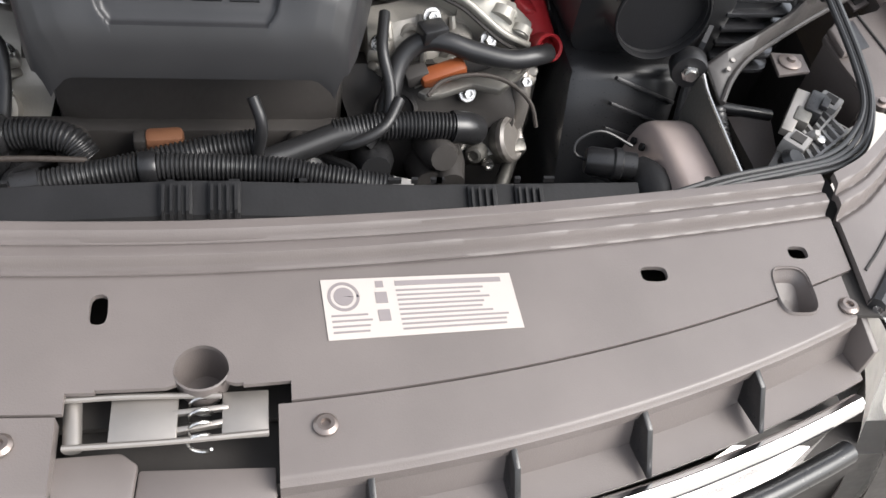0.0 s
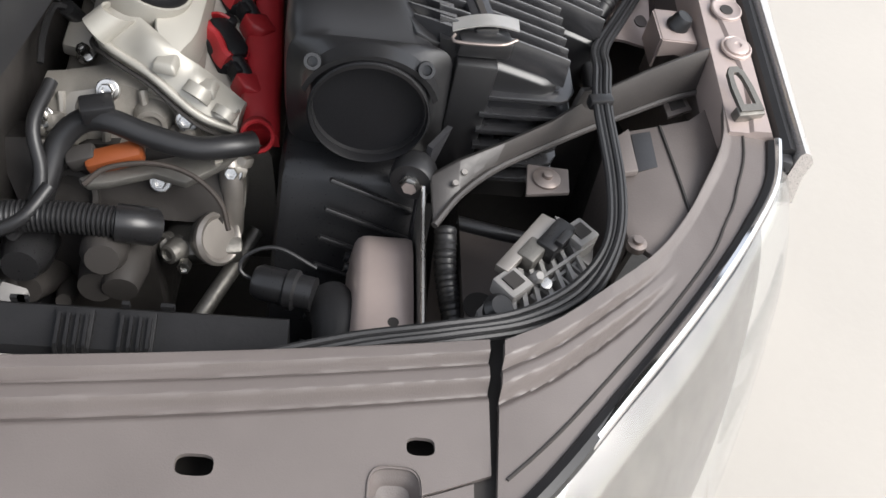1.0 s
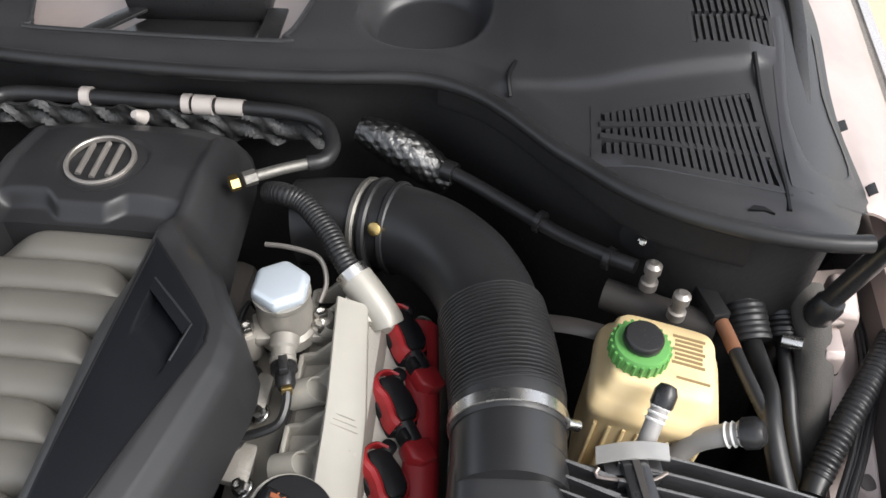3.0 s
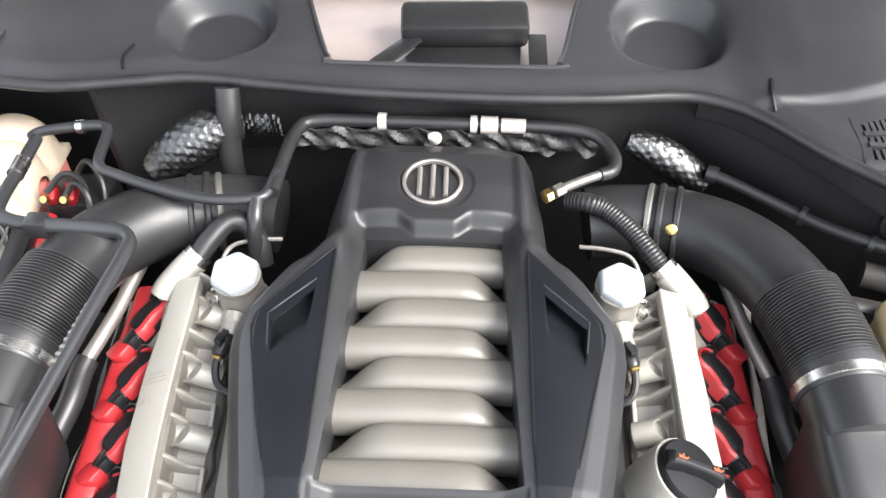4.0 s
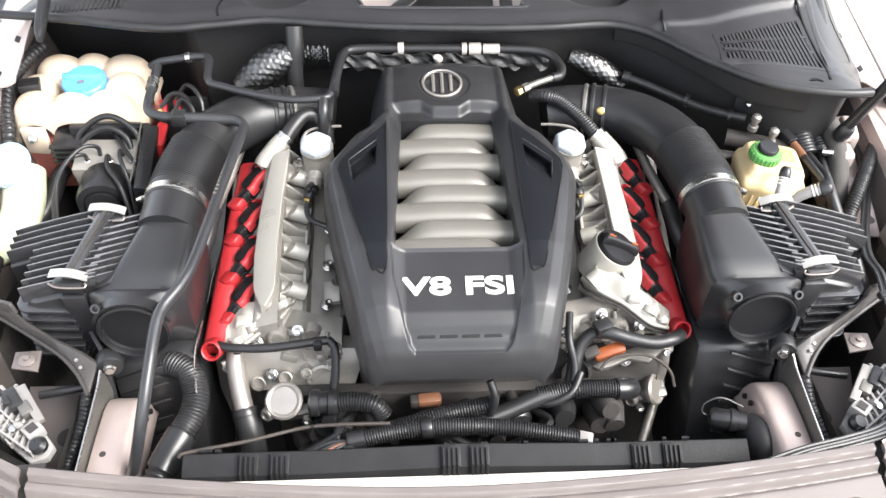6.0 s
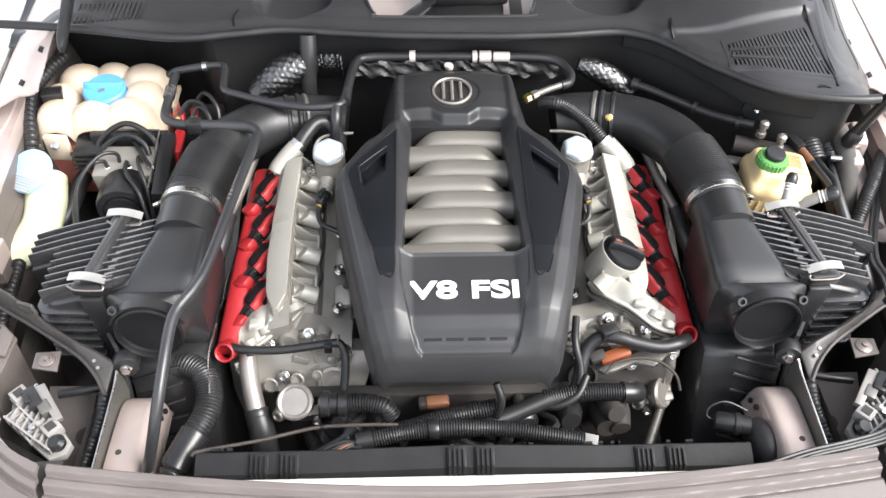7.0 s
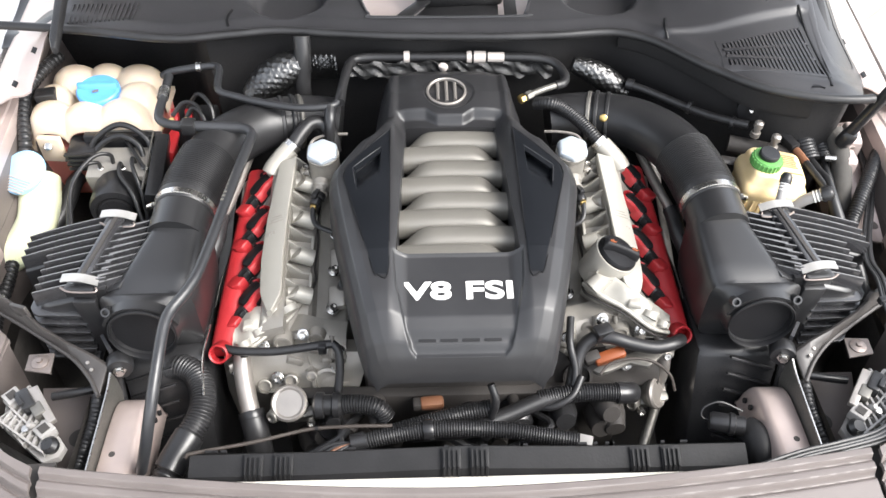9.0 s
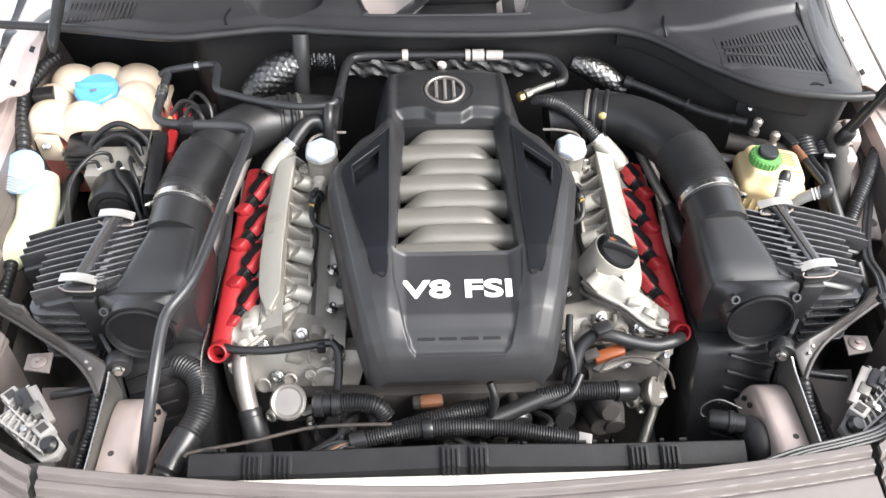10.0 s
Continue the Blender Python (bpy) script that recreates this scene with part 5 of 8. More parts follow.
    part("pipe", tube([(0.325, 0.560, 1.000), (0.331, 0.530, 0.995), (0.3365, 0.505, 0.990), (0.346, 0.466, 0.985), (0.356, 0.434, 0.979)], 0.0078, 14, 0.008), M_ZINC, stub, "bare steel pipe", s)
    part("boot", tube([(0.354, 0.440, 0.980), (0.357, 0.425, 0.977), (0.359, 0.395, 0.970), (0.370, 0.358, 0.955), (0.380, 0.335, 0.93)], 0.0125, 14, 0.006), M_RUBBER, stub, "black rubber boot", s)

# oil filler cap on the right head
cap = thing("oil_filler_cap", (0.243, 0.315, 0.97), "black oil filler cap with orange symbols on a silver neck", "oil cap")
AX = V((0.46, -0.04, 1)).normalized()
O = V((0.240, 0.3138, 1.0125))
part("neck", lathe(O - AX * 0.05, AX, [(0.033, 0), (0.0340, 0.03), (0.0345, 0.048), (0.0335, 0.0515), (0.0315, 0.0515)], 36), M_SILVER, cap, "silver filler neck")
part("cap_body", lathe(O, AX, [(0.0300, -0.002), (0.0312, 0.001), (0.0312, 0.005), (0.029, 0.0085), (0.012, 0.0105), (0.0, 0.0105)], 40, caps=False), M_KNOB, cap, "black round cap")
u, v, d = frame_of(AX)
g1 = V((0.904, -0.085, 0))
g1 = (g1 - AX * g1.dot(AX)).normalized()
g2 = AX.cross(g1)
rings = []
for t in (-0.031, -0.027, -0.012, 0.0, 0.012, 0.027, 0.031):
    h = 0.013 if abs(t) < 0.029 else 0.008
    w = 0.0075 if abs(t) < 0.02 else 0.0095
    c = O + AX * 0.0085 + g1 * t * 0.96
    rings.append([c - g2 * w, c - g2 * w * 0.7 + AX * h * 0.8, c - g2 * w * 0.4 + AX * h, c + g2 * w * 0.4 + AX * h, c + g2 * w * 0.7 + AX * h * 0.8, c + g2 * w])
part("grip", loft(rings), M_KNOB, cap, "raised grip bar", bevel=0.001)
for t in (-0.0185, 0.0185):
    c = O + AX * 0.0221 + g1 * t
    m = Matrix((( *g1, 0), (*g2, 0), (*AX, 0), (0, 0, 0, 1))).transposed()
    m.translation = c
    bm = prism([(-0.0050, -0.0022), (0.0030, -0.0022), (0.0062, 0.0012), (0.0058, 0.0020), (0.0026, -0.0002), (0.0005, 0.0012), (0.0010, 0.0032), (-0.0004, 0.0032), (-0.0008, 0.0012), (-0.0050, 0.0012)], -0.003, 0.0006, m)
    part("symbol", bm, M_ORANGE, cap, "orange oil symbol")

# ---- engine cover ----
cover = thing("engine_cover", (0.005, 0.39, 0.98), "dark grey plastic engine cover with silver intake runners and white lettering", "engine cover")
CX = 0.005
Y0, Y1 = 0.113, 0.690


def cover_w(y):
    return curve1(y, (0.113, 0.120, 0.140, 0.18, 0.24, 0.32, 0.385, 0.405, 0.425, 0.47, 0.515, 0.56, 0.66, 0.69), (0.108, 0.119, 0.127, 0.138, 0.152, 0.169, 0.181, 0.1815, 0.179, 0.152, 0.127, 0.121, 0.113, 0.106))


def runner_w(y):
    return curve1(y, (0.25, 0.53), (0.083, 0.070))


INS = ((0.0905, 0.497), (0.158, 0.418), (0.160, 0.392), (0.111, 0.212), (0.0895, 0.207))


BADGE = ((-0.087, 0.252), (0.087, 0.252), (0.084, 0.205), (0.071, 0.146), (0.066, 0.128), (0.058, 0.1215), (-0.058, 0.1215), (-0.066, 0.128), (-0.071, 0.146), (-0.084, 0.205))


def cover_z(x, y):
    a, w = abs(x), cover_w(y)
    z = curve1(y, (0.113, 0.116, 0.121, 0.132, 0.16, 0.25, 0.40, 0.52, 0.545, 0.60, 0.655, 0.68, 0.69), (1.006, 1.022, 1.035, 1.052, 1.071, 1.087, 1.092, 1.092, 1.093, 1.098, 1.092, 1.080, 1.070))
    ridge = ease(0.085, 0.19, y) * (1 - ease(0.50, 0.545, y))
    z += 0.014 * ridge * ease(0.066, 0.094, a)
    z -= 0.012 * ridge * ease(0.10, 0.19, a)
    # step down from the hood to the runners, bulging forward under the emblem
    step_y = 0.560 - 0.014 * (1 - ease(0.018, 0.040, a))
    z -= 0.015 * ease(-0.002, 0.011, step_y - y) * (1 - ease(0.070, 0.090, a)) * ease(0.40, 0.50, y)
    # crest along the hood, falling away outside it
    crest = ease(0.47, 0.52, y) * (1 - ease(0.655, 0.69, y))
    z += 0.006 * crest * ease(0.080, 0.091, a) - 0.034 * crest * ease(0.093, w, a)
    z -= 0.28 * max(0.0, a - w + 0.026) + 0.75 * max(0.0, a - w + 0.013) + 0.9 * max(0.0, a - w + 0.004) + 0.010 * ease(0.05, w, a) * (1 - ridge)
    d = edge_distance(x, y, BADGE)
    z -= 0.0045 * ease(-0.0012, 0.0022, d) + 0.0055 * ease(0.0, 0.006, d) * (1 - ease(0.138, 0.147, y))
    r = math.hypot(x, y - 0.602)
    z -= 0.003 * (1 - ease(0.038, 0.042, r))
    return z


def cover_point(u, v):
    y = Y0 + (Y1 - Y0) * v
    x = (2 * u - 1) * cover_w(y)
    return V((x + CX, y, cover_z(x, y)))


def cover_keep(u, v):
    p = cover_point(u, v)
    if edge_distance(abs(p.x - CX), p.y, INS) > 0.006:
        return False
    return not (0.252 < p.y < 0.532 and abs(p.x - CX) < runner_w(p.y))


bm = sheet(200, 240, cover_point, keep=cover_keep)
border = [e for e in bm.edges if len(e.link_faces) == 1]
for v in {v for e in border for v in e.verts}:
    side = 1 if v.co.x > CX else -1
    if 0.250 < v.co.y < 0.534 and 0.003 > abs(abs(v.co.x - CX) - runner_w(v.co.y)):
        v.co.x = CX + side * runner_w(v.co.y)
        v.co.z = cover_z(v.co.x - CX, v.co.y)
inner = [e for e in border if all(abs(v.co.x - CX) < 0.095 and 0.245 < v.co.y < 0.54 for v in e.verts)]
outer = [e for e in border if e not in set(inner)]
out = bmesh.ops.extrude_edge_only(bm, edges=inner)
bmesh.ops.translate(bm, vec=(0, 0, -0.055), verts=[g for g in out["geom"] if isinstance(g, bmesh.types.BMVert)])
out = bmesh.ops.extrude_edge_only(bm, edges=outer)
for g in out["geom"]:
    if isinstance(g, bmesh.types.BMVert):
        g.co.z = min(g.co.z - 0.012, 0.988 + 0.030 * ease(0.13, 0.40, g.co.y))
        g.co.x = CX + (g.co.x - CX) * 1.02
bmesh.ops.recalc_face_normals(bm, faces=bm.faces)
shell = part("shell", bm, M_COVER, cover, "dark grey satin plastic shell", angle=50)
SCOOP = ((0.106, 0.451), (0.146, 0.413), (0.141, 0.376))


def scoop_depth(x, y):
    """Depth of the wedge-shaped air scoop, deepest under its rear lip."""
    (xa, ya), (xb, yb), (xc, yc) = SCOOP
    t = (x - xa) / (xb - xa)
    d = ya + (yb - ya) * t - y
    rim = xb + (xc - xb) * (yb - y) / (yb - yc)
    return 0.013 * ease(0.0, 0.0025, d) * (1 - ease(0.014, 0.062, d)) * ease(0.0, 0.003, x - xa) * ease(0.0, 0.003, rim - x)


for s in (1, -1):
    def ins_point(u, v):
        y = 0.2105 + (0.4925 - 0.2105) * v
        lo = curve1(y, (0.2105, 0.4925), (0.0915, 0.0925))
        hi = curve1(y, (0.2105, 0.392, 0.417, 0.4925), (0.1095, 0.1585, 0.1565, 0.0935))
        x = lo + (hi - lo) * u
        return V((s * x + CX, y, cover_z(x, y) + 0.0012 - scoop_depth(x, y)))
    bm = sheet(90, 240, ins_point)
    if s < 0:
        bmesh.ops.reverse_faces(bm, faces=bm.faces)
    part("side_insert", bm, M_INSERT, shell, "glossy dark side insert with a scoop")
    ring_ = [(0.0925, 0.492), (0.125, 0.455), (0.155, 0.4185), (0.1585, 0.405), (0.1575, 0.390), (0.135, 0.302), (0.112, 0.217), (0.106, 0.2105), (0.0930, 0.2105), (0.0915, 0.30), (0.0920, 0.40), (0.0925, 0.488)]
    part("insert_gap", tube([(s * x + CX, y, cover_z(x, y) + 0.0006) for x, y in ring_], 0.0013, 6, 0.004), M_KNOB, shell, "dark gap round the insert")
    # overhanging rear lip and paler edges of the air scoop
    over = [SCOOP[0], SCOOP[1], (SCOOP[1][0] - 0.0035, SCOOP[1][1] - 0.0100), (SCOOP[0][0] + 0.0005, SCOOP[0][1] - 0.0125)]
    top_ = [V((s * x + CX, y, cover_z(x, y) + 0.0014)) for x, y in over]
    part("scoop_roof", loft([top_, [p - V((0, 0, 0.0012)) for p in top_]]), M_INSERT, shell, "overhanging scoop roof", smooth=False)
    for (xa, ya), (xb, yb) in ((SCOOP[0], SCOOP[1]), (SCOOP[1], SCOOP[2])):
        pts = [V((s * (xa + (xb - xa) * t) + CX, ya + (yb - ya) * t, cover_z(xa + (xb - xa) * t, ya + (yb - ya) * t) + 0.0010)) for t in (0, 0.5, 1)]
        part("scoop_lip", tube(pts, 0.0009, 6, 0.006), M_TRIM, shell, "paler lip of the scoop")
for i in range(4):
    x0 = CX - 0.052 + 0.028 * i
    part("slot", box((x0 + 0.009, 0.1375, cover_z(0.02, 0.1375) + 0.0004), (0.022, 0.0038, 0.0014), (24, 0, 0)), M_KNOB, shell, "dark slot")
# intake runners, alternately from either side
for i in range(8):
    y = 0.268 + 0.0352 * i
    s = 1 if i % 2 == 0 else -1
    w = runner_w(y) + 0.004
    rings = []
    for k in range(33):
        t = -1 + 2 * k / 32
        fall = ease(0.30, 1.02, t * s)
        c = V((CX + t * w, y + 0.002 - 0.012 * fall * fall, 1.056 - 0.014 * fall * fall - 0.003 * t * t))
        ry, rz = 0.0195 * (1 - 0.55 * fall * fall), 0.019 * (1 - 0.30 * fall)
        rings.append([c + V((0, ry * math.copysign(abs(math.cos(q)) ** 0.75, math.cos(q)), rz * math.copysign(abs(math.sin(q)) ** 0.75, math.sin(q)))) for q in [2 * math.pi * j / 24 for j in range(24)]])
    part("runner", loft(rings), M_RUNNER, cover, "silver-grey intake runner")
part("runner_floor", prism([(CX - 0.09, 0.24), (CX + 0.09, 0.24), (CX + 0.08, 0.545), (CX - 0.08, 0.545)], 1.02, 1.024), M_DARK, cover, "dark gap under the runners")


def lettering(text, size, at, rot, material_, parent, depth=0.0012, name="lettering", squeeze=1.0):
    cu = bpy.data.curves.new("text", "FONT")
    cu.body, cu.size, cu.extrude, cu.align_x, cu.align_y = text, size, depth, "CENTER", "CENTER"
    cu.offset = size * 0.026
    tmp = new("text_source", cu)
    me = bpy.data.meshes.new_from_object(tmp.evaluated_get(bpy.context.evaluated_depsgraph_get()))
    bpy.data.objects.remove(tmp)
    bm = bmesh.new()
    bm.from_mesh(me)
    bpy.data.meshes.remove(me)
    bmesh.ops.transform(bm, matrix=pose(*at, *rot) @ Matrix.Diagonal((squeeze, 1, 1, 1)), verts=bm.verts)
    return part(name, bm, material_, parent, "raised white letters and figure", smooth=False)


lettering("V8 FSI", 0.0365, (CX, 0.196, cover_z(0, 0.196) + 0.0008), (8, 0, 0), M_WHITE, cover, squeeze=1.56)
# round emblem: plain ring and bars
em = V((CX - 0.004, 0.602, cover_z(0, 0.602) + 0.0005))
ringpart = part("emblem", lathe(em, (0, -0.1, 1), [(0.0325, -0.002), (0.0325, 0.0025), (0.031, 0.0035), (0.0295, 0.0035), (0.0285, 0.0025), (0.0285, -0.002)], 48, caps=False), M_ZINC, cover, "round dull chrome emblem ring")
for x0 in (-0.014, 0.0, 0.014):
    h = math.sqrt(0.0285 ** 2 - x0 ** 2) * 0.8
    part("emblem_bar", tube([em + V((x0, h, 0.001 + h * 0.1)), em + V((x0, 0, 0.001)), em + V((x0, -h, 0.001 - h * 0.1))], 0.0028, 8, 0.006), M_ZINC, ringpart)

# ---- air filter housings ----
def air_box(s):
    ab = thing("air_filter_housing", (0.47 * s, 0.30, 0.90), "black ribbed plastic air filter housing with metal clips", "air filter", "air filter housings")
    # main chamber: from the hose neck forward to the round front opening
    rings = []
    sections = [(0.358, 0.3930, 1.0380, 0.0430, 0.0430, 2.0)]
    for y, left, right, top, sq in ((0.351, 0.349, 0.424, 1.072, 3.0), (0.345, 0.349, 0.430, 1.0665, 4.2), (0.336, 0.349, 0.433, 1.0640, 4.6), (0.300, 0.350, 0.446, 1.0580, 4.8), (0.262, 0.351, 0.460, 1.0520, 4.8), (0.246, 0.352, 0.467, 1.0485, 4.6), (0.236, 0.354, 0.474, 1.0435, 4.6)):
        sections.append((y, (left + right) / 2, (top + 0.925) / 2, (right - left) / 2, (top - 0.925) / 2, sq))
    sections += [(0.230, 0.419, 0.984, 0.064, 0.057, 6.0), (0.222, 0.420, 0.994, 0.055, 0.053, 3.4), (0.212, 0.420, 1.001, 0.0475, 0.048, 2.2), (0.190, 0.420, 1.003, 0.0455, 0.0455, 2.0), (0.1902, 0.420, 1.003, 0.0425, 0.0425, 2.0), (0.218, 0.420, 1.003, 0.0415, 0.0415, 2.0)]
    for y, cx, cz, hw, hh, sq in sections:
        ring = []
        for j in range(48):
            q = 2 * math.pi * j / 48
            c, n = math.cos(q), math.sin(q)
            ring.append((cx + hw * math.copysign(abs(c) ** (2 / sq), c), y, cz + hh * math.copysign(abs(n) ** (2 / sq), n)))
        rings.append(ring)
    body = part("chamber", loft(rings), M_BOX, ab, "black moulded chamber", s)
    part("neck", cyl((0.3905, 0.394, 1.043), (0.394, 0.335, 1.036), 0.0425, 36), M_BOX, ab, "round black neck", s)
    part("front_disc", lathe((0.420, 0.192, 1.003), (0, -1, 0.10), [(0.0455, 0), (0.0462, 0.002), (0.0462, 0.0045), (0.0448, 0.0055), (0.0436, 0.003), (0.0430, -0.006), (0.0, -0.006)], 44, caps=False), M_KNOB, ab, "round black front opening", s)
    for x, z in ((0.377, 1.042), (0.459, 1.044)):
        part("lug", lathe((x, 0.196, z), (0, -0.8, 0.6), [(0.0065, -0.010), (0.0062, 0.003), (0.0038, 0.003), (0.0034, -0.003), (0.0, -0.003)], 18, caps=False), M_BOX, body, "", s)
    # ribbed lid that falls away outwards
    rings = []
    for k in range(13):
        t = k / 12
        x = 0.468 + 0.155 * t
        z = 1.043 - 0.034 * t - 0.012 * t * t
        y0, y1 = 0.238 + 0.085 * ease(0.65, 0.75, t), 0.378 - 0.03 * t
        z -= 0.009
        rings.append([(x, y0, z - 0.05), (x, y0, z - 0.004), (x, y0 + 0.005, z), (x, y1 - 0.005, z), (x, y1, z - 0.004), (x, y1, z - 0.06)])
    lid = part("lid", loft(rings), M_BOX, ab, "black lid with long ribs", s, bevel=0.0012)
    for i in range(10):
        y = 0.247 + 0.0138 * i
        x1 = 0.577 if y < 0.325 else 0.622
        rings = []
        for x in np.linspace(0.468, x1, 6):
            t = (x - 0.468) / 0.155
            z = 1.043 - 0.034 * t - 0.012 * t * t
            rings.append([(x, y - 0.0034, z - 0.012), (x, y + 0.0030, z - 0.012), (x, y + 0.0016, z + 0.0134), (x, y - 0.0012, z + 0.0140)])
        pale_tops(part("rib", loft(rings), M_RIB, lid, "", s, bevel=0.0006), M_RIBTOP)
    # sloping deck beside the chamber's crest, with wedge ribs that run to the clip rail
    crest = lambda y: 0.4535 - (y - 0.242) * 0.36
    part("rib_deck", loft([[(crest(y) - 0.012, y, 1.000), (crest(y) - 0.004, y, 1.047 + (y - 0.24) * 0.12), (crest(y) + 0.010, y, 1.0395), (0.486, y, 1.036), (0.486, y, 1.000)] for y in (0.2375, 0.26, 0.30, 0.34, 0.366)]), M_BOX, ab, "sloping shoulder of the chamber", s, bevel=0.002)
    for i in range(9):
        y = 0.243 + 0.0134 * i
        rings = []
        for k in (0.0, 0.3, 0.65, 1.0):
            x = crest(y) - 0.004 + (0.488 - (y - 0.24) * 0.15 - crest(y)) * k
            yy = y + 0.012 - 0.016 * k
            w = 0.0006 + 0.0026 * k
            z = 1.0495 + 0.003 * k + (y - 0.24) * 0.06 * (1 - k)
            rings.append([(x, yy - w, z - 0.016), (x, yy + w, z - 0.016), (x, yy + w * 0.8, z), (x, yy - w * 0.6, z)])
        pale_tops(part("rib", loft(rings), M_RIB, body, "", s), M_RIBTOP)
    part("chamber_side", loft([[(0.478, 0.236, 0.93), (0.492, 0.236, 0.93), (0.492, 0.236, 1.043), (0.470, 0.236, 1.043)], [(0.468, 0.372, 0.96), (0.482, 0.372, 0.96), (0.482, 0.372, 1.043), (0.462, 0.360, 1.043)]]), M_BOX, ab, "", s)
    # stepped lower front: a plain tower under the clip, fins beside it
    low = part("lower_case", loft([[(0.484, 0.250, 0.86), (0.574, 0.250, 0.86), (0.574, 0.32, 0.86), (0.484, 0.32, 0.86)], [(0.484, 0.240, 1.022), (0.578, 0.246, 0.996), (0.578, 0.33, 0.996), (0.484, 0.33, 1.022)]]), M_BOX, ab, "black lower case", s, bevel=0.002)
    part("tower", loft([[(0.480, 0.232, 0.86), (0.512, 0.234, 0.86), (0.512, 0.27, 0.86), (0.480, 0.27, 0.86)], [(0.484, 0.2255, 1.030), (0.518, 0.229, 1.026), (0.518, 0.27, 1.026), (0.484, 0.27, 1.030)]]), M_BOX, low, "plain black front", s, bevel=0.003)
    for i in range(6):
        z = 0.994 - 0.0165 * i
        f = 0.0018 * i
        part("fin", prism([(0.510, 0.2300 - f), (0.574, 0.2320 - f), (0.582, 0.236 - f), (0.588, 0.246 - f), (0.588, 0.30), (0.510, 0.30)], z - 0.0026, z + 0.0026), M_RIB, low, "", s, bevel=0.0012)
    # two metal spring clips joined by a ridge
    part("clip_rail", box((0.492, 0.305, 1.049), (0.020, 0.125, 0.012), (4, 0, 13)), M_RIB, ab, "raised rail", s, bevel=0.003)
    part("clip_groove", box((0.492, 0.305, 1.0555), (0.005, 0.115, 0.003), (4, 0, 13)), M_DARK, ab, "dark groove", s)
    for x, y, z in ((0.504, 0.242, 1.046), (0.4785, 0.360, 1.0515)):
        c = part("clip_base", box((x, y, z - 0.008), (0.044, 0.018, 0.016), (0, 6, 10)), M_BOX, ab, "", s, bevel=0.003)
        part("spring_clip", loft([[(x - 0.026 + 0.052 * t, y - 0.006 + 0.008 * t, z + 0.006 + 0.005 * math.sin(math.pi * t)), (x - 0.026 + 0.052 * t, y + 0.008 + 0.008 * t, z + 0.006 + 0.005 * math.sin(math.pi * t)), (x - 0.026 + 0.052 * t, y + 0.008 + 0.008 * t, z + 0.0045 + 0.005 * math.sin(math.pi * t)), (x - 0.026 + 0.052 * t, y - 0.006 + 0.008 * t, z + 0.0045 + 0.005 * math.sin(math.pi * t))] for t in np.linspace(0, 1, 9)]), M_SPRING, c, "bright spring clip", s)
        part("clip_wire", tube([(x - 0.024, y - 0.008, z + 0.004), (x - 0.024, y - 0.014, z + 0.002), (x + 0.01, y - 0.013, z + 0.002), (x + 0.024, y - 0.006, z + 0.003)], 0.0014, 8, 0.004), M_SCREW, c, "", s)
    # dark duct running down to the front under the opening
    duct = part("inlet_duct", loft([[(0.352, 0.20, 0.93), (0.478, 0.20, 0.93), (0.478, 0.33, 0.93), (0.352, 0.33, 0.93)], [(0.345, 0.13, 0.80), (0.455, 0.13, 0.80), (0.465, 0.30, 0.80), (0.352, 0.30, 0.80)], [(0.335, 0.06, 0.66), (0.42, 0.06, 0.66), (0.45, 0.26, 0.66), (0.345, 0.26, 0.66)]]), M_BLACK, ab, "black inlet duct", s, bevel=0.012)
    part("duct_edge", tube([(0.470, 0.186, 0.945), (0.466, 0.160, 0.89), (0.458, 0.128, 0.82), (0.44, 0.10, 0.76)], 0.005, 8, 0.01), M_BOX, duct, "raised duct edge", s)
    for i in range(7):
        z = 0.918 - 0.022 * i
        y = 0.190 - (0.93 - z) * 0.54
        part("duct_rib", box((0.430 - 0.003 * i, y, z), (0.078, 0.0040, 0.0060), (60, 24, 0)), M_RUBBER, duct, "", s, bevel=0.001)
    # arched flange above the round opening
    arc = [(0.420 + 0.0535 * math.sin(a), 0.198, 1.002 + 0.0515 * math.cos(a)) for a in np.linspace(-1.25, 1.25, 17)]
    part("flange", loft([[V((x, y - 0.004, z)), V((x, y + 0.010, z + 0.001)), V((x + (x - 0.420) * -0.06, y + 0.010, z - 0.004)), V((x + (x - 0.420) * -0.06, y - 0.004, z - 0.004))] for x, y, z in arc]), M_BOX, ab, "arched flange", s)


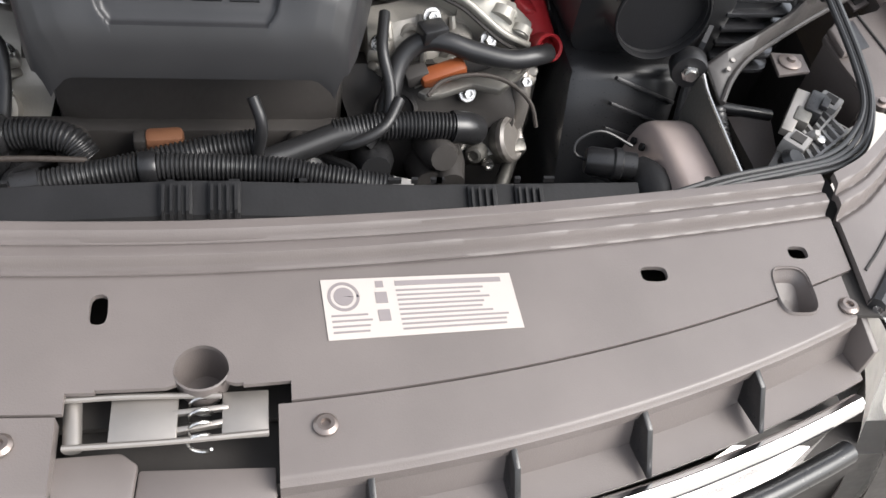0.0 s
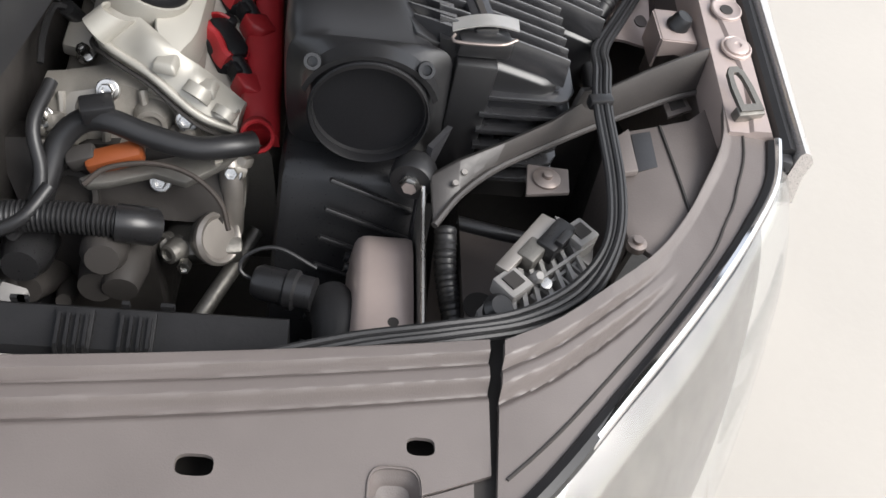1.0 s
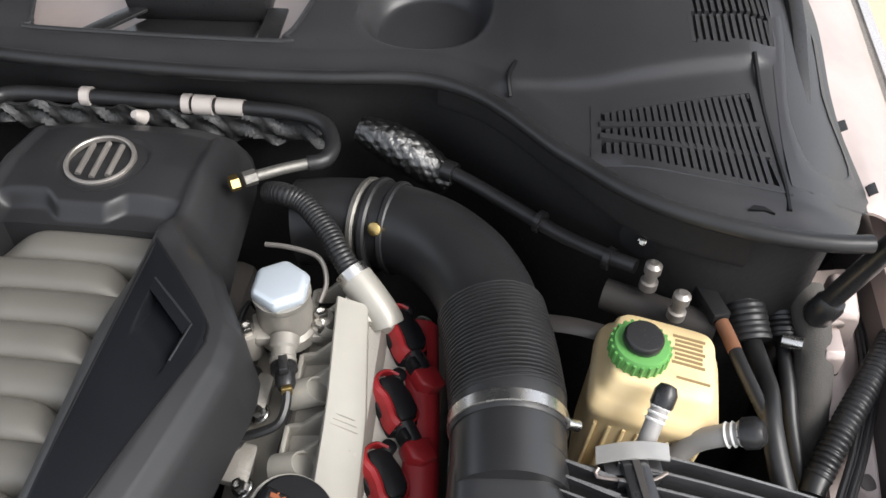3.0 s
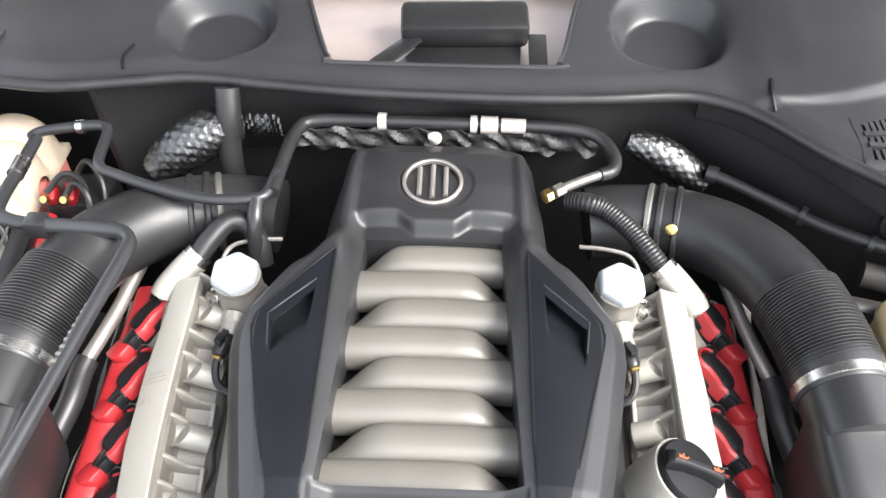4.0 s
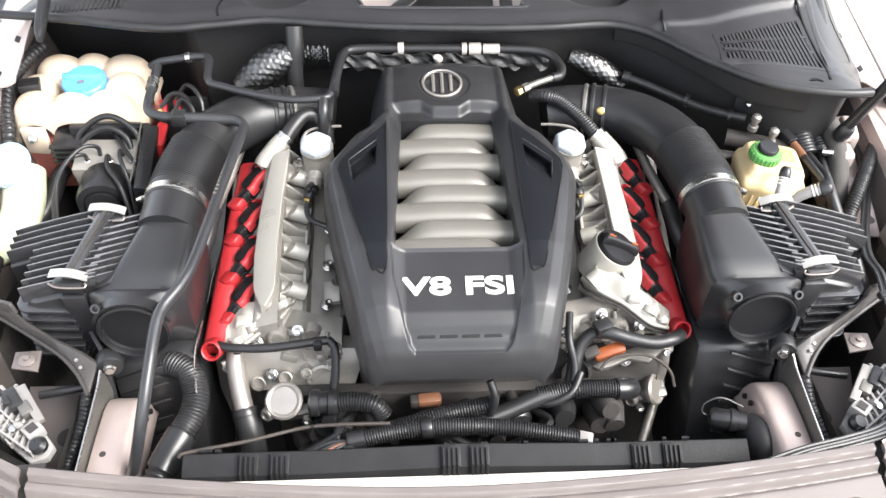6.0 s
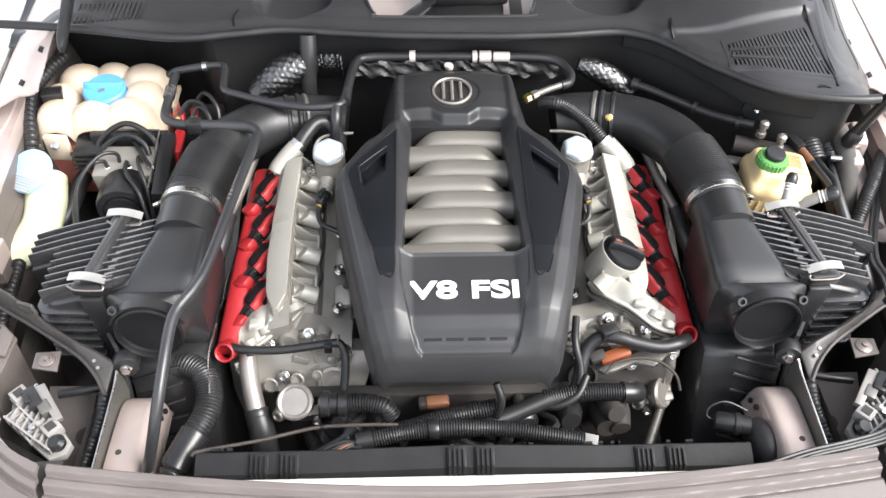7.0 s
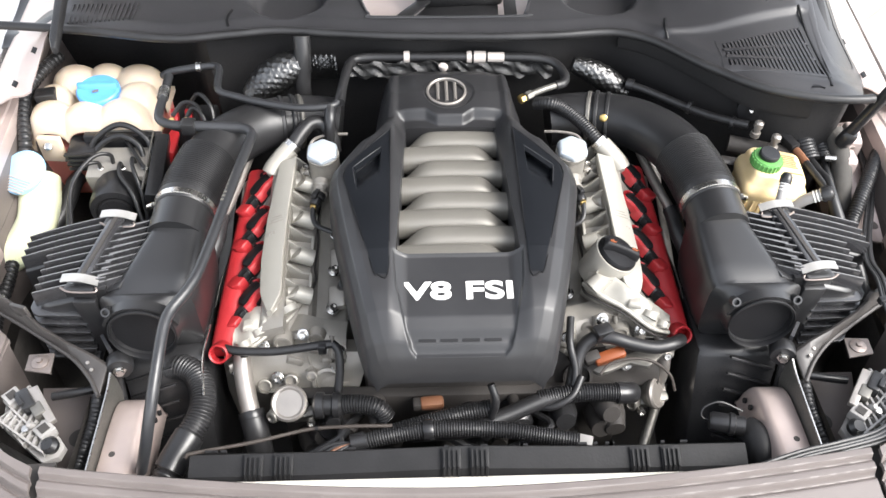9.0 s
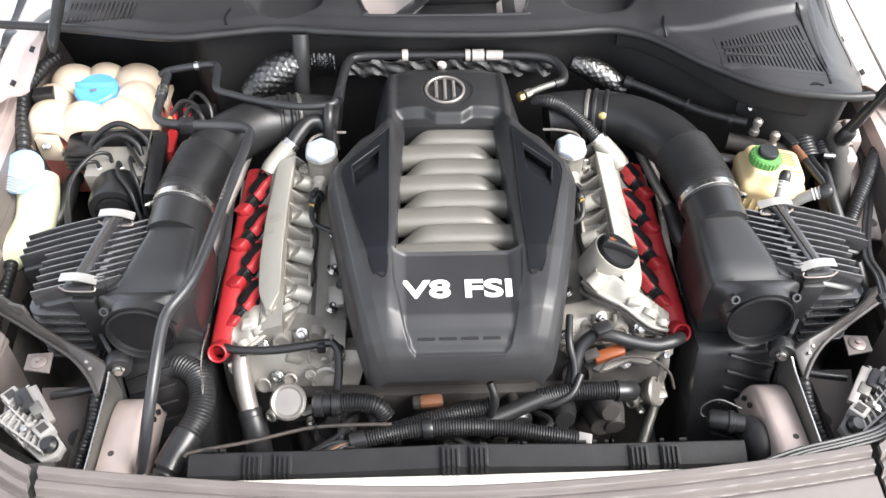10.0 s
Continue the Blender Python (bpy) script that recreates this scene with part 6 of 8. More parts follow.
def intake_hose(s):
    hose = thing("intake_hose", (0.36 * s, 0.5, 0.98), "black rubber intake hose with a ribbed bellows and steel clamp", "hose", "intake hoses")
    a = [(0.175, 0.622, 1.018), (0.215, 0.624, 1.022), (0.262, 0.616, 1.028), (0.310, 0.590, 1.036), (0.344, 0.552, 1.043), (0.363, 0.515, 1.047), (0.372, 0.485, 1.049)]
    part("elbow", tube(a, 0.0425, 28, 0.008), M_ELBOW, hose, "smooth black elbow", s)
    part("bellows", tube([(0.3705, 0.492, 1.050), (0.381, 0.45, 1.048), (0.3895, 0.404, 1.0435)], 0.0456, 30, 0.0006, wave=corrugated(0.0036, 0.06)), M_RUBBER, hose, "ribbed rubber bellows", s)
    part("cuff", lathe((0.3885, 0.412, 1.044), (0.08, -1, -0.07), [(0.0445, 0), (0.0445, 0.03), (0.043, 0.032)], 36), M_RUBBER, hose, "smooth rubber cuff", s)
    c = part("clamp", lathe((0.3898, 0.395, 1.0428), (0.08, -1, -0.07), [(0.0450, 0.001), (0.0458, 0.0015), (0.0458, 0.0110), (0.0450, 0.0115)], 44), M_STEEL, hose, "bright steel hose clamp", s)
    part("clamp_screw", cyl((0.432, 0.385, 1.058), (0.441, 0.388, 1.052), 0.0045, 12), M_STEEL, c, "", s)
    for y0, r in ((0.0, 0.0455), (0.012, 0.047), (0.03, 0.0455)):
        part("end_ring", lathe((0.240 + y0, 0.6205 - y0 * 0.26, 1.025 + y0 * 0.12), (1, -0.26, 0.12), [(r - 0.002, 0), (r, 0.002), (r, 0.006), (r - 0.002, 0.008)], 36), M_CASTDARK if y0 == 0.0 else M_RUBBER, hose, "hose end ring", s)
    part("mark", lathe((0.2585, 0.5795, 1.056) if s > 0 else (0.3245, 0.522, 1.0635), (-0.25, -0.85, 0.5) if s > 0 else (-0.65, -0.45, 0.55), [(0.0065, -0.004), (0.0065, 0.003), (0.005, 0.004)], 16), M_BRASS, hose, "small yellow mark", s)


for s in (1, -1):
    air_box(s)
    intake_hose(s)

# ---- bonnet, held open above the bay ----
bonnet = thing("bonnet", (0, 0.9, 1.15), "raised champagne bonnet held open over the bay", "bonnet")


def bonnet_point(u, v):
    x = (-0.71 + 1.42 * u) * (1 - 0.14 * v * v)
    a = radians(62)
    return V((x, 1.0 - 1.06 * v * math.cos(a) - 0.05 * math.sin(v * 3.1), 1.215 + 1.06 * v * math.sin(a) + 0.03 * math.sin(v * 3.1) - 0.03 * (x / 0.78) ** 2))


part("skin", thicken(sheet(20, 16, bonnet_point), V((0, 0.03, 0.01))), M_FENDER, bonnet, "painted outer skin")
part("liner", thicken(sheet(16, 12, lambda u, v: bonnet_point(0.08 + 0.84 * u, 0.08 + 0.84 * v) + V((0, -0.03, 0))), V((0, 0.012, 0))), M_FELT, bonnet, "dark felt sound liner")
strut = thing("gas_strut", (0.647, 0.534, 1.03), "black gas strut that holds the bonnet open", "strut")
part("cylinder", cyl((0.647, 0.534, 1.045), (0.745, 0.492, 1.385), 0.0092, 20), M_BLACK, strut, "black strut tube")
part("rod", cyl((0.745, 0.492, 1.385), (0.775, 0.479, 1.49), 0.005, 12), M_STEEL, strut, "thin steel rod")
part("socket", lathe((0.645, 0.535, 1.030), (0.29, -0.12, 1), [(0.009, 0), (0.013, 0.006), (0.013, 0.024), (0.0105, 0.03)], 18), M_BLACK, strut, "black ball socket")
part("bracket", loft([[(0.668, y, 0.985), (0.668, y, z), (0.671, y, z + 0.003), (0.687, y, z + 0.002), (0.690, y, z - 0.002), (0.690, y, 0.985)] for y, z in ((0.545, 1.020), (0.549, 1.026), (0.572, 1.034), (0.584, 1.036), (0.588, 1.030))]), M_PAINT, strut, "pinkish bracket", bevel=0.0015)
part("bracket_tab", loft([[(0.656, y, z), (0.672, y, z), (0.672, y, z - 0.020), (0.656, y, z - 0.020)] for y, z in ((0.508, 1.010), (0.512, 1.016), (0.536, 1.018), (0.546, 1.012))]), M_PAINT, strut, "pinkish folded tab", bevel=0.0015)
part("pivot", cyl((0.648, 0.535, 1.024), (0.676, 0.548, 1.014), 0.005, 12), M_SCREW, strut, "dull steel pivot pin")

# ---- expansion tank ----
tank = thing("expansion_tank", (-0.585, 0.67, 0.88), "yellowed white coolant tank of swelling lobes with a blue cap", "coolant tank")
LOBES = ((-0.658, 0.762, 0.044), (-0.602, 0.770, 0.038), (-0.546, 0.760, 0.046), (-0.680, 0.706, 0.034), (-0.536, 0.706, 0.042), (-0.672, 0.655, 0.042), (-0.612, 0.652, 0.042), (-0.552, 0.657, 0.046))


def tank_point(u, v):
    x = -0.710 + 0.212 * u
    y = 0.625 + 0.172 * v
    edge = min(u, 1 - u) * 0.212, min(v, 1 - v) * 0.172
    z = 0.990
    best = 0.0
    for cx, cy, r in LOBES:
        d = math.hypot(x - cx, y - cy) / r
        best = max(best, math.sqrt(max(0.0, 1 - d * d)) if d < 1 else 0.0)
    z += 0.048 * best ** 0.75
    rim = math.hypot(max(0, 0.018 - edge[0]), max(0, 0.018 - edge[1]))
    z -= 0.016 * min(1, rim / 0.018) ** 2
    if math.hypot(x + 0.598, y - 0.706) < 0.036:
        z = 1.022
    return V((x, y, z))


part("upper_shell", thicken(sheet(76, 64, tank_point), V((0, 0, -0.010))), M_TANK, tank, "yellowed white lobed shell", angle=70)
part("lower_shell", prism([(-0.700, 0.628), (-0.512, 0.628), (-0.505, 0.636), (-0.505, 0.79), (-0.704, 0.79)], 0.86, 0.967), M_COOLANT, tank, "pink coolant behind the clear lower wall", bevel=0.008)
capb = part("cap", lathe((-0.598, 0.704, 1.018), (0, -0.12, 1), [(0.034, 0), (0.0365, 0.004), (0.0365, 0.018), (0.034, 0.021), (0.0, 0.022)], 40, caps=False), M_BLUE, tank, "bright blue screw cap")
part("cap_grip", loft([[V((-0.598 + t, 0.704 - w, 1.038)), V((-0.598 + t, 0.704 + w, 1.038)), V((-0.598 + t, 0.704 + w * 0.6, 1.048)), V((-0.598 + t, 0.704 - w * 0.6, 1.048))] for t, w in ((-0.034, 0.004), (-0.02, 0.008), (0.02, 0.008), (0.034, 0.004))]), M_BLUE, capb, "raised grip", bevel=0.001)
part("cap_mark", box((-0.598, 0.690, 1.0415), (0.010, 0.006, 0.0012), (0, 0, 20)), M_INK, capb, "small dark mark")
part("level_plug", box((-0.684, 0.690, 1.030), (0.034, 0.026, 0.024), (0, 0, 12)), M_BLACK, tank, "black sensor plug", bevel=0.003)
part("bracket_ear", box((-0.668, 0.612, 0.980), (0.040, 0.012, 0.050), (0, 0, -6)), M_TANK, tank, "white fixing ear", bevel=0.003)
part("screw", lathe((-0.668, 0.604, 0.990), (0, -0.7, 0.7), [(0.007, 0), (0.007, 0.005), (0.004, 0.006)], 14), M_STEEL, tank, "steel screw")

# ---- washer filler ----
wash = thing("washer_filler", (-0.68, 0.50, 0.85), "pale green washer filler neck with a pale blue flap cap", "washer filler")
part("neck", tube([(-0.684, 0.560, 0.955), (-0.676, 0.520, 0.938), (-0.676, 0.480, 0.925), (-0.700, 0.445, 0.905), (-0.745, 0.425, 0.885)], 0.033, 20, 0.008, wave=lambda s, t: 1.05 - 0.25 * s / t), M_WASHER, wash, "pale green filler neck")
lid_o = V((-0.690, 0.545, 0.985))
m = Matrix.Translation(lid_o) @ Euler((radians(28), radians(-6), radians(-28))).to_matrix().to_4x4()
oval = [(0.042 * math.cos(a), 0.036 * math.sin(a) * (1.15 if math.sin(a) < 0 else 1.0)) for a in np.linspace(0, 2 * math.pi, 33)[:-1]]
wc = part("cap", prism(oval, 0.0, 0.010, m), M_PALEBLUE, wash, "pale blue flap cap", bevel=0.003)
for i in range(6):
    part("rib", box(tuple(m @ V((0, -0.038 + 0.0045 * i, 0.011))), (0.050 + 0.003 * i, 0.0022, 0.003), (28, -6, -28)), M_LABEL, wc, "", bevel=0.0005)

# ---- brake control unit ----
abs_ = thing("brake_control_unit", (-0.53, 0.54, 0.86), "aluminium brake control block with a black pump motor and looping pipes", "brake unit")
part("valve_block", box((-0.545, 0.574, 0.952), (0.098, 0.066, 0.066), (8, 0, 0)), M_ALU, abs_, "machined aluminium block", bevel=0.002)
mot = part("motor", lathe((-0.542, 0.545, 0.945), (0.05, -1, 0.05), [(0.042, 0), (0.044, 0.004), (0.044, 0.050), (0.041, 0.058), (0.032, 0.061), (0.031, 0.058), (0.028, 0.058), (0.027, 0.063), (0.012, 0.066), (0.0, 0.066)], 36, caps=False), M_BLACK, abs_, "black pump motor")
part("motor_label", box((-0.560, 0.512, 0.983), (0.007, 0.022, 0.001), (0, -30, -4)), M_LABEL, mot, "small white label")
part("control_box", box((-0.480, 0.552, 0.955), (0.024, 0.140, 0.090), (6, 8, 4)), M_BLACK, abs_, "black control box", bevel=0.003)
part("box_edge", tube([(-0.486, 0.486, 0.998), (-0.489, 0.552, 1.004), (-0.492, 0.618, 1.010)], 0.0016, 6, 0.01), M_CASTDARK, abs_, "thin pale edge")
part("box_edge", tube([(-0.492, 0.618, 1.010), (-0.54, 0.622, 1.008), (-0.600, 0.624, 1.003)], 0.0016, 6, 0.01), M_CASTDARK, abs_, "thin pale edge")
part("bracket", box((-0.545, 0.618, 0.968), (0.13, 0.014, 0.075), (0, 0, 0)), M_BLACK, abs_, "black back bracket", bevel=0.002)
finned = part("connector", box((-0.612, 0.610, 0.972), (0.048, 0.050, 0.040), (0, 0, 4)), M_BLACK, abs_, "black finned connector", bevel=0.003)
for i in range(4):
    part("fin", box((-0.612, 0.582, 0.960 + 0.010 * i), (0.050, 0.006, 0.004)), M_BLACK, finned)
for i in range(5):
    x = -0.572 + 0.018 * i
    part("pipe_nut", lathe((x, 0.556 + 0.012 * (i % 2), 0.970), (0, 0.1, 1), [(0.0065, 0), (0.0065, 0.012), (0.004, 0.014)], 6), M_STEEL, abs_, "")
for pts in ([(-0.572, 0.556, 0.982), (-0.572, 0.550, 1.000), (-0.590, 0.535, 1.004), (-0.606, 0.505, 0.985), (-0.610, 0.47, 0.94), (-0.605, 0.44, 0.90)],
            [(-0.554, 0.568, 0.982), (-0.554, 0.565, 1.004), (-0.575, 0.550, 1.012), (-0.600, 0.515, 0.995), (-0.615, 0.48, 0.95), (-0.612, 0.43, 0.89)],
            [(-0.536, 0.556, 0.982), (-0.535, 0.550, 0.998), (-0.528, 0.520, 1.000), (-0.505, 0.490, 0.985), (-0.490, 0.460, 0.95)],
            [(-0.518, 0.568, 0.982), (-0.517, 0.560, 1.000), (-0.508, 0.530, 1.005), (-0.494, 0.500, 0.98), (-0.486, 0.47, 0.93)],
            [(-0.500, 0.556, 0.980), (-0.500, 0.550, 0.995), (-0.560, 0.640, 0.99), (-0.60, 0.660, 0.96)],
            [(-0.604, 0.590, 0.960), (-0.590, 0.606, 1.000), (-0.545, 0.616, 1.026), (-0.506, 0.606, 1.010), (-0.490, 0.585, 0.985), (-0.486, 0.55, 0.965), (-0.488, 0.50, 0.93)],
            [(-0.600, 0.580, 0.955), (-0.584, 0.598, 0.992), (-0.545, 0.604, 1.012), (-0.516, 0.596, 1.000), (-0.506, 0.58, 0.98)]):
    part("pipe", tube(pts, 0.0034 if pts[0][2] > 0.978 else 0.0050, 10, 0.006), M_RUBBER, abs_, "black bent pipe")
for x in (-0.575, -0.512):
    part("nut", lathe((x, 0.527, 0.955), (0, -1, 0.2), [(0.0085, 0), (0.0085, 0.008), (0.005, 0.014)], 6), M_STEEL, abs_)

# ---- left odds and ends ----
fuse = thing("terminal_box", (-0.44, 0.68, 0.95), "black terminal box with red caps and looped cables", "terminal box")
part("case", box((-0.440, 0.690, 0.965), (0.075, 0.06, 0.05)), M_BLACK, fuse, "black case", bevel=0.005)
for x in (-0.468, -0.444):
    part("red_cap", box((x, 0.672, 0.996), (0.012, 0.026, 0.022), (20, 0, 10)), M_RED, fuse, "red terminal cap", bevel=0.003)
    part("stud", cyl((x, 0.660, 1.0), (x, 0.650, 1.008), 0.0045, 10), M_BRASS, fuse, "brass stud")
part("side_cap", box((-0.478, 0.625, 0.955), (0.018, 0.06, 0.06), (0, 20, 0)), M_RED, fuse, "dark red cover", bevel=0.005)
for k, pts in enumerate(([(-0.470, 0.665, 1.005), (-0.450, 0.680, 1.022), (-0.425, 0.672, 1.018), (-0.412, 0.640, 0.99), (-0.415, 0.61, 0.95)],
                         [(-0.445, 0.660, 1.005), (-0.432, 0.668, 1.020), (-0.415, 0.655, 1.008), (-0.408, 0.63, 0.97)],
                         [(-0.455, 0.700, 0.99), (-0.430, 0.705, 1.022), (-0.405, 0.680, 1.010), (-0.400, 0.645, 0.97)])):
    part("cable", tube(pts, 0.004, 8, 0.006), M_RUBBER, fuse, "black looped cable")

vent_pipe = thing("vent_pipe", (-0.38, 0.3, 0.93), "long bent black plastic pipe crossing over the air filter", "pipe")
part("pipe", tube([(-0.405, 0.028, 0.93), (-0.392, 0.036, 0.97), (-0.378, 0.060, 1.022), (-0.372, 0.105, 1.052), (-0.370, 0.150, 1.066), (-0.365, 0.175, 1.070), (-0.347, 0.208, 1.075), (-0.336, 0.25, 1.078), (-0.316, 0.40, 1.083), (-0.303, 0.495, 1.085), (-0.303, 0.513, 1.085), (-0.313, 0.524, 1.086), (-0.335, 0.527, 1.087), (-0.400, 0.528, 1.090)], 0.0088, 14, 0.005, flat=0.85), M_TUBE, vent_pipe, "smooth black pipe")
part("pipe", tube([(-0.398, 0.528, 1.090), (-0.430, 0.533, 1.090), (-0.448, 0.545, 1.090), (-0.454, 0.57, 1.088), (-0.458, 0.62, 1.082), (-0.462, 0.680, 1.078)], 0.0072, 12, 0.005), M_TUBE, vent_pipe, "smooth black pipe")
part("pipe", tube([(-0.480, 0.700, 1.064), (-0.462, 0.696, 1.075), (-0.42, 0.697, 1.082), (-0.390, 0.697, 1.085), (-0.378, 0.685, 1.086), (-0.374, 0.640, 1.085), (-0.366, 0.622, 1.085), (-0.345, 0.612, 1.085), (-0.300, 0.594, 1.085), (-0.240, 0.578, 1.085), (-0.190, 0.580, 1.085), (-0.176, 0.590, 1.085), (-0.170, 0.62, 1.088)], 0.0062, 12, 0.005), M_TUBE, vent_pipe, "thin black pipe")
part("branch", tube([(-0.186, 0.580, 1.083), (-0.186, 0.560, 1.07), (-0.188, 0.545, 1.03)], 0.009, 10, 0.006), M_BLACK, vent_pipe, "short branch")
for p0, p1, r in (((-0.458, 0.610, 1.083), (-0.460, 0.636, 1.081), 0.0092), ((-0.418, 0.697, 1.082), (-0.410, 0.697, 1.083), 0.0085)):
    part("collar", cyl(p0, p1, r, 16), M_STEEL, vent_pipe, "bright collar")
part("junction", box((-0.400, 0.528, 1.089), (0.022, 0.020, 0.022)), M_BLACK, vent_pipe, "square junction", bevel=0.003)
for i in range(9):
    y = 0.36 + 0.008 * i
    part("print_bar", box((-0.3235 + 0.0135 * (y - 0.36) / 0.1 , y, 1.0905), (0.0045, 0.0036, 0.0008), (0, 0, -8)), M_RUNNER, vent_pipe, "pale print")

lower_hose = thing("coolant_hose", (-0.37, 0.1, 0.8), "black corrugated coolant hose bending down", "hose")
part("hose", tube([(-0.405, 0.205, 0.905), (-0.385, 0.197, 0.918), (-0.362, 0.180, 0.918), (-0.350, 0.150, 0.912), (-0.352, 0.120, 0.906), (-0.366, 0.090, 0.90)], 0.0185, 18, 0.00076, wave=corrugated(0.0046, 0.11)), M_RUBBER, lower_hose, "corrugated black hose")
part("sleeve", tube([(-0.362, 0.096, 0.901), (-0.376, 0.068, 0.893), (-0.384, 0.050, 0.888)], 0.021, 20, 0.006), M_BLACK, lower_hose, "smooth black sleeve")
part("end", tube([(-0.382, 0.054, 0.889), (-0.392, 0.032, 0.880), (-0.398, 0.015, 0.86)], 0.0185, 20, 0.0015, wave=corrugated(0.008, 0.14)), M_RUBBER, lower_hose, "ribbed hose end")
part("wire_stay", tube([(-0.352, 0.255, 0.94), (-0.355, 0.20, 0.935), (-0.345, 0.14, 0.93)], 0.0016, 6, 0.01), M_STEEL, lower_hose, "thin wire")
side_loom = thing("side_loom", (-0.70, 0.6, 0.9), "black corrugated cable loom along the inner wing", "loom")
part("loom", tube([(-0.690, 0.800, 1.04), (-0.704, 0.754, 1.042), (-0.717, 0.693, 1.036), (-0.714, 0.65, 1.022), (-0.703, 0.600, 1.000), (-0.704, 0.56, 0.965), (-0.705, 0.52, 0.93), (-0.70, 0.40, 0.90), (-0.69, 0.30, 0.90), (-0.665, 0.24, 0.90)], 0.0115, 12, 0.002, wave=corrugated(0.005, 0.14)), M_RUBBER, side_loom)
part("branch", tube([(-0.775, 0.571, 0.985), (-0.745, 0.574, 0.985), (-0.712, 0.582, 0.988)], 0.0085, 12, 0.002, wave=corrugated(0.005, 0.14)), M_RUBBER, side_loom, "corrugated branch")
part("hose", tube([(-0.636, 0.600, 0.925), (-0.640, 0.584, 0.925), (-0.645, 0.545, 0.915), (-0.655, 0.510, 0.905), (-0.672, 0.492, 0.895)], 0.0135, 12, 0.006), M_RUBBER, side_loom, "black rubber hose")
for pts in ([(-0.60, 0.50, 0.90), (-0.615, 0.44, 0.92), (-0.625, 0.40, 0.92), (-0.60, 0.385, 0.90)], [(-0.64, 0.47, 0.90), (-0.655, 0.42, 0.91), (-0.64, 0.38, 0.90), (-0.60, 0.37, 0.88)]):
    part("hose", tube(pts, 0.013, 12, 0.006), M_RUBBER, side_loom, "black rubber hose")

# ---- fluid reservoir and brake fittings ----
res = thing("fluid_reservoir", (0.50, 0.45, 0.96), "yellow plastic fluid reservoir with a green cap", "reservoir")


def rounded(cx, cy, hx, hy, sq, z, n=40):
    out = []
    for j in range(n):
        q = 2 * math.pi * j / n
        c, k = math.cos(q), math.sin(q)
        out.append((cx + hx * math.copysign(abs(c) ** (2 / sq), c), cy + hy * math.copysign(abs(k) ** (2 / sq), k), z))
    return out


tilt = Matrix.Translation((0.503, 0.452, 1.018)) @ Euler((radians(-4), radians(7), radians(-8))).to_matrix().to_4x4()
secs = ((0.0435, 0.0405, -0.080), (0.0450, 0.0420, -0.030), (0.0455, 0.0425, -0.004), (0.047, 0.043, 0.000), (0.0485, 0.045, 0.006), (0.0485, 0.045, 0.014), (0.045, 0.042, 0.021), (0.041, 0.039, 0.025), (0.039, 0.037, 0.036), (0.036, 0.034, 0.041), (0.020, 0.020, 0.042))
bm = loft([[tilt @ V(p) for p in rounded(0, 0.003 if z > 0.02 else 0, hx, hy, 7.0, z)] for hx, hy, z in [(a * 1.06, b * 1.04, c) for a, b, c in secs]])
rb = part("body", bm, M_FLUID, res, "yellow translucent body", angle=60)
for i in range(8):
    q = tilt @ V((-0.040 + 0.0114 * i, -0.0437, -0.038))
    part("rib", box(tuple(q), (0.003, 0.004, 0.070), (-4, 7, -8)), M_FLUID, rb, "", bevel=0.001)
o = tilt @ V((-0.022, -0.005, 0.040))
axis = (tilt.to_3x3() @ V((-0.03, -0.10, 1))).normalized()
gc = part("cap", lathe(o, axis, [(0.020, 0), (0.0228, 0.002), (0.0228, 0.014), (0.021, 0.0170), (0.0160, 0.0175)], 40), M_GREEN, res, "green screw cap")
u_, v_, d_ = frame_of(axis)
for i in range(24):
    a = 2 * math.pi * i / 24
    c = o + axis * 0.009 + (u_ * math.cos(a) + v_ * math.sin(a)) * 0.0228
    part("knurl", cyl(c - axis * 0.006, c + axis * 0.006, 0.0015, 6), M_GREEN, gc)
part("knob", lathe(o + axis * 0.0172, axis, [(0.0145, 0), (0.0155, 0.002), (0.0155, 0.007), (0.014, 0.009), (0.0, 0.0095)], 32, caps=False), M_BLACK, gc, "black centre knob")
for i in range(7):
    a = tilt @ V((0.018, 0.026 - 0.0048 * i, 0.0422))
    part("print_bar", box(tuple(a), (0.022 if i % 3 else 0.026, 0.0026, 0.0007), (-4, 7, -8)), M_PRINT, rb, "small dark print")
part("print_bar", box(tuple(tilt @ V((0.022, -0.018, 0.0422))), (0.026, 0.0022, 0.0007), (-4, 7, -8)), M_PRINT, rb)
for pts, r, tipr in (([(0.484, 0.368, 1.030), (0.490, 0.380, 1.052), (0.498, 0.398, 1.068)], 0.0068, 0.0088), ([(0.515, 0.395, 1.000), (0.530, 0.402, 1.022), (0.550, 0.400, 1.040), (0.560, 0.398, 1.046)], 0.0085, 0.012)):
    pp = part("outlet_pipe", tube(pts, r, 14, 0.004), M_LAMP, res, "grey outlet pipe")
    e, f = V(pts[-1]), V(pts[-2])
    d = (e - f).normalized()
    for k in range(3):
        part("ring", lathe(e - d * (0.010 - 0.005 * k), d, [(r * 1.05, 0), (r * 1.18, 0.001), (r * 1.05, 0.0022)], 16), M_WHITE, pp, "pale ring")
    part("tip", lathe(e, d, [(r * 1.05, 0), (tipr, 0.003), (tipr, 0.013), (tipr * 0.7, 0.018), (tipr * 0.3, 0.019)], 10), M_BLACK, pp, "ribbed black tip")

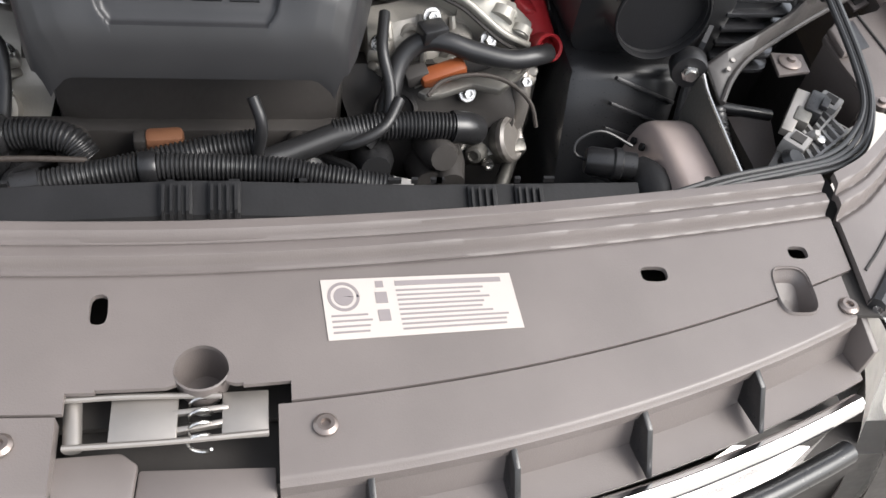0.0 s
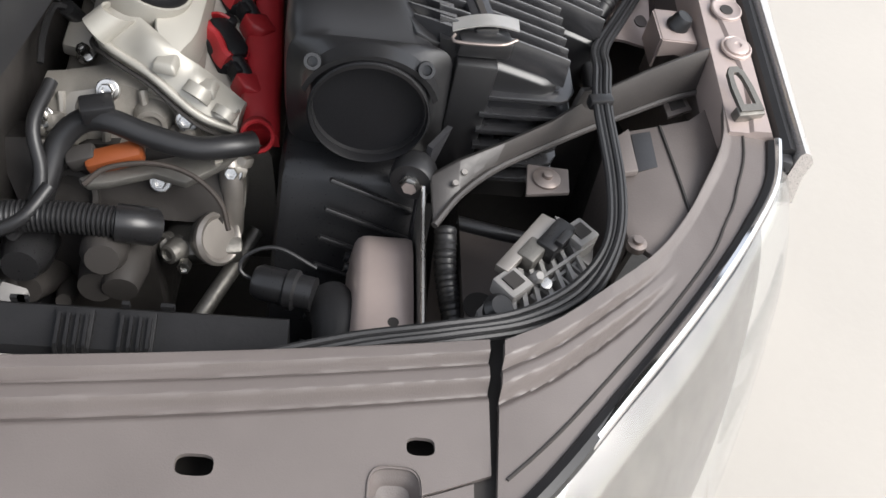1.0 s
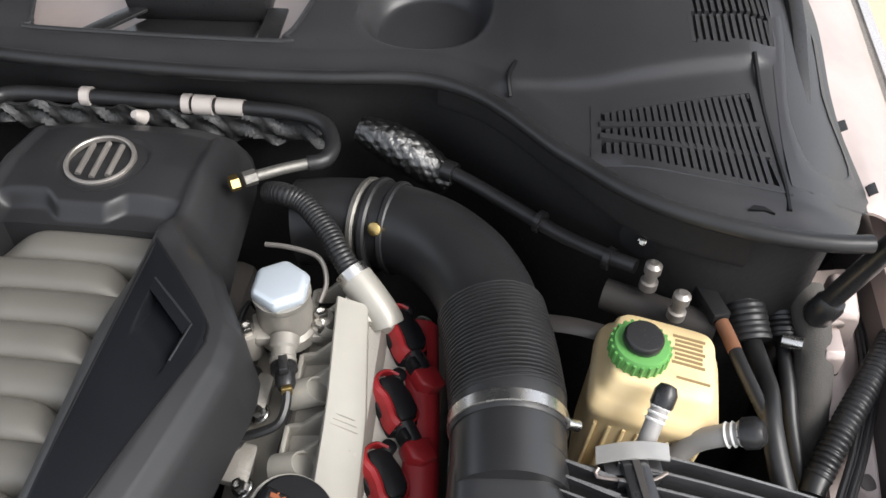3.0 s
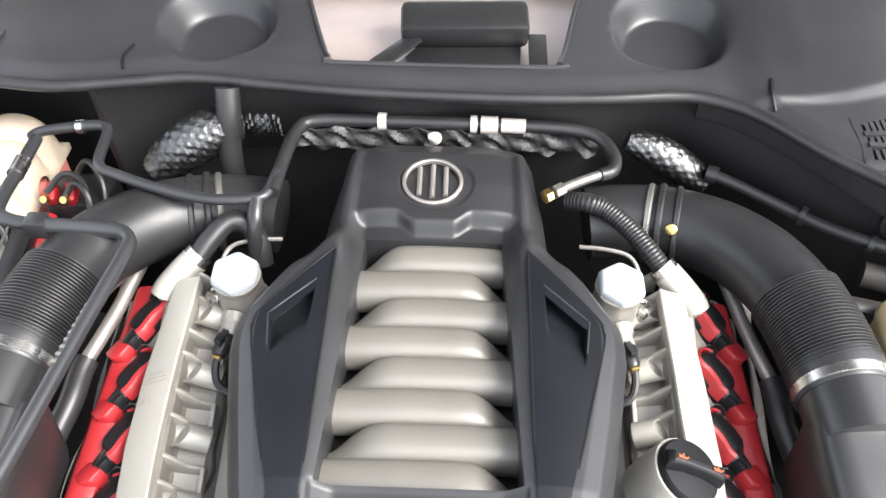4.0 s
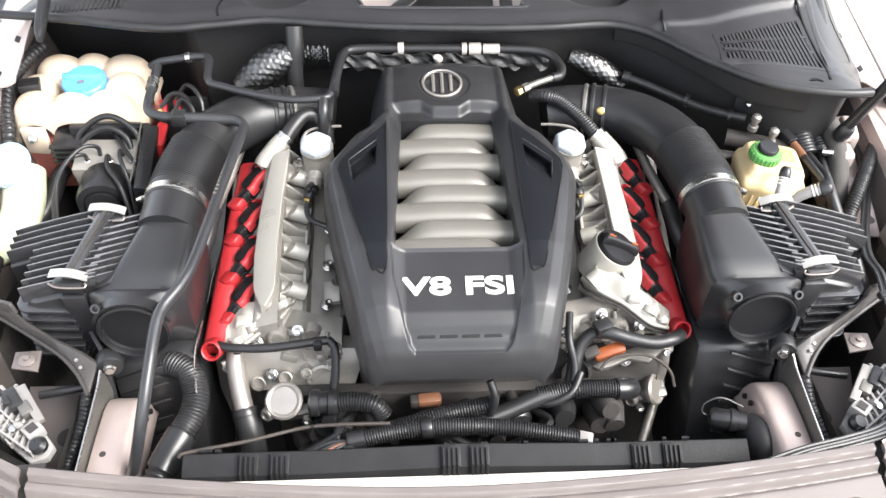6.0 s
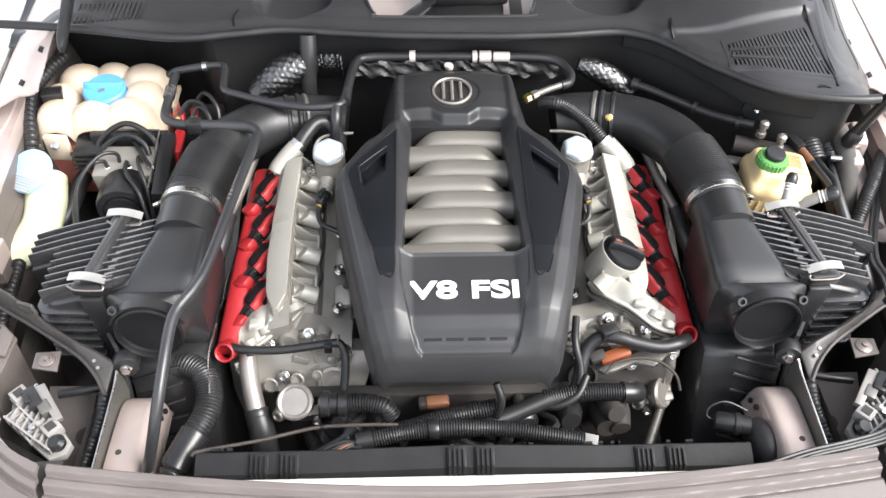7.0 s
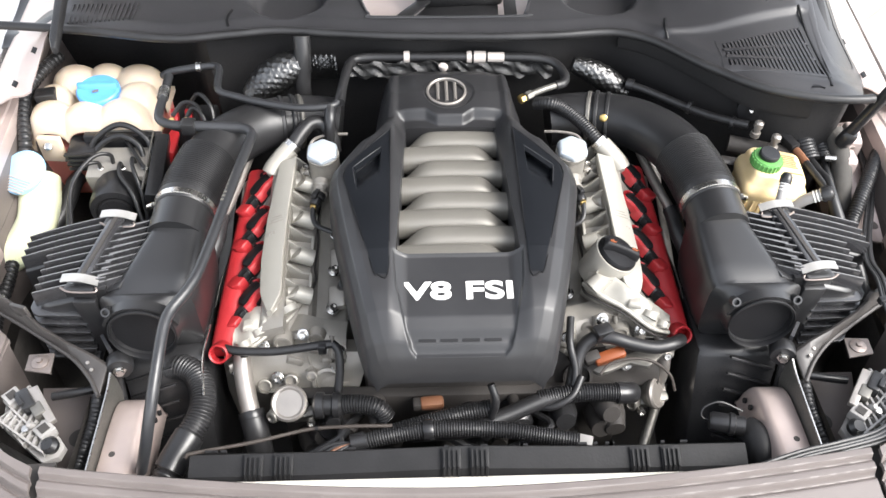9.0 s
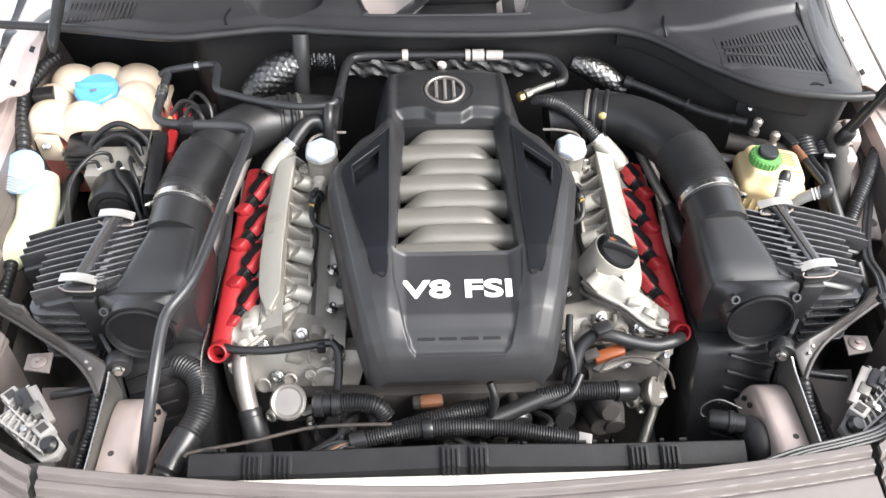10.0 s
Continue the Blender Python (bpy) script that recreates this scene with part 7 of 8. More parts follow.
brake = thing("brake_fittings", (0.51, 0.54, 0.98), "dark brake cylinder with bright bleed screws", "brake fittings")
part("cylinder", cyl((0.47, 0.560, 1.015), (0.565, 0.525, 1.015), 0.015, 20), M_DARK, brake, "dark cylinder")
for x, y, z in ((0.504, 0.548, 1.040), (0.527, 0.523, 1.032)):
    part("bleed_screw", lathe((x, y, z), (0.05, 0, 1), [(0.008, 0), (0.008, 0.008), (0.0055, 0.009), (0.0055, 0.018), (0.0075, 0.019), (0.0075, 0.027), (0.004, 0.030)], 16), M_ZINC, brake, "bright bleed screw")
part("bar_plug", box((0.555, 0.550, 1.035), (0.016, 0.062, 0.014), (0, 0, 19)), M_BLACK, brake, "long black plug", bevel=0.002)
part("cable", tube([(0.565, 0.520, 1.033), (0.570, 0.505, 1.032), (0.577, 0.475, 1.03), (0.588, 0.440, 1.025), (0.594, 0.424, 1.022)], 0.0058, 10, 0.005), M_RUBBER, brake, "black cable")
part("copper_end", tube([(0.5655, 0.519, 1.0332), (0.569, 0.507, 1.0325), (0.573, 0.490, 1.0315)], 0.0062, 10, 0.004), M_COPPER, brake, "brown copper cable end")
part("bracket", tube([(0.400, 0.520, 1.015), (0.44, 0.512, 1.022), (0.475, 0.508, 1.018)], 0.010, 8, 0.008, flat=0.4), M_STEELDARK, brake, "grey bracket bar")
loom_r = thing("cable_loom", (0.60, 0.45, 0.9), "thick black cable loom with corrugated boots", "loom")
part("boot", tube([(0.585, 0.588, 1.036), (0.591, 0.555, 1.022), (0.597, 0.524, 1.006)], 0.0190, 20, 0.0015, wave=corrugated(0.0055, 0.05)), M_RUBBER, loom_r, "ribbed black boot")
part("cable", tube([(0.597, 0.527, 1.007), (0.600, 0.49, 1.01), (0.597, 0.455, 1.022), (0.594, 0.425, 1.022), (0.602, 0.385, 1.0), (0.620, 0.33, 0.965), (0.632, 0.28, 0.93)], 0.0088, 14, 0.005), M_RUBBER, loom_r, "taped black cable")
part("cable", tube([(0.600, 0.440, 1.012), (0.612, 0.400, 0.985), (0.626, 0.36, 0.96), (0.636, 0.32, 0.93)], 0.0055, 10, 0.006), M_RUBBER, loom_r, "black cable")
part("boot", tube([(0.625, 0.592, 1.02), (0.627, 0.570, 1.012), (0.629, 0.535, 0.998)], 0.0160, 16, 0.0015, wave=corrugated(0.005, 0.10)), M_RUBBER, loom_r, "ribbed black boot")
part("cable", tube([(0.629, 0.548, 1.0), (0.630, 0.50, 0.985), (0.632, 0.46, 0.965), (0.640, 0.40, 0.94)], 0.0070, 10, 0.006), M_RUBBER, loom_r, "black cable")
part("box", box((0.605, 0.600, 1.030), (0.095, 0.035, 0.040), (0, 0, -10)), M_BLACK, loom_r, "black plug box", bevel=0.006)
part("tape_sleeve", tube([(0.645, 0.572, 1.030), (0.650, 0.540, 1.014), (0.652, 0.511, 0.992), (0.650, 0.475, 0.955), (0.646, 0.44, 0.91)], 0.0165, 18, 0.003, wave=corrugated(0.021, 0.03)), M_WRAP, loom_r, "fat sleeve of dusty grey fabric wrap")
part("clamp", cyl((0.622, 0.524, 1.012), (0.638, 0.519, 1.014), 0.006, 10), M_STEEL, loom_r, "bright clamp screw")
tower = thing("wing_panel", (0.69, 0.53, 0.85), "dusty pinkish pressed panel inside the wing", "body panel")


def wing_panel_point(u, v):
    x, y = 0.652 + 0.062 * u, 0.405 + 0.225 * v
    z = 0.944 + 0.28 * (y - 0.433) + 0.0025 * math.sin(u * 6 + v * 9)
    z -= 0.060 * (1 - ease(0.0, 0.14, u)) + 0.020 * ease(0.84, 0.95, u) + 0.004 * ease(0.40, 0.5, v) * (1 - ease(0.55, 0.65, v))
    return V((x, y, z))


inner = part("panel", thicken(sheet(40, 30, wing_panel_point), V((0, 0, -0.003))), M_PAINT, tower, "dusty dented sheet metal")
for u, v, rr, m in ((0.71, 0.13, 0.0072, M_PAINTSHADE), (0.79, 0.36, 0.0034, M_DARK), (0.45, 0.55, 0.004, M_DARK), (0.70, 0.72, 0.005, M_DARK)):
    part("hole" if m is M_DARK else "weld_spot", lathe(tuple(wing_panel_point(u, v)), (0, -0.28, 1), [(rr, 0), (rr, 0.0008), (rr * 0.7, 0.0012)], 16), m, tower, "dark drilled hole" if m is M_DARK else "round spot weld")
conv = thing("convoluted_hose", (0.69, 0.49, 0.93), "black convoluted hose by the inner wing", "hose")
part("cuff", tube([(0.650, 0.428, 0.966), (0.643, 0.416, 0.960), (0.640, 0.408, 0.956)], 0.0108, 16, 0.004), M_RUBBER, conv, "smooth black end cuff")
part("hose", tube([(0.735, 0.566, 1.000), (0.727, 0.551, 0.997), (0.695, 0.500, 0.990), (0.668, 0.458, 0.980), (0.645, 0.420, 0.962)], 0.0118, 18, 0.0009, wave=corrugated(0.0052, 0.15)), M_RUBBER, conv)
cab = thing("bonnet_cable", (0.61, 0.2, 0.93), "bundle of thin black cables along the corner", "cable")
route = [(0.36, -0.022, 0.988), (0.42, -0.004, 0.990), (0.475, 0.008, 0.990), (0.530, 0.026, 0.984), (0.574, 0.058, 0.976), (0.602, 0.100, 0.980), (0.609, 0.150, 0.990), (0.602, 0.216, 1.010), (0.606, 0.256, 1.014), (0.618, 0.310, 0.995), (0.652, 0.385, 0.974), (0.683, 0.45, 0.968), (0.706, 0.52, 0.975), (0.712, 0.60, 0.985)]
for dx, dz in ((0.0, 0.0), (0.0042, 0.0015), (-0.0042, 0.001), (0.0080, -0.001)):
    part("strand", tube([(x + dx, y + dx * (-0.8 if x < 0.58 else 0.2), z + dz) for x, y, z in route], 0.0026, 8, 0.006), M_RUBBER, cab, "thin black cable")
part("clip", box((0.602, 0.220, 1.011), (0.020, 0.010, 0.010), (0, 0, 10)), M_BLACK, cab, "black cable clip", bevel=0.002)

# ---- front brackets on both sides ----
for s in (1, -1):
    brace = thing("brace_bar", (0.6 * s, 0.24, 0.94), "dark pressed steel brace bar from wing to crossmember", "brace", "brace bars")
    upper = [(0.472, 0.166, 0.966), (0.494, 0.178, 0.974), (0.530, 0.194, 0.982), (0.569, 0.216, 0.989), (0.604, 0.245, 0.995), (0.655, 0.278, 1.000), (0.688, 0.298, 1.002), (0.719, 0.315, 1.004)]
    lower = [(0.475, 0.124, 0.957), (0.495, 0.154, 0.960), (0.523, 0.183, 0.961), (0.560, 0.209, 0.962), (0.608, 0.241, 0.962), (0.658, 0.272, 0.962), (0.690, 0.291, 0.962), (0.720, 0.305, 0.962)]
    bm = loft([[V(p), V(q), V(q) + V((-0.001, 0.004, -0.003)), V(p) + V((-0.001, 0.005, -0.003))] for p, q in zip(upper, lower)])
    part("bar", bm, M_STEELDARK, brace, "dark pressed bar", s, bevel=0.0008)
    part("flange", tube([V(q) + V((0, -0.001, 0.001)) for q in lower], 0.0030, 8, 0.008), M_STEELDARK, brace, "rolled lower edge", s)
    part("cable_lug", box((0.602, 0.244, 0.994), (0.030, 0.006, 0.020), (0, 12, 26)), M_STEELDARK, brace, "small lug", s, bevel=0.002)
    for x, y, z in ((0.498, 0.170, 0.969), (0.491, 0.160, 0.9665)):
        part("rivet", lathe((x, y, z), (0, -0.3, 1), [(0.0028, 0), (0.0024, 0.0018)], 10), M_ZINC, brace, "", s)
    bush = thing("rubber_mount", (0.461 * s, 0.175, 0.93), "black rubber mount with a steel bolt", "mount", "rubber mounts")
    part("rubber", lathe((0.462, 0.186, 0.955), (-0.25, -1, 0.1), [(0.0165, 0), (0.018, 0.003), (0.018, 0.018), (0.0165, 0.021)], 28), M_RUBBER, bush, "black rubber ring", s)
    part("bolt", lathe((0.4575, 0.166, 0.957), (-0.25, -1, 0.1), [(0.009, 0), (0.009, 0.003), (0.006, 0.004), (0.006, 0.008)], 6), M_STEEL, bush, "blue-grey steel bolt", s)
    part("bracket", loft([[(0.470, 0.180, 0.945), (0.476, 0.205, 0.945), (0.472, 0.207, 0.945), (0.466, 0.182, 0.945)], [(0.472, 0.184, 0.978), (0.488, 0.208, 0.980), (0.484, 0.210, 0.980), (0.468, 0.187, 0.978)]]), M_TRIM, bush, "folded steel bracket", s)
    plate = thing("crash_rail", (0.445 * s, 0.08, 0.85), "pinkish painted crash rail end with a bright steel flange", "rail end", "rail ends")
    part("box", loft([[(0.413, y, 0.86), (0.415, y, z - 0.030), (0.418, y, z - 0.010), (0.4205, y, z - 0.004), (0.424, y, z - 0.001), (0.429, y, z), (0.458, y, z), (0.463, y, z - 0.002), (0.463, y, 0.86)] for y, z in ((0.004, 0.932), (0.08, 0.930), (0.118, 0.927), (0.132, 0.923), (0.143, 0.916), (0.151, 0.906), (0.156, 0.892), (0.158, 0.876))]), M_PAINT, plate, "dusty pinkish box with a rounded end", s, angle=60)
    for y, z in ((0.118, 0.905), (0.136, 0.895)):
        part("side_hole", lathe((0.4115, y, z), (-1, 0.1, 0.25), [(0.004, -0.002), (0.004, 0.0012)], 12), M_KNOB, plate, "drilled hole", s)
    part("flange", loft([[(0.4655, y, 0.86), (0.4655, y, z), (0.4683, y, z), (0.4683, y, 0.86)] for y, z in ((0.004, 0.950), (0.06, 0.952), (0.135, 0.956), (0.158, 0.962), (0.164, 0.945))]), M_CASTDARK, plate, "dull steel flange with a bright edge", s)
    part("flange_edge", tube([(0.4669, y, z) for y, z in ((0.004, 0.950), (0.06, 0.952), (0.135, 0.956), (0.158, 0.962))], 0.0016, 6, 0.01), M_STEEL, plate, "bright cut edge", s)
    part("hole", lathe((0.448, 0.052, 0.9301), (0, 0, 1), [(0.0042, 0), (0.0042, 0.0008)], 14), M_DARK, plate, "drilled hole", s)
    # floor of the lamp well with a hole
    wl = thing("lamp_support", (0.54 * s, 0.12, 0.84), "pinkish pressed support below the headlamp", "support", "lamp supports")
    part("tray", prism([(0.47, 0.02), (0.56, 0.05), (0.60, 0.20), (0.49, 0.20)], 0.862, 0.868), M_PAINTSHADE, wl, "dusty pinkish tray", s, bevel=0.001)
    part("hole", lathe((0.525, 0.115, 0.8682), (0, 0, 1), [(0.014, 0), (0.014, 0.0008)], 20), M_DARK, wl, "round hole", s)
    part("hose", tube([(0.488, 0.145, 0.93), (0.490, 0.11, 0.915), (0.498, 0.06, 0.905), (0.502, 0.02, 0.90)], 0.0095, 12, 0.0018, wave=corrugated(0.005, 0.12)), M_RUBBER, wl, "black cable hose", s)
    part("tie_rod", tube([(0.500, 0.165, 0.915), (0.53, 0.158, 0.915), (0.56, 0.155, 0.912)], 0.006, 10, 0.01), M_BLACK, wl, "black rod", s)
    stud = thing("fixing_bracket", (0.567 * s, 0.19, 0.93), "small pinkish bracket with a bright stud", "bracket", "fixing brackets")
    part("plate", prism([(0.548, 0.160), (0.584, 0.166), (0.586, 0.192), (0.552, 0.194)], 0.957, 0.961), M_PAINTSHADE, stud, "", s, bevel=0.001)
    part("stud", lathe((0.566, 0.178, 0.961), (0, 0, 1), [(0.0115, 0), (0.0115, 0.002), (0.0085, 0.0035), (0.0045, 0.004), (0.0040, 0.007), (0.002, 0.0075)], 20), M_SCREW, stud, "dull steel stud", s)
    # back of the headlamp: lattice, sockets and white bar
    lb = thing("lamp_housing_back", (0.565 * s, 0.10, 0.90), "grey ribbed back of the headlamp housing with clip sockets", "lamp housing", "lamp housings")
    quad = [(0.512, 0.046), (0.530, 0.038), (0.598, 0.092), (0.607, 0.138), (0.588, 0.143), (0.566, 0.130), (0.530, 0.088), (0.508, 0.062)]
    m = Matrix.Translation((0, 0, 0.938))
    part("plate", prism(quad, -0.012, 0.0, m), M_LAMP, lb, "grey plate", s, bevel=0.001)
    for i in range(7):
        t = 0.08 + 0.135 * i
        a, b = V((0.526 + 0.074 * t, 0.042 + 0.05 * t, 0.944)), V((0.529 + 0.050 * t, 0.074 + 0.08 * t, 0.944))
        a2, b2 = a + V((0, 0, 0.010)), b + V((0, 0, 0.010))
        w = V((0.0018, -0.0004, 0))
        part("rib", loft([[a - w, a + w, a2 + w, a2 - w], [b - w, b + w, b2 + w, b2 - w]]), M_LAMP, lb, "", s)
    for k in (0.0, 0.45):
        pts = [V((0.5255 + (0.600 - 0.5255) * t, 0.043 + 0.051 * t + k * (0.032 + 0.03 * t), 0.944)) for t in np.linspace(0, 1, 8)]
        part("rib", loft([[p + V((0, -0.0016, 0)), p + V((0, 0.0016, 0)), p + V((0, 0.0016, 0.012)), p + V((0, -0.0016, 0.012))] for p in pts]), M_LAMP, lb, "", s)
    for x, y in ((0.5315, 0.074), (0.588, 0.126)):
        sq = part("socket", box((x, y, 0.953), (0.022, 0.022, 0.016), (0, 0, 42)), M_LAMP, lb, "square clip socket", s, bevel=0.002)
        part("socket_hole", box((x, y, 0.9605), (0.012, 0.012, 0.004), (0, 0, 42)), M_DARK, sq, "dark hole", s)
    part("peg", lathe((0.549, 0.086, 0.944), (0.1, -0.4, 1), [(0.005, 0), (0.005, 0.018), (0.003, 0.022)], 12), M_LAMP, lb, "pale peg", s)
    part("pale_bar", loft([[V((0.519, 0.087, 0.954)), V((0.528, 0.081, 0.954)), V((0.528, 0.081, 0.962)), V((0.519, 0.087, 0.962))], [V((0.559, 0.141, 0.954)), V((0.571, 0.134, 0.954)), V((0.571, 0.134, 0.962)), V((0.559, 0.141, 0.962))]]), M_ZINC, lb, "bright pale metal bar", s, bevel=0.001)
    part("plug", box((0.567, 0.117, 0.958), (0.017, 0.034, 0.018), (0, 0, -38)), M_BLACK, lb, "black cable plug", s, bevel=0.003)
    part("plug_latch", box((0.571, 0.111, 0.969), (0.007, 0.016, 0.005), (0, 0, -38)), M_BLACK, lb, "", s, bevel=0.001)
    part("connector", box((0.548, 0.103, 0.956), (0.015, 0.022, 0.016), (0, 0, -38)), M_CASTDARK, lb, "grey connector", s, bevel=0.002)
    # open cells along the outer edge of the housing
    for k in range(4):
        q = V((0.556 + 0.0115 * k, 0.068 + 0.0105 * k, 0.950))
        e1, e2 = V((0.72, 0.69, 0)) * 0.0062, V((-0.69, 0.72, 0)) * 0.0085
        wall_ = 0.70
        outer_c = [q - e1 - e2, q + e1 - e2, q + e1 + e2, q - e1 + e2]
        inner_c = [q - (e1 + e2) * wall_, q + (e1 - e2) * wall_, q + (e1 + e2) * wall_, q - (e1 - e2) * wall_]
        drop = V((0, 0, 0.010))
        part("cell", loft([[p - drop for p in outer_c], outer_c, inner_c, [p - drop for p in inner_c]], caps=False), M_LAMP, lb, "small open cell", s)
    part("screw", lathe((0.5565, 0.0760, 0.956), (0, -0.2, 1), [(0.0045, 0), (0.0045, 0.003), (0.0025, 0.0035)], 12), M_STEEL, lb, "steel screw", s)
    part("ball_joint", lathe((0.520, 0.056, 0.945), (0.2, -0.2, 1), [(0.010, 0), (0.012, 0.008), (0.008, 0.014)], 16), M_BLACK, lb, "black ball joint", s)
    # bump stop at the wing
    bs = thing("bump_stop", (0.70 * s, 0.36, 0.95), "pale bracket with a black rubber bump stop", "bump stop", "bump stops")
    part("bracket", prism([(0.684, 0.340), (0.717, 0.340), (0.717, 0.386), (0.684, 0.386)], 0.9885, 0.991), M_PAINT, bs, "pale painted top plate", s, bevel=0.0008)
    part("flange", prism([(0.6825, 0.341), (0.6845, 0.341), (0.6845, 0.384), (0.6825, 0.384)], 0.958, 0.990), M_PAINT, bs, "folded side flange", s)
    part("flange", loft([[(x, 0.3385, 0.976 - 0.004 * abs(x - 0.70) / 0.016), (x, 0.3385, 0.990), (x, 0.3405, 0.990), (x, 0.3405, 0.976)] for x in (0.684, 0.692, 0.70, 0.708, 0.717)]), M_PAINT, bs, "worn front flange", s)
    part("foot", prism([(0.690, 0.352), (0.719, 0.352), (0.719, 0.380), (0.690, 0.380)], 0.925, 0.986), M_PAINTSHADE, bs, "dusty bracket foot", s)
    part("rubber", lathe((0.702, 0.362, 0.990), (0.30, -0.05, 1), [(0.0112, 0), (0.0112, 0.003), (0.0098, 0.005), (0.0095, 0.010), (0.0075, 0.0135), (0.0, 0.0145)], 24, caps=False), M_RUBBER, bs, "black rubber knob", s)

# sensor elbow by the right crash rail
sens = thing("coolant_elbow", (0.40, 0.06, 0.8), "dusty black coolant elbow with a sensor plug", "elbow")
part("elbow", tube([(0.400, 0.088, 0.898), (0.408, 0.070, 0.903), (0.410, 0.048, 0.894), (0.408, 0.035, 0.86)], 0.0195, 20, 0.006), M_BEAM, sens, "fat black elbow")
part("plug", lathe((0.345, 0.092, 0.915), (1, -0.25, 0.05), [(0.011, 0), (0.0135, 0.004), (0.0135, 0.024), (0.0155, 0.026), (0.0155, 0.032), (0.013, 0.034), (0.013, 0.046)], 20), M_BLACK, sens, "black sensor plug")
part("wire", tube([(0.346, 0.092, 0.915), (0.334, 0.096, 0.920), (0.338, 0.104, 0.930), (0.360, 0.108, 0.936), (0.390, 0.100, 0.925)], 0.0016, 8, 0.005), M_RUBBER, sens, "thin black wire")

# ---- radiator shroud beam ----
beam = thing("fan_shroud_beam", (0.015, 0.025, 0.88), "black plastic fan shroud beam with ribbed clips", "shroud")
prof = [(0.012, 0.900), (0.012, 0.922), (0.018, 0.931), (0.034, 0.938), (0.044, 0.941), (0.047, 0.938), (0.047, 0.900)]
part("beam", loft([[(x, y, z + (0.004 if -0.19 < x < 0.18 else -0.004)) for y, z in prof] for x in (-0.345, -0.20, -0.19, 0.0, 0.18, 0.19, 0.28, 0.375)]), M_BEAM, beam, "black moulded beam", angle=30)
rngb = random.Random(5)
for i in range(14):
    x = rngb.uniform(-0.32, 0.33)
    part("chip", box((x, 0.0455, 0.941), (0.004 + 0.008 * rngb.random(), 0.003, 0.005)), M_BEAM, beam, "broken plastic edge")
for x in (-0.263, -0.2245, -0.010, 0.026, 0.234, 0.2745):
    z0 = 0.004 if -0.19 < x < 0.18 else -0.004
    side = [(0.041, 0.9445), (0.030, 0.9405), (0.016, 0.9345), (0.008, 0.920), (0.005, 0.905), (0.010, 0.900), (0.014, 0.915), (0.022, 0.928), (0.040, 0.936)]
    c = part("clip", loft([[(x + k * (1.0 if y > 0.012 else 0.82), y, z + z0) for y, z in side] for k in (-0.0125, 0.0125)]), M_BEAM, beam, "ribbed clip", bevel=0.0008)
    for k in range(4):
        xr = x - 0.009 + 0.006 * k
        rib_ = [(0.036, 0.9465), (0.016, 0.9385), (0.006, 0.920), (0.007, 0.914), (0.017, 0.931), (0.036, 0.940)]
        part("clip_rib", loft([[(xr + w, y, z + z0) for y, z in rib_] for w in (-0.0011, 0.0011)]), M_BEAM, c)
foam = thing("foam_strip", (0.02, -0.005, 0.90), "cream foam strip between radiator and front panel", "foam")
part("strip", loft([[(x, -0.020, 0.905), (x, 0.010, 0.905), (x, 0.010, 0.928), (x, 0.005, 0.932), (x, -0.020, 0.932)] for x in np.linspace(-0.31, 0.36, 12)]), M_CREAM, foam, "cream foam")
part("holder", box((0.02, -0.006, 0.85), (0.70, 0.03, 0.11)), M_DARK, foam, "dark radiator edge")

# ---- hoses and looms across the engine front ----
loom = thing("front_loom", (0.0, 0.08, 0.85), "black corrugated cable loom across the engine front", "loom")
part("loom", tube([(-0.130, 0.078, 0.902), (-0.08, 0.086, 0.908), (-0.02, 0.090, 0.912), (0.06, 0.088, 0.910), (0.11, 0.082, 0.905), (0.165, 0.074, 0.900)], 0.0118, 14, 0.00062, wave=corrugated(0.0037, 0.15)), M_RUBBER, loom, "corrugated loom")
part("end_sleeve", cyl((-0.142, 0.076, 0.901), (-0.122, 0.080, 0.903), 0.0135, 16), M_BLACK, loom, "smooth sleeve")
part("strap", lathe((-0.045, 0.089, 0.911), (1, 0.05, 0.05), [(0.0135, 0), (0.0142, 0.001), (0.0142, 0.013), (0.0135, 0.014)], 20), M_BLACK, loom, "black strap")
part("tag", box((0.172, 0.073, 0.902), (0.024, 0.016, 0.010), (0, 0, -15)), M_LAMP, loom, "pale tape end", bevel=0.002)
for k, (mat_, dy) in enumerate(((M_RUBBER, 0.006), (M_COPPER, -0.004), (M_RUBBER, -0.010), (M_RUBBER, 0.001))):
    part("wire", tube([(-0.138, 0.077, 0.903), (-0.165, 0.070 + dy, 0.902), (-0.19, 0.055 + dy * 2, 0.895), (-0.205, 0.045 + dy * 2, 0.885)], 0.003, 8, 0.006), mat_, loom, "loose wire")
loom2 = thing("rear_loom", (0.0, 0.12, 0.84), "black corrugated hose behind the front loom", "loom")
part("loom", tube([(-0.10, 0.095, 0.890), (-0.05, 0.108, 0.894), (0.0, 0.120, 0.898), (0.05, 0.128, 0.902)], 0.0130, 14, 0.00066, wave=corrugated(0.0040, 0.15)), M_RUBBER, loom2, "corrugated hose")
part("hose", tube([(-0.06, 0.100, 0.885), (0.02, 0.105, 0.885), (0.07, 0.122, 0.890), (0.12, 0.140, 0.898), (0.15, 0.146, 0.900)], 0.012, 14, 0.006), M_RUBBER, loom2, "smooth black hose")
hr = thing("air_hose", (0.2, 0.15, 0.85), "black corrugated air hose to the round valve", "hose")
part("hose", tube([(0.118, 0.143, 0.898), (0.16, 0.148, 0.902), (0.20, 0.150, 0.902), (0.240, 0.150, 0.900)], 0.0132, 14, 0.00062, wave=corrugated(0.0037, 0.15)), M_RUBBER, hr, "corrugated hose")
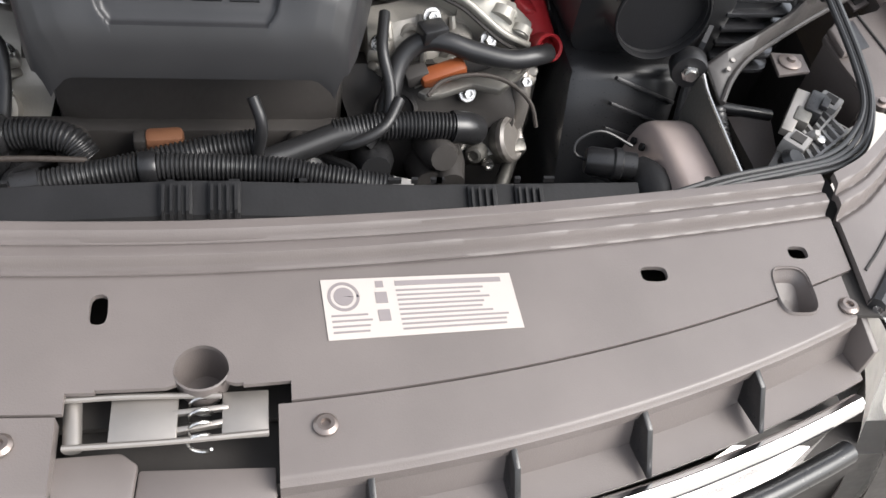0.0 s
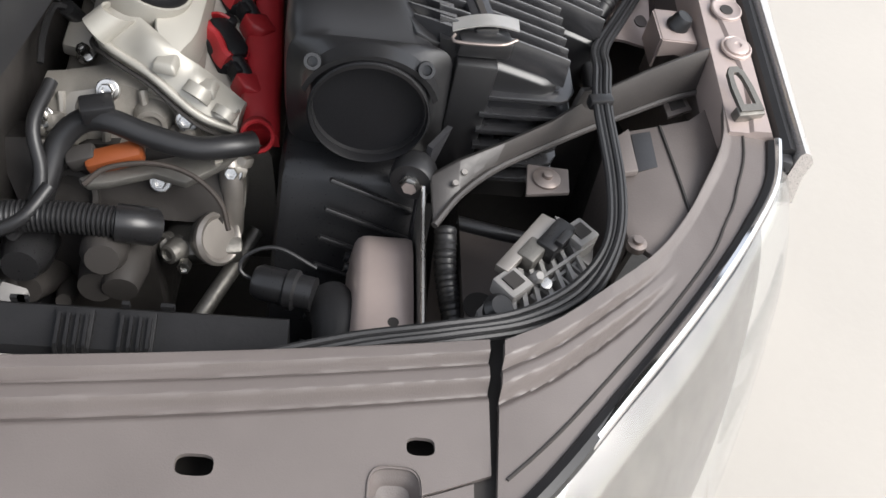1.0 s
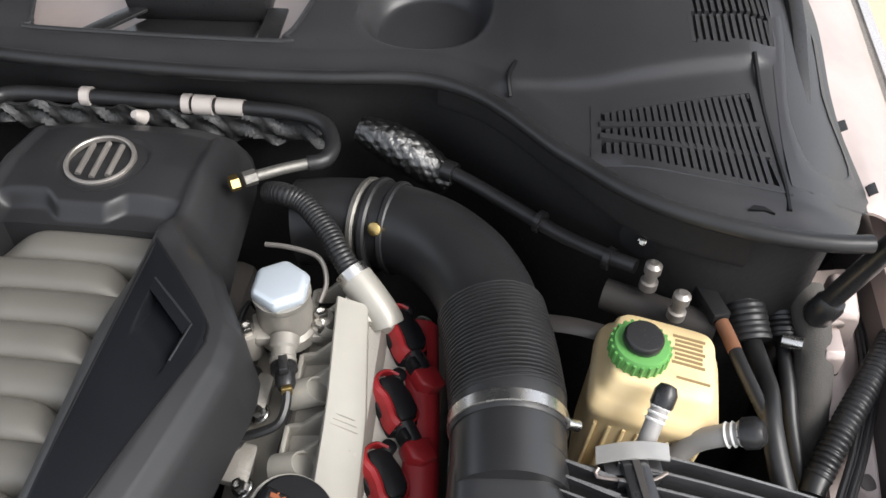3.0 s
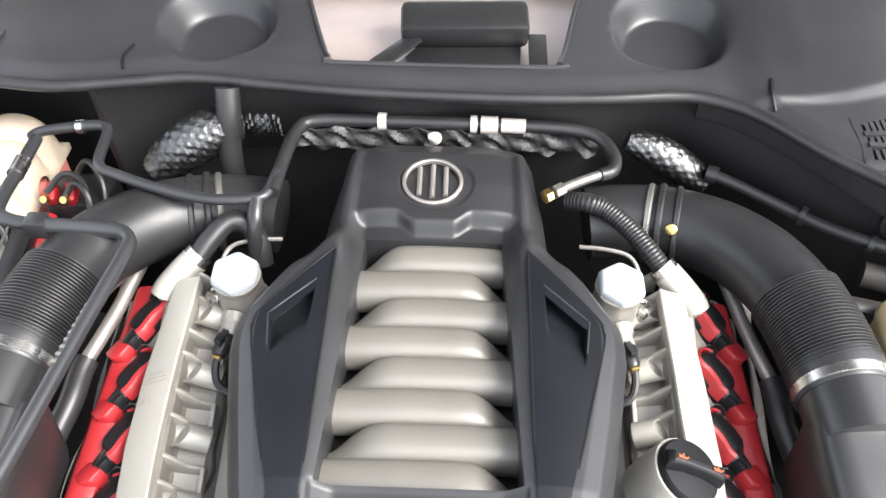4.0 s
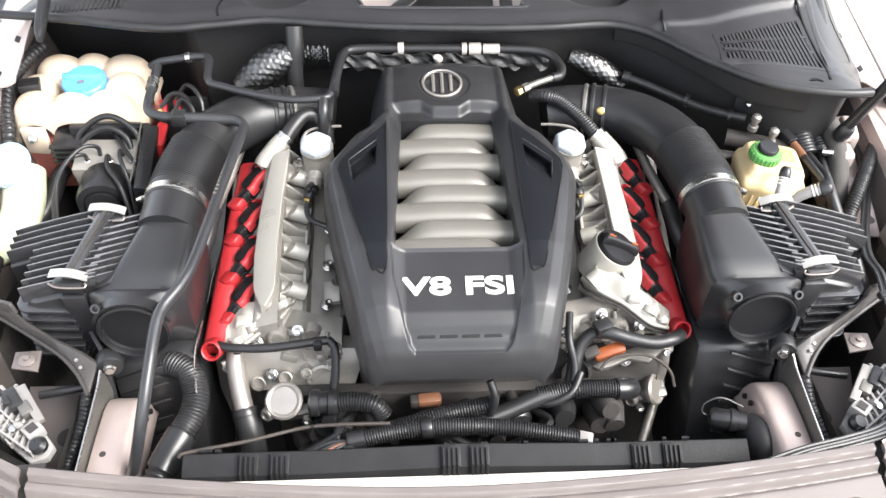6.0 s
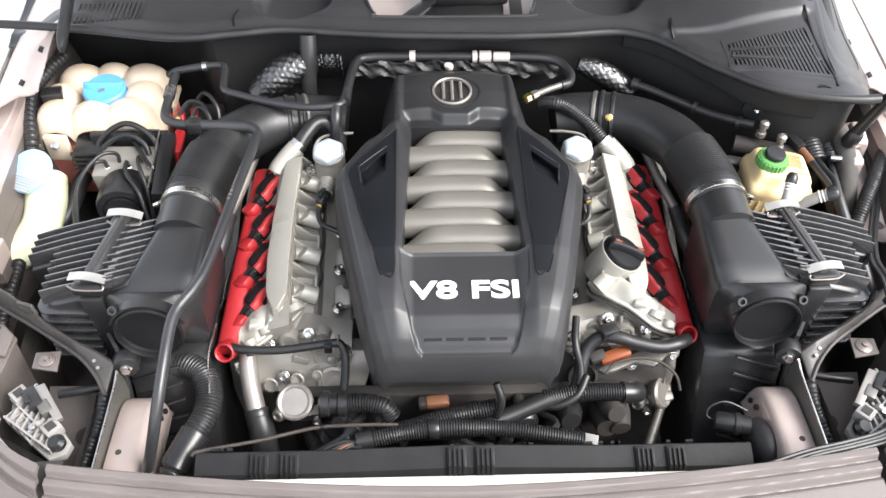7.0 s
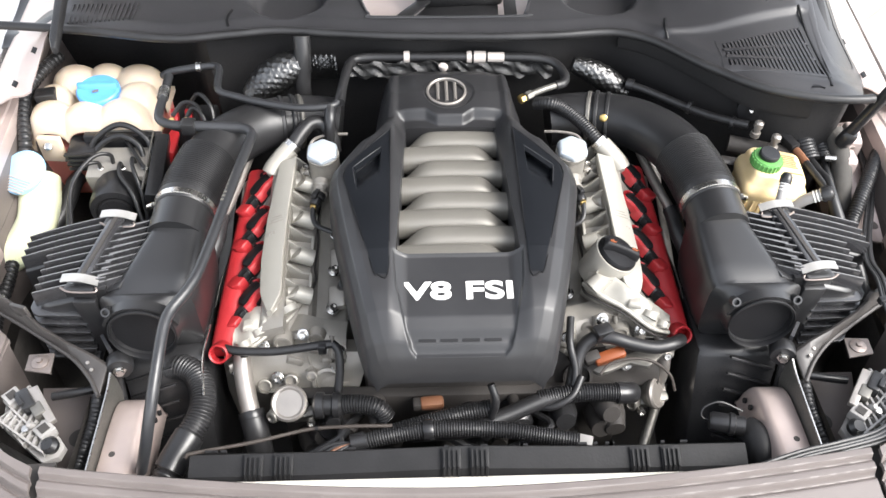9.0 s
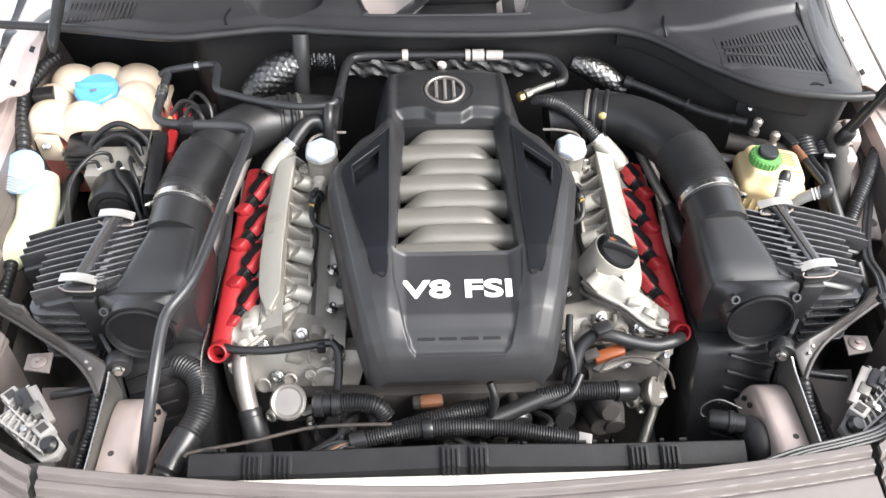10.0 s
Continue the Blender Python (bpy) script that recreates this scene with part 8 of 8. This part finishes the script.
part("cuff", tube([(0.230, 0.150, 0.900), (0.244, 0.152, 0.897), (0.256, 0.158, 0.888)], 0.0155, 16, 0.005), M_BLACK, hr, "smooth cuff")
gw = thing("ground_wire", (-0.2, 0.08, 0.9), "thin brown cloth-wrapped wire across the engine front", "wire")
part("wire", tube([(-0.350, 0.040, 0.938), (-0.342, 0.045, 0.940), (-0.270, 0.065, 0.930), (-0.222, 0.083, 0.921), (-0.188, 0.091, 0.919), (-0.132, 0.093, 0.919), (-0.086, 0.095, 0.915)], 0.0026, 8, 0.006), M_WIRE, gw, "thin brown wire")
part("tie", lathe((-0.188, 0.091, 0.919), (1, 0.1, 0), [(0.0036, -0.002), (0.0036, 0.002)], 10), M_KNOB, gw, "black tie")
hl = thing("air_hose", (-0.15, 0.14, 0.85), "black corrugated air hose with a wide connector", "hose")
part("connector", lathe((-0.198, 0.141, 0.898), (1, -0.02, 0.02), [(0.013, 0), (0.0185, 0.004), (0.0185, 0.014), (0.015, 0.016), (0.015, 0.026), (0.018, 0.028), (0.018, 0.036), (0.014, 0.040)], 22), M_BLACK, hl, "wide black connector")
part("hose", tube([(-0.160, 0.140, 0.899), (-0.135, 0.139, 0.902), (-0.108, 0.134, 0.899), (-0.095, 0.125, 0.885)], 0.0138, 14, 0.00063, wave=corrugated(0.0038, 0.15)), M_RUBBER, hl, "corrugated hose")

for s in (1, -1):
    valve = thing("air_valve", (0.25 * s, 0.145, 0.83), "cast air valve with a round bright steel disc", "valve", "air valves")
    if s < 0:
        o, ax = V((-0.232, 0.148, 0.893)), V((-0.12, -0.45, 0.88))
    else:
        o, ax = V((0.298, 0.180, 0.852)), V((0.72, -0.42, 0.55))
    kk = 0.86 if s < 0 else 0.78
    part("disc", lathe(o, ax, [(0.028 * kk, 0), (0.0305 * kk, 0.003), (0.0305 * kk, 0.007), (0.027 * kk, 0.010), (0.0245 * kk, 0.0095), (0.022 * kk, 0.007), (0.0, 0.0075)], 40, caps=False), M_ZINC, valve, "bright dished steel disc")
    part("body", lathe(o, -ax, [(0.029 * kk, -0.002), (0.027 * kk, 0.006), (0.020 * kk, 0.012), (0.022 * kk, 0.04), (0.018 * kk, 0.05)], 28), M_CASTDARK, valve, "grey cast body")
    part("flange", box(tuple(o - ax * 0.03 + V((0.02, -0.012, -0.002))), (0.05, 0.016, 0.030), (20, 0, 10)), M_CASTDARK, valve, "cast flange", bevel=0.004)
    rv = random.Random(31)
    for k in range(7):
        q = o - ax * (0.012 + 0.007 * k) + V((rv.uniform(-0.024, 0.024), rv.uniform(-0.020, 0.004), rv.uniform(-0.006, 0.010)))
        r = rv.uniform(0.006, 0.011)
        part("cast_lump", lathe(q, (rv.uniform(-0.6, 0.6), -0.7, rv.uniform(0.2, 0.9)), [(r * 1.2, -0.006), (r, 0.004), (r * 0.9, 0.008), (r * 0.6, 0.009), (r * 0.5, 0.006), (0.0, 0.006)], 16, caps=False), M_CASTDARK, valve, "cast lump")
    bolt(tuple(o + V((0.030 if s < 0 else -0.022, -0.022, -0.010))), (0.1, -0.9, 0.4), 0.006, 0.010, valve, M_STEEL)
    pipe = thing("exhaust_pipe", (0.30 * s, 0.17, 0.83), "bare steel pipe with a clamped rubber end", "pipe", "steel pipes")
    way = [(0.306, 0.225, 0.915), (0.304, 0.200, 0.900), (0.297, 0.170, 0.885), (0.288, 0.142, 0.868)] if s < 0 else [(0.306, 0.232, 0.920), (0.310, 0.212, 0.905), (0.312, 0.204, 0.880), (0.310, 0.200, 0.84)]
    part("pipe", tube(way, 0.0135 if s < 0 else 0.0098, 18, 0.006), M_ZINC, pipe, "bare steel pipe", s)
    if s < 0:
        part("clamp", lathe((0.2905, 0.150, 0.873), (-0.25, -0.8, -0.5), [(0.018, 0), (0.0185, 0.001), (0.0185, 0.011), (0.018, 0.012)], 20), M_BLACK, pipe, "dark spring clamp", s)
        part("rubber_end", tube([(0.289, 0.146, 0.87), (0.282, 0.125, 0.85), (0.278, 0.105, 0.81)], 0.0185, 16, 0.008), M_RUBBER, pipe, "black rubber end", s)
part("drain_pipe", tube([(0.328, 0.222, 0.815), (0.318, 0.200, 0.808), (0.300, 0.162, 0.800), (0.280, 0.120, 0.790), (0.268, 0.095, 0.785)], 0.0078, 12, 0.006), M_CASTDARK, pipe, "thin steel pipe")
for pts, r in (([(-0.325, 0.212, 0.940), (-0.300, 0.203, 0.944), (-0.250, 0.199, 0.948), (-0.195, 0.204, 0.952), (-0.172, 0.207, 0.952)], 0.0062), ([(-0.172, 0.208, 0.952), (-0.163, 0.200, 0.945), (-0.162, 0.18, 0.92), (-0.166, 0.16, 0.895)], 0.0062)):
    if r and pts[0][0] < -0.3:
        cl = thing("coil_cable", (-0.25, 0.2, 0.93), "black cable from the coil rail across the engine front", "cable")
    part("cable", tube(pts, r, 10, 0.006), M_RUBBER, cl, "black cable")
part("clip", box((-0.185, 0.202, 0.950), (0.012, 0.014, 0.016)), M_BLACK, cl, "black cable clip", bevel=0.002)
cr = thing("coil_cable", (0.25, 0.2, 0.93), "thick black cable from the coil rail across the engine front", "cable")
part("cable", tube([(0.330, 0.214, 0.938), (0.312, 0.202, 0.943), (0.285, 0.196, 0.944), (0.250, 0.200, 0.950), (0.222, 0.206, 0.956), (0.200, 0.210, 0.950), (0.182, 0.20, 0.935), (0.172, 0.175, 0.91), (0.165, 0.15, 0.89)], 0.0098, 12, 0.006), M_RUBBER, cr, "black cable")
part("plug", box((0.212, 0.212, 0.962), (0.026, 0.020, 0.016), (0, 0, 20)), M_BLACK, cr, "black plug", bevel=0.003)
for pts in ([(0.150, 0.14, 0.885), (0.168, 0.155, 0.905), (0.172, 0.175, 0.925), (0.165, 0.20, 0.95), (0.17, 0.24, 0.96)], [(0.12, 0.135, 0.89), (0.14, 0.13, 0.90), (0.165, 0.14, 0.91), (0.18, 0.165, 0.92)], [(0.05, 0.115, 0.90), (0.055, 0.12, 0.93), (0.048, 0.135, 0.95)]):
    part("cable", tube(pts, 0.0055, 10, 0.006), M_RUBBER, cr, "black cable")
for x, y, z, sx, rot in ((0.224, 0.194, 0.928, 0.046, (10, -14, 12)), (-0.032, 0.150, 0.884, 0.034, (0, 0, 4))):
    og = thing("orange_plug", (x, y, z - 0.01), "orange-brown plastic cable plug on the engine front", "plug", "orange plugs")
    part("plug", box((x, y, z), (sx, 0.018, 0.016), rot), M_ORANGE if x > 0 else M_COPPER, og, "orange-brown plug", bevel=0.005)
    part("plug_tail", box((x - sx * 0.55, y, z - 0.003), (sx * 0.5, 0.016, 0.016), rot), M_DARK, og, "", bevel=0.003)
part("thin_wire", tube([(0.206, 0.165, 0.925), (0.222, 0.178, 0.932), (0.255, 0.184, 0.935), (0.285, 0.180, 0.930), (0.308, 0.168, 0.915), (0.316, 0.155, 0.895)], 0.0022, 8, 0.004), M_WIRE, cr, "thin ribbed wire over the valve")
strap = thing("lifting_strap", (0.24, 0.18, 0.88), "flat grey steel bracket on the engine front", "bracket")
part("strap", prism([(0.198, 0.176), (0.206, 0.170), (0.222, 0.174), (0.253, 0.188), (0.280, 0.180), (0.300, 0.198), (0.318, 0.216), (0.312, 0.230), (0.265, 0.208), (0.216, 0.190)], 0.912, 0.920), M_CASTDARK, strap, "grey cast bracket", bevel=0.002)
part("bolt", lathe((0.300, 0.210, 0.920), (0, -0.2, 1), [(0.0062, 0), (0.0062, 0.006), (0.004, 0.007)], 6), M_STEEL, strap, "steel bolt")

# dark cast lower parts under the front looms
dk = thing("accessory_drive", (0, 0.13, 0.6), "dark accessory drive below the engine front", "accessory drive")
rr = random.Random(21)
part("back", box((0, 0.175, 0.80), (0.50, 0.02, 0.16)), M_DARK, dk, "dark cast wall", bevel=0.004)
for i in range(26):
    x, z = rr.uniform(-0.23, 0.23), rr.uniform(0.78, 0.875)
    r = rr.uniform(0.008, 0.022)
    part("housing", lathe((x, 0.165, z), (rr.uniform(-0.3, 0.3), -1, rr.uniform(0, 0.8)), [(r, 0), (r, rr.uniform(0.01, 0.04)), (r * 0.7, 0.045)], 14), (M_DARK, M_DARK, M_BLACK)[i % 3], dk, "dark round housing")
for i in range(4):
    x = rr.uniform(-0.2, 0.2)
    part("small_hose", tube([(x, 0.15, 0.86), (x + rr.uniform(-0.04, 0.04), 0.11, 0.875), (x + rr.uniform(-0.08, 0.08), 0.07, 0.86)], rr.uniform(0.003, 0.007), 8, 0.008), M_RUBBER, dk, "black small hose")

# ---- pipes and foil at the bulkhead ----
fp = thing("fuel_line", (0.0, 0.7, 1.05), "black fuel line along the bulkhead with white couplings", "fuel line")
part("line", tube([(-0.170, 0.590, 1.085), (-0.168, 0.640, 1.085), (-0.160, 0.695, 1.086), (-0.140, 0.714, 1.086), (-0.06, 0.716, 1.086), (0.06, 0.714, 1.086), (0.150, 0.710, 1.086), (0.188, 0.698, 1.084), (0.203, 0.670, 1.080), (0.200, 0.648, 1.078), (0.185, 0.640, 1.078)], 0.0078, 12, 0.006), M_RUBBER, fp, "black rubber line")
for p0, p1, r in (((-0.068, 0.716, 1.086), (-0.058, 0.716, 1.086), 0.0105), ((0.040, 0.7142, 1.086), (0.048, 0.7142, 1.086), 0.0105), ((0.052, 0.714, 1.086), (0.072, 0.7136, 1.086), 0.0105), ((0.076, 0.7135, 1.086), (0.104, 0.7125, 1.086), 0.0088)):
    part("coupling", cyl(p0, p1, r, 16), M_LABEL, fp, "white coupling")
part("fitting", tube([(0.187, 0.641, 1.078), (0.165, 0.629, 1.079), (0.142, 0.614, 1.080)], 0.0055, 12, 0.004), M_CASTDARK, fp, "dull steel fitting")
part("nut", lathe((0.142, 0.614, 1.080), (-0.8, -0.55, 0), [(0.0075, 0), (0.0075, 0.012), (0.006, 0.013)], 6), M_CASTDARK, fp, "dull steel nut")
part("brass_nut", lathe((0.128, 0.604, 1.080), (-0.8, -0.55, 0), [(0.0078, 0), (0.0078, 0.008), (0.005, 0.009)], 6), M_BRASS, fp, "brass nut")
part("peg", lathe((0.0, 0.700, 1.075), (-0.3, -0.5, 0.6), [(0.008, 0), (0.006, 0.010), (0.004, 0.014)], 12), M_LABEL, fp, "white peg")
breath = thing("breather_hose", (0.2, 0.6, 1.0), "black ribbed breather hose", "hose")
part("hose", tube([(0.150, 0.618, 1.058), (0.169, 0.605, 1.068), (0.190, 0.596, 1.066), (0.214, 0.572, 1.060), (0.232, 0.548, 1.053), (0.2445, 0.533, 1.0445)], 0.0108, 14, 0.0007, wave=corrugated(0.0042, 0.07)), M_RUBBER, breath, "ribbed hose")
part("hose", tube([(-0.2445, 0.533, 1.0445), (-0.234, 0.548, 1.054), (-0.218, 0.566, 1.062), (-0.200, 0.570, 1.058), (-0.186, 0.558, 1.045), (-0.182, 0.545, 1.02)], 0.0118, 14, 0.005), M_RUBBER, breath, "looped hose")


def quilted(pts, r, name, parent, label):
    line = spline(pts, 0.0022)
    u, v, d = frame_of(line[1] - line[0])
    rings = []
    for i, p in enumerate(line):
        nd = (line[min(i + 1, len(line) - 1)] - line[max(i - 1, 0)]).normalized()
        q = d.rotation_difference(nd)
        u, v, d = q @ u, q @ v, nd
        env = math.sin(math.pi * (0.12 + 0.76 * i / (len(line) - 1))) ** 0.5
        ring = []
        for j in range(48):
            a = 2 * math.pi * j / 48
            h = abs(math.sin(a * 6 + i * 0.42)) * abs(math.sin(a * 6 - i * 0.42))
            ring.append(p + (u * math.cos(a) + v * math.sin(a)) * r * env * (0.93 + 0.10 * h))
        rings.append(ring)
    return part(name, loft(rings), M_FOIL, parent, label, angle=60)


foil = thing("foil_sleeve", (0.27, 0.69, 1.0), "embossed silver foil heat sleeve", "heat sleeve", "foil sleeves")
quilted([(0.222, 0.704, 1.076), (0.255, 0.698, 1.066), (0.288, 0.690, 1.050), (0.318, 0.680, 1.032)], 0.021, "sleeve", foil, "embossed silver foil")
foil2 = thing("foil_sleeve", (-0.29, 0.69, 1.0), "crumpled embossed silver foil heat sleeve", "heat sleeve", "foil sleeves")
quilted([(-0.230, 0.705, 1.086), (-0.265, 0.700, 1.076), (-0.300, 0.688, 1.058), (-0.332, 0.672, 1.035)], 0.030, "sleeve", foil2, "crumpled silver foil")
part("patch", thicken(sheet(24, 10, lambda u, v: V((-0.245 + 0.06 * u, 0.728 - 0.012 * v + 0.004 * math.sin(u * 40) * math.sin(v * 30), 1.035 + 0.055 * v))), V((0, 0.003, 0))), M_FOIL, foil2, "crumpled foil patch")
shieldb = thing("foil_shield", (0.0, 0.72, 1.05), "dark crumpled foil shield along the bulkhead", "heat shield")
part("shield", thicken(sheet(90, 10, lambda u, v: V((-0.17 + 0.36 * u, 0.708 - 0.004 * math.sin(u * 70 + v * 9) * math.sin(u * 31), 1.050 + 0.030 * v + 0.004 * math.sin(u * 50)))), V((0, 0.004, 0))), M_FOILDARK, shieldb, "dark crumpled foil")
pillar = thing("bulkhead_hose", (-0.235, 0.72, 0.98), "upright black hose at the bulkhead", "hose")
part("hose", tube([(-0.238, 0.715, 1.13), (-0.238, 0.700, 1.10), (-0.242, 0.690, 1.06), (-0.243, 0.685, 1.02)], 0.0145, 14, 0.008), M_RUBBER, pillar, "black rubber hose")
rl = thing("vacuum_line", (0.4, 0.6, 1.0), "black ribbed vacuum line along the bulkhead", "hose")
part("line", tube([(0.318, 0.668, 1.058), (0.345, 0.652, 1.056), (0.385, 0.626, 1.052), (0.425, 0.598, 1.050), (0.462, 0.573, 1.053), (0.492, 0.556, 1.056)], 0.0070, 12, 0.006), M_RUBBER, rl, "black line")
part("ring", lathe((0.318, 0.668, 1.058), (-1, 0.5, 0), [(0.0105, -0.006), (0.0105, 0.006)], 14), M_BLACK, rl)
for x in (0.408, 0.470):
    part("ring", lathe((x, 0.610 - (x - 0.408) * 0.68, 1.052), (-1, 0.65, 0), [(0.0108, -0.003), (0.0108, 0.003)], 14), M_BLACK, rl)

# dark plate with a pin on the bulkhead
pin = thing("bulkhead_pin", (0.50, 0.57, 1.05), "small dark round plate with a bright pin on the bulkhead", "fixing")
part("plate", lathe((0.497, 0.580, 1.070), (-0.25, -1, 0.25), [(0.020, -0.004), (0.020, 0.003), (0.018, 0.004)], 28), M_KNOB, pin, "dark round plate")
part("pin", lathe((0.497, 0.576, 1.071), (-0.25, -1, 0.45), [(0.004, 0), (0.004, 0.010), (0.002, 0.012)], 10), M_STEEL, pin, "bright pin")
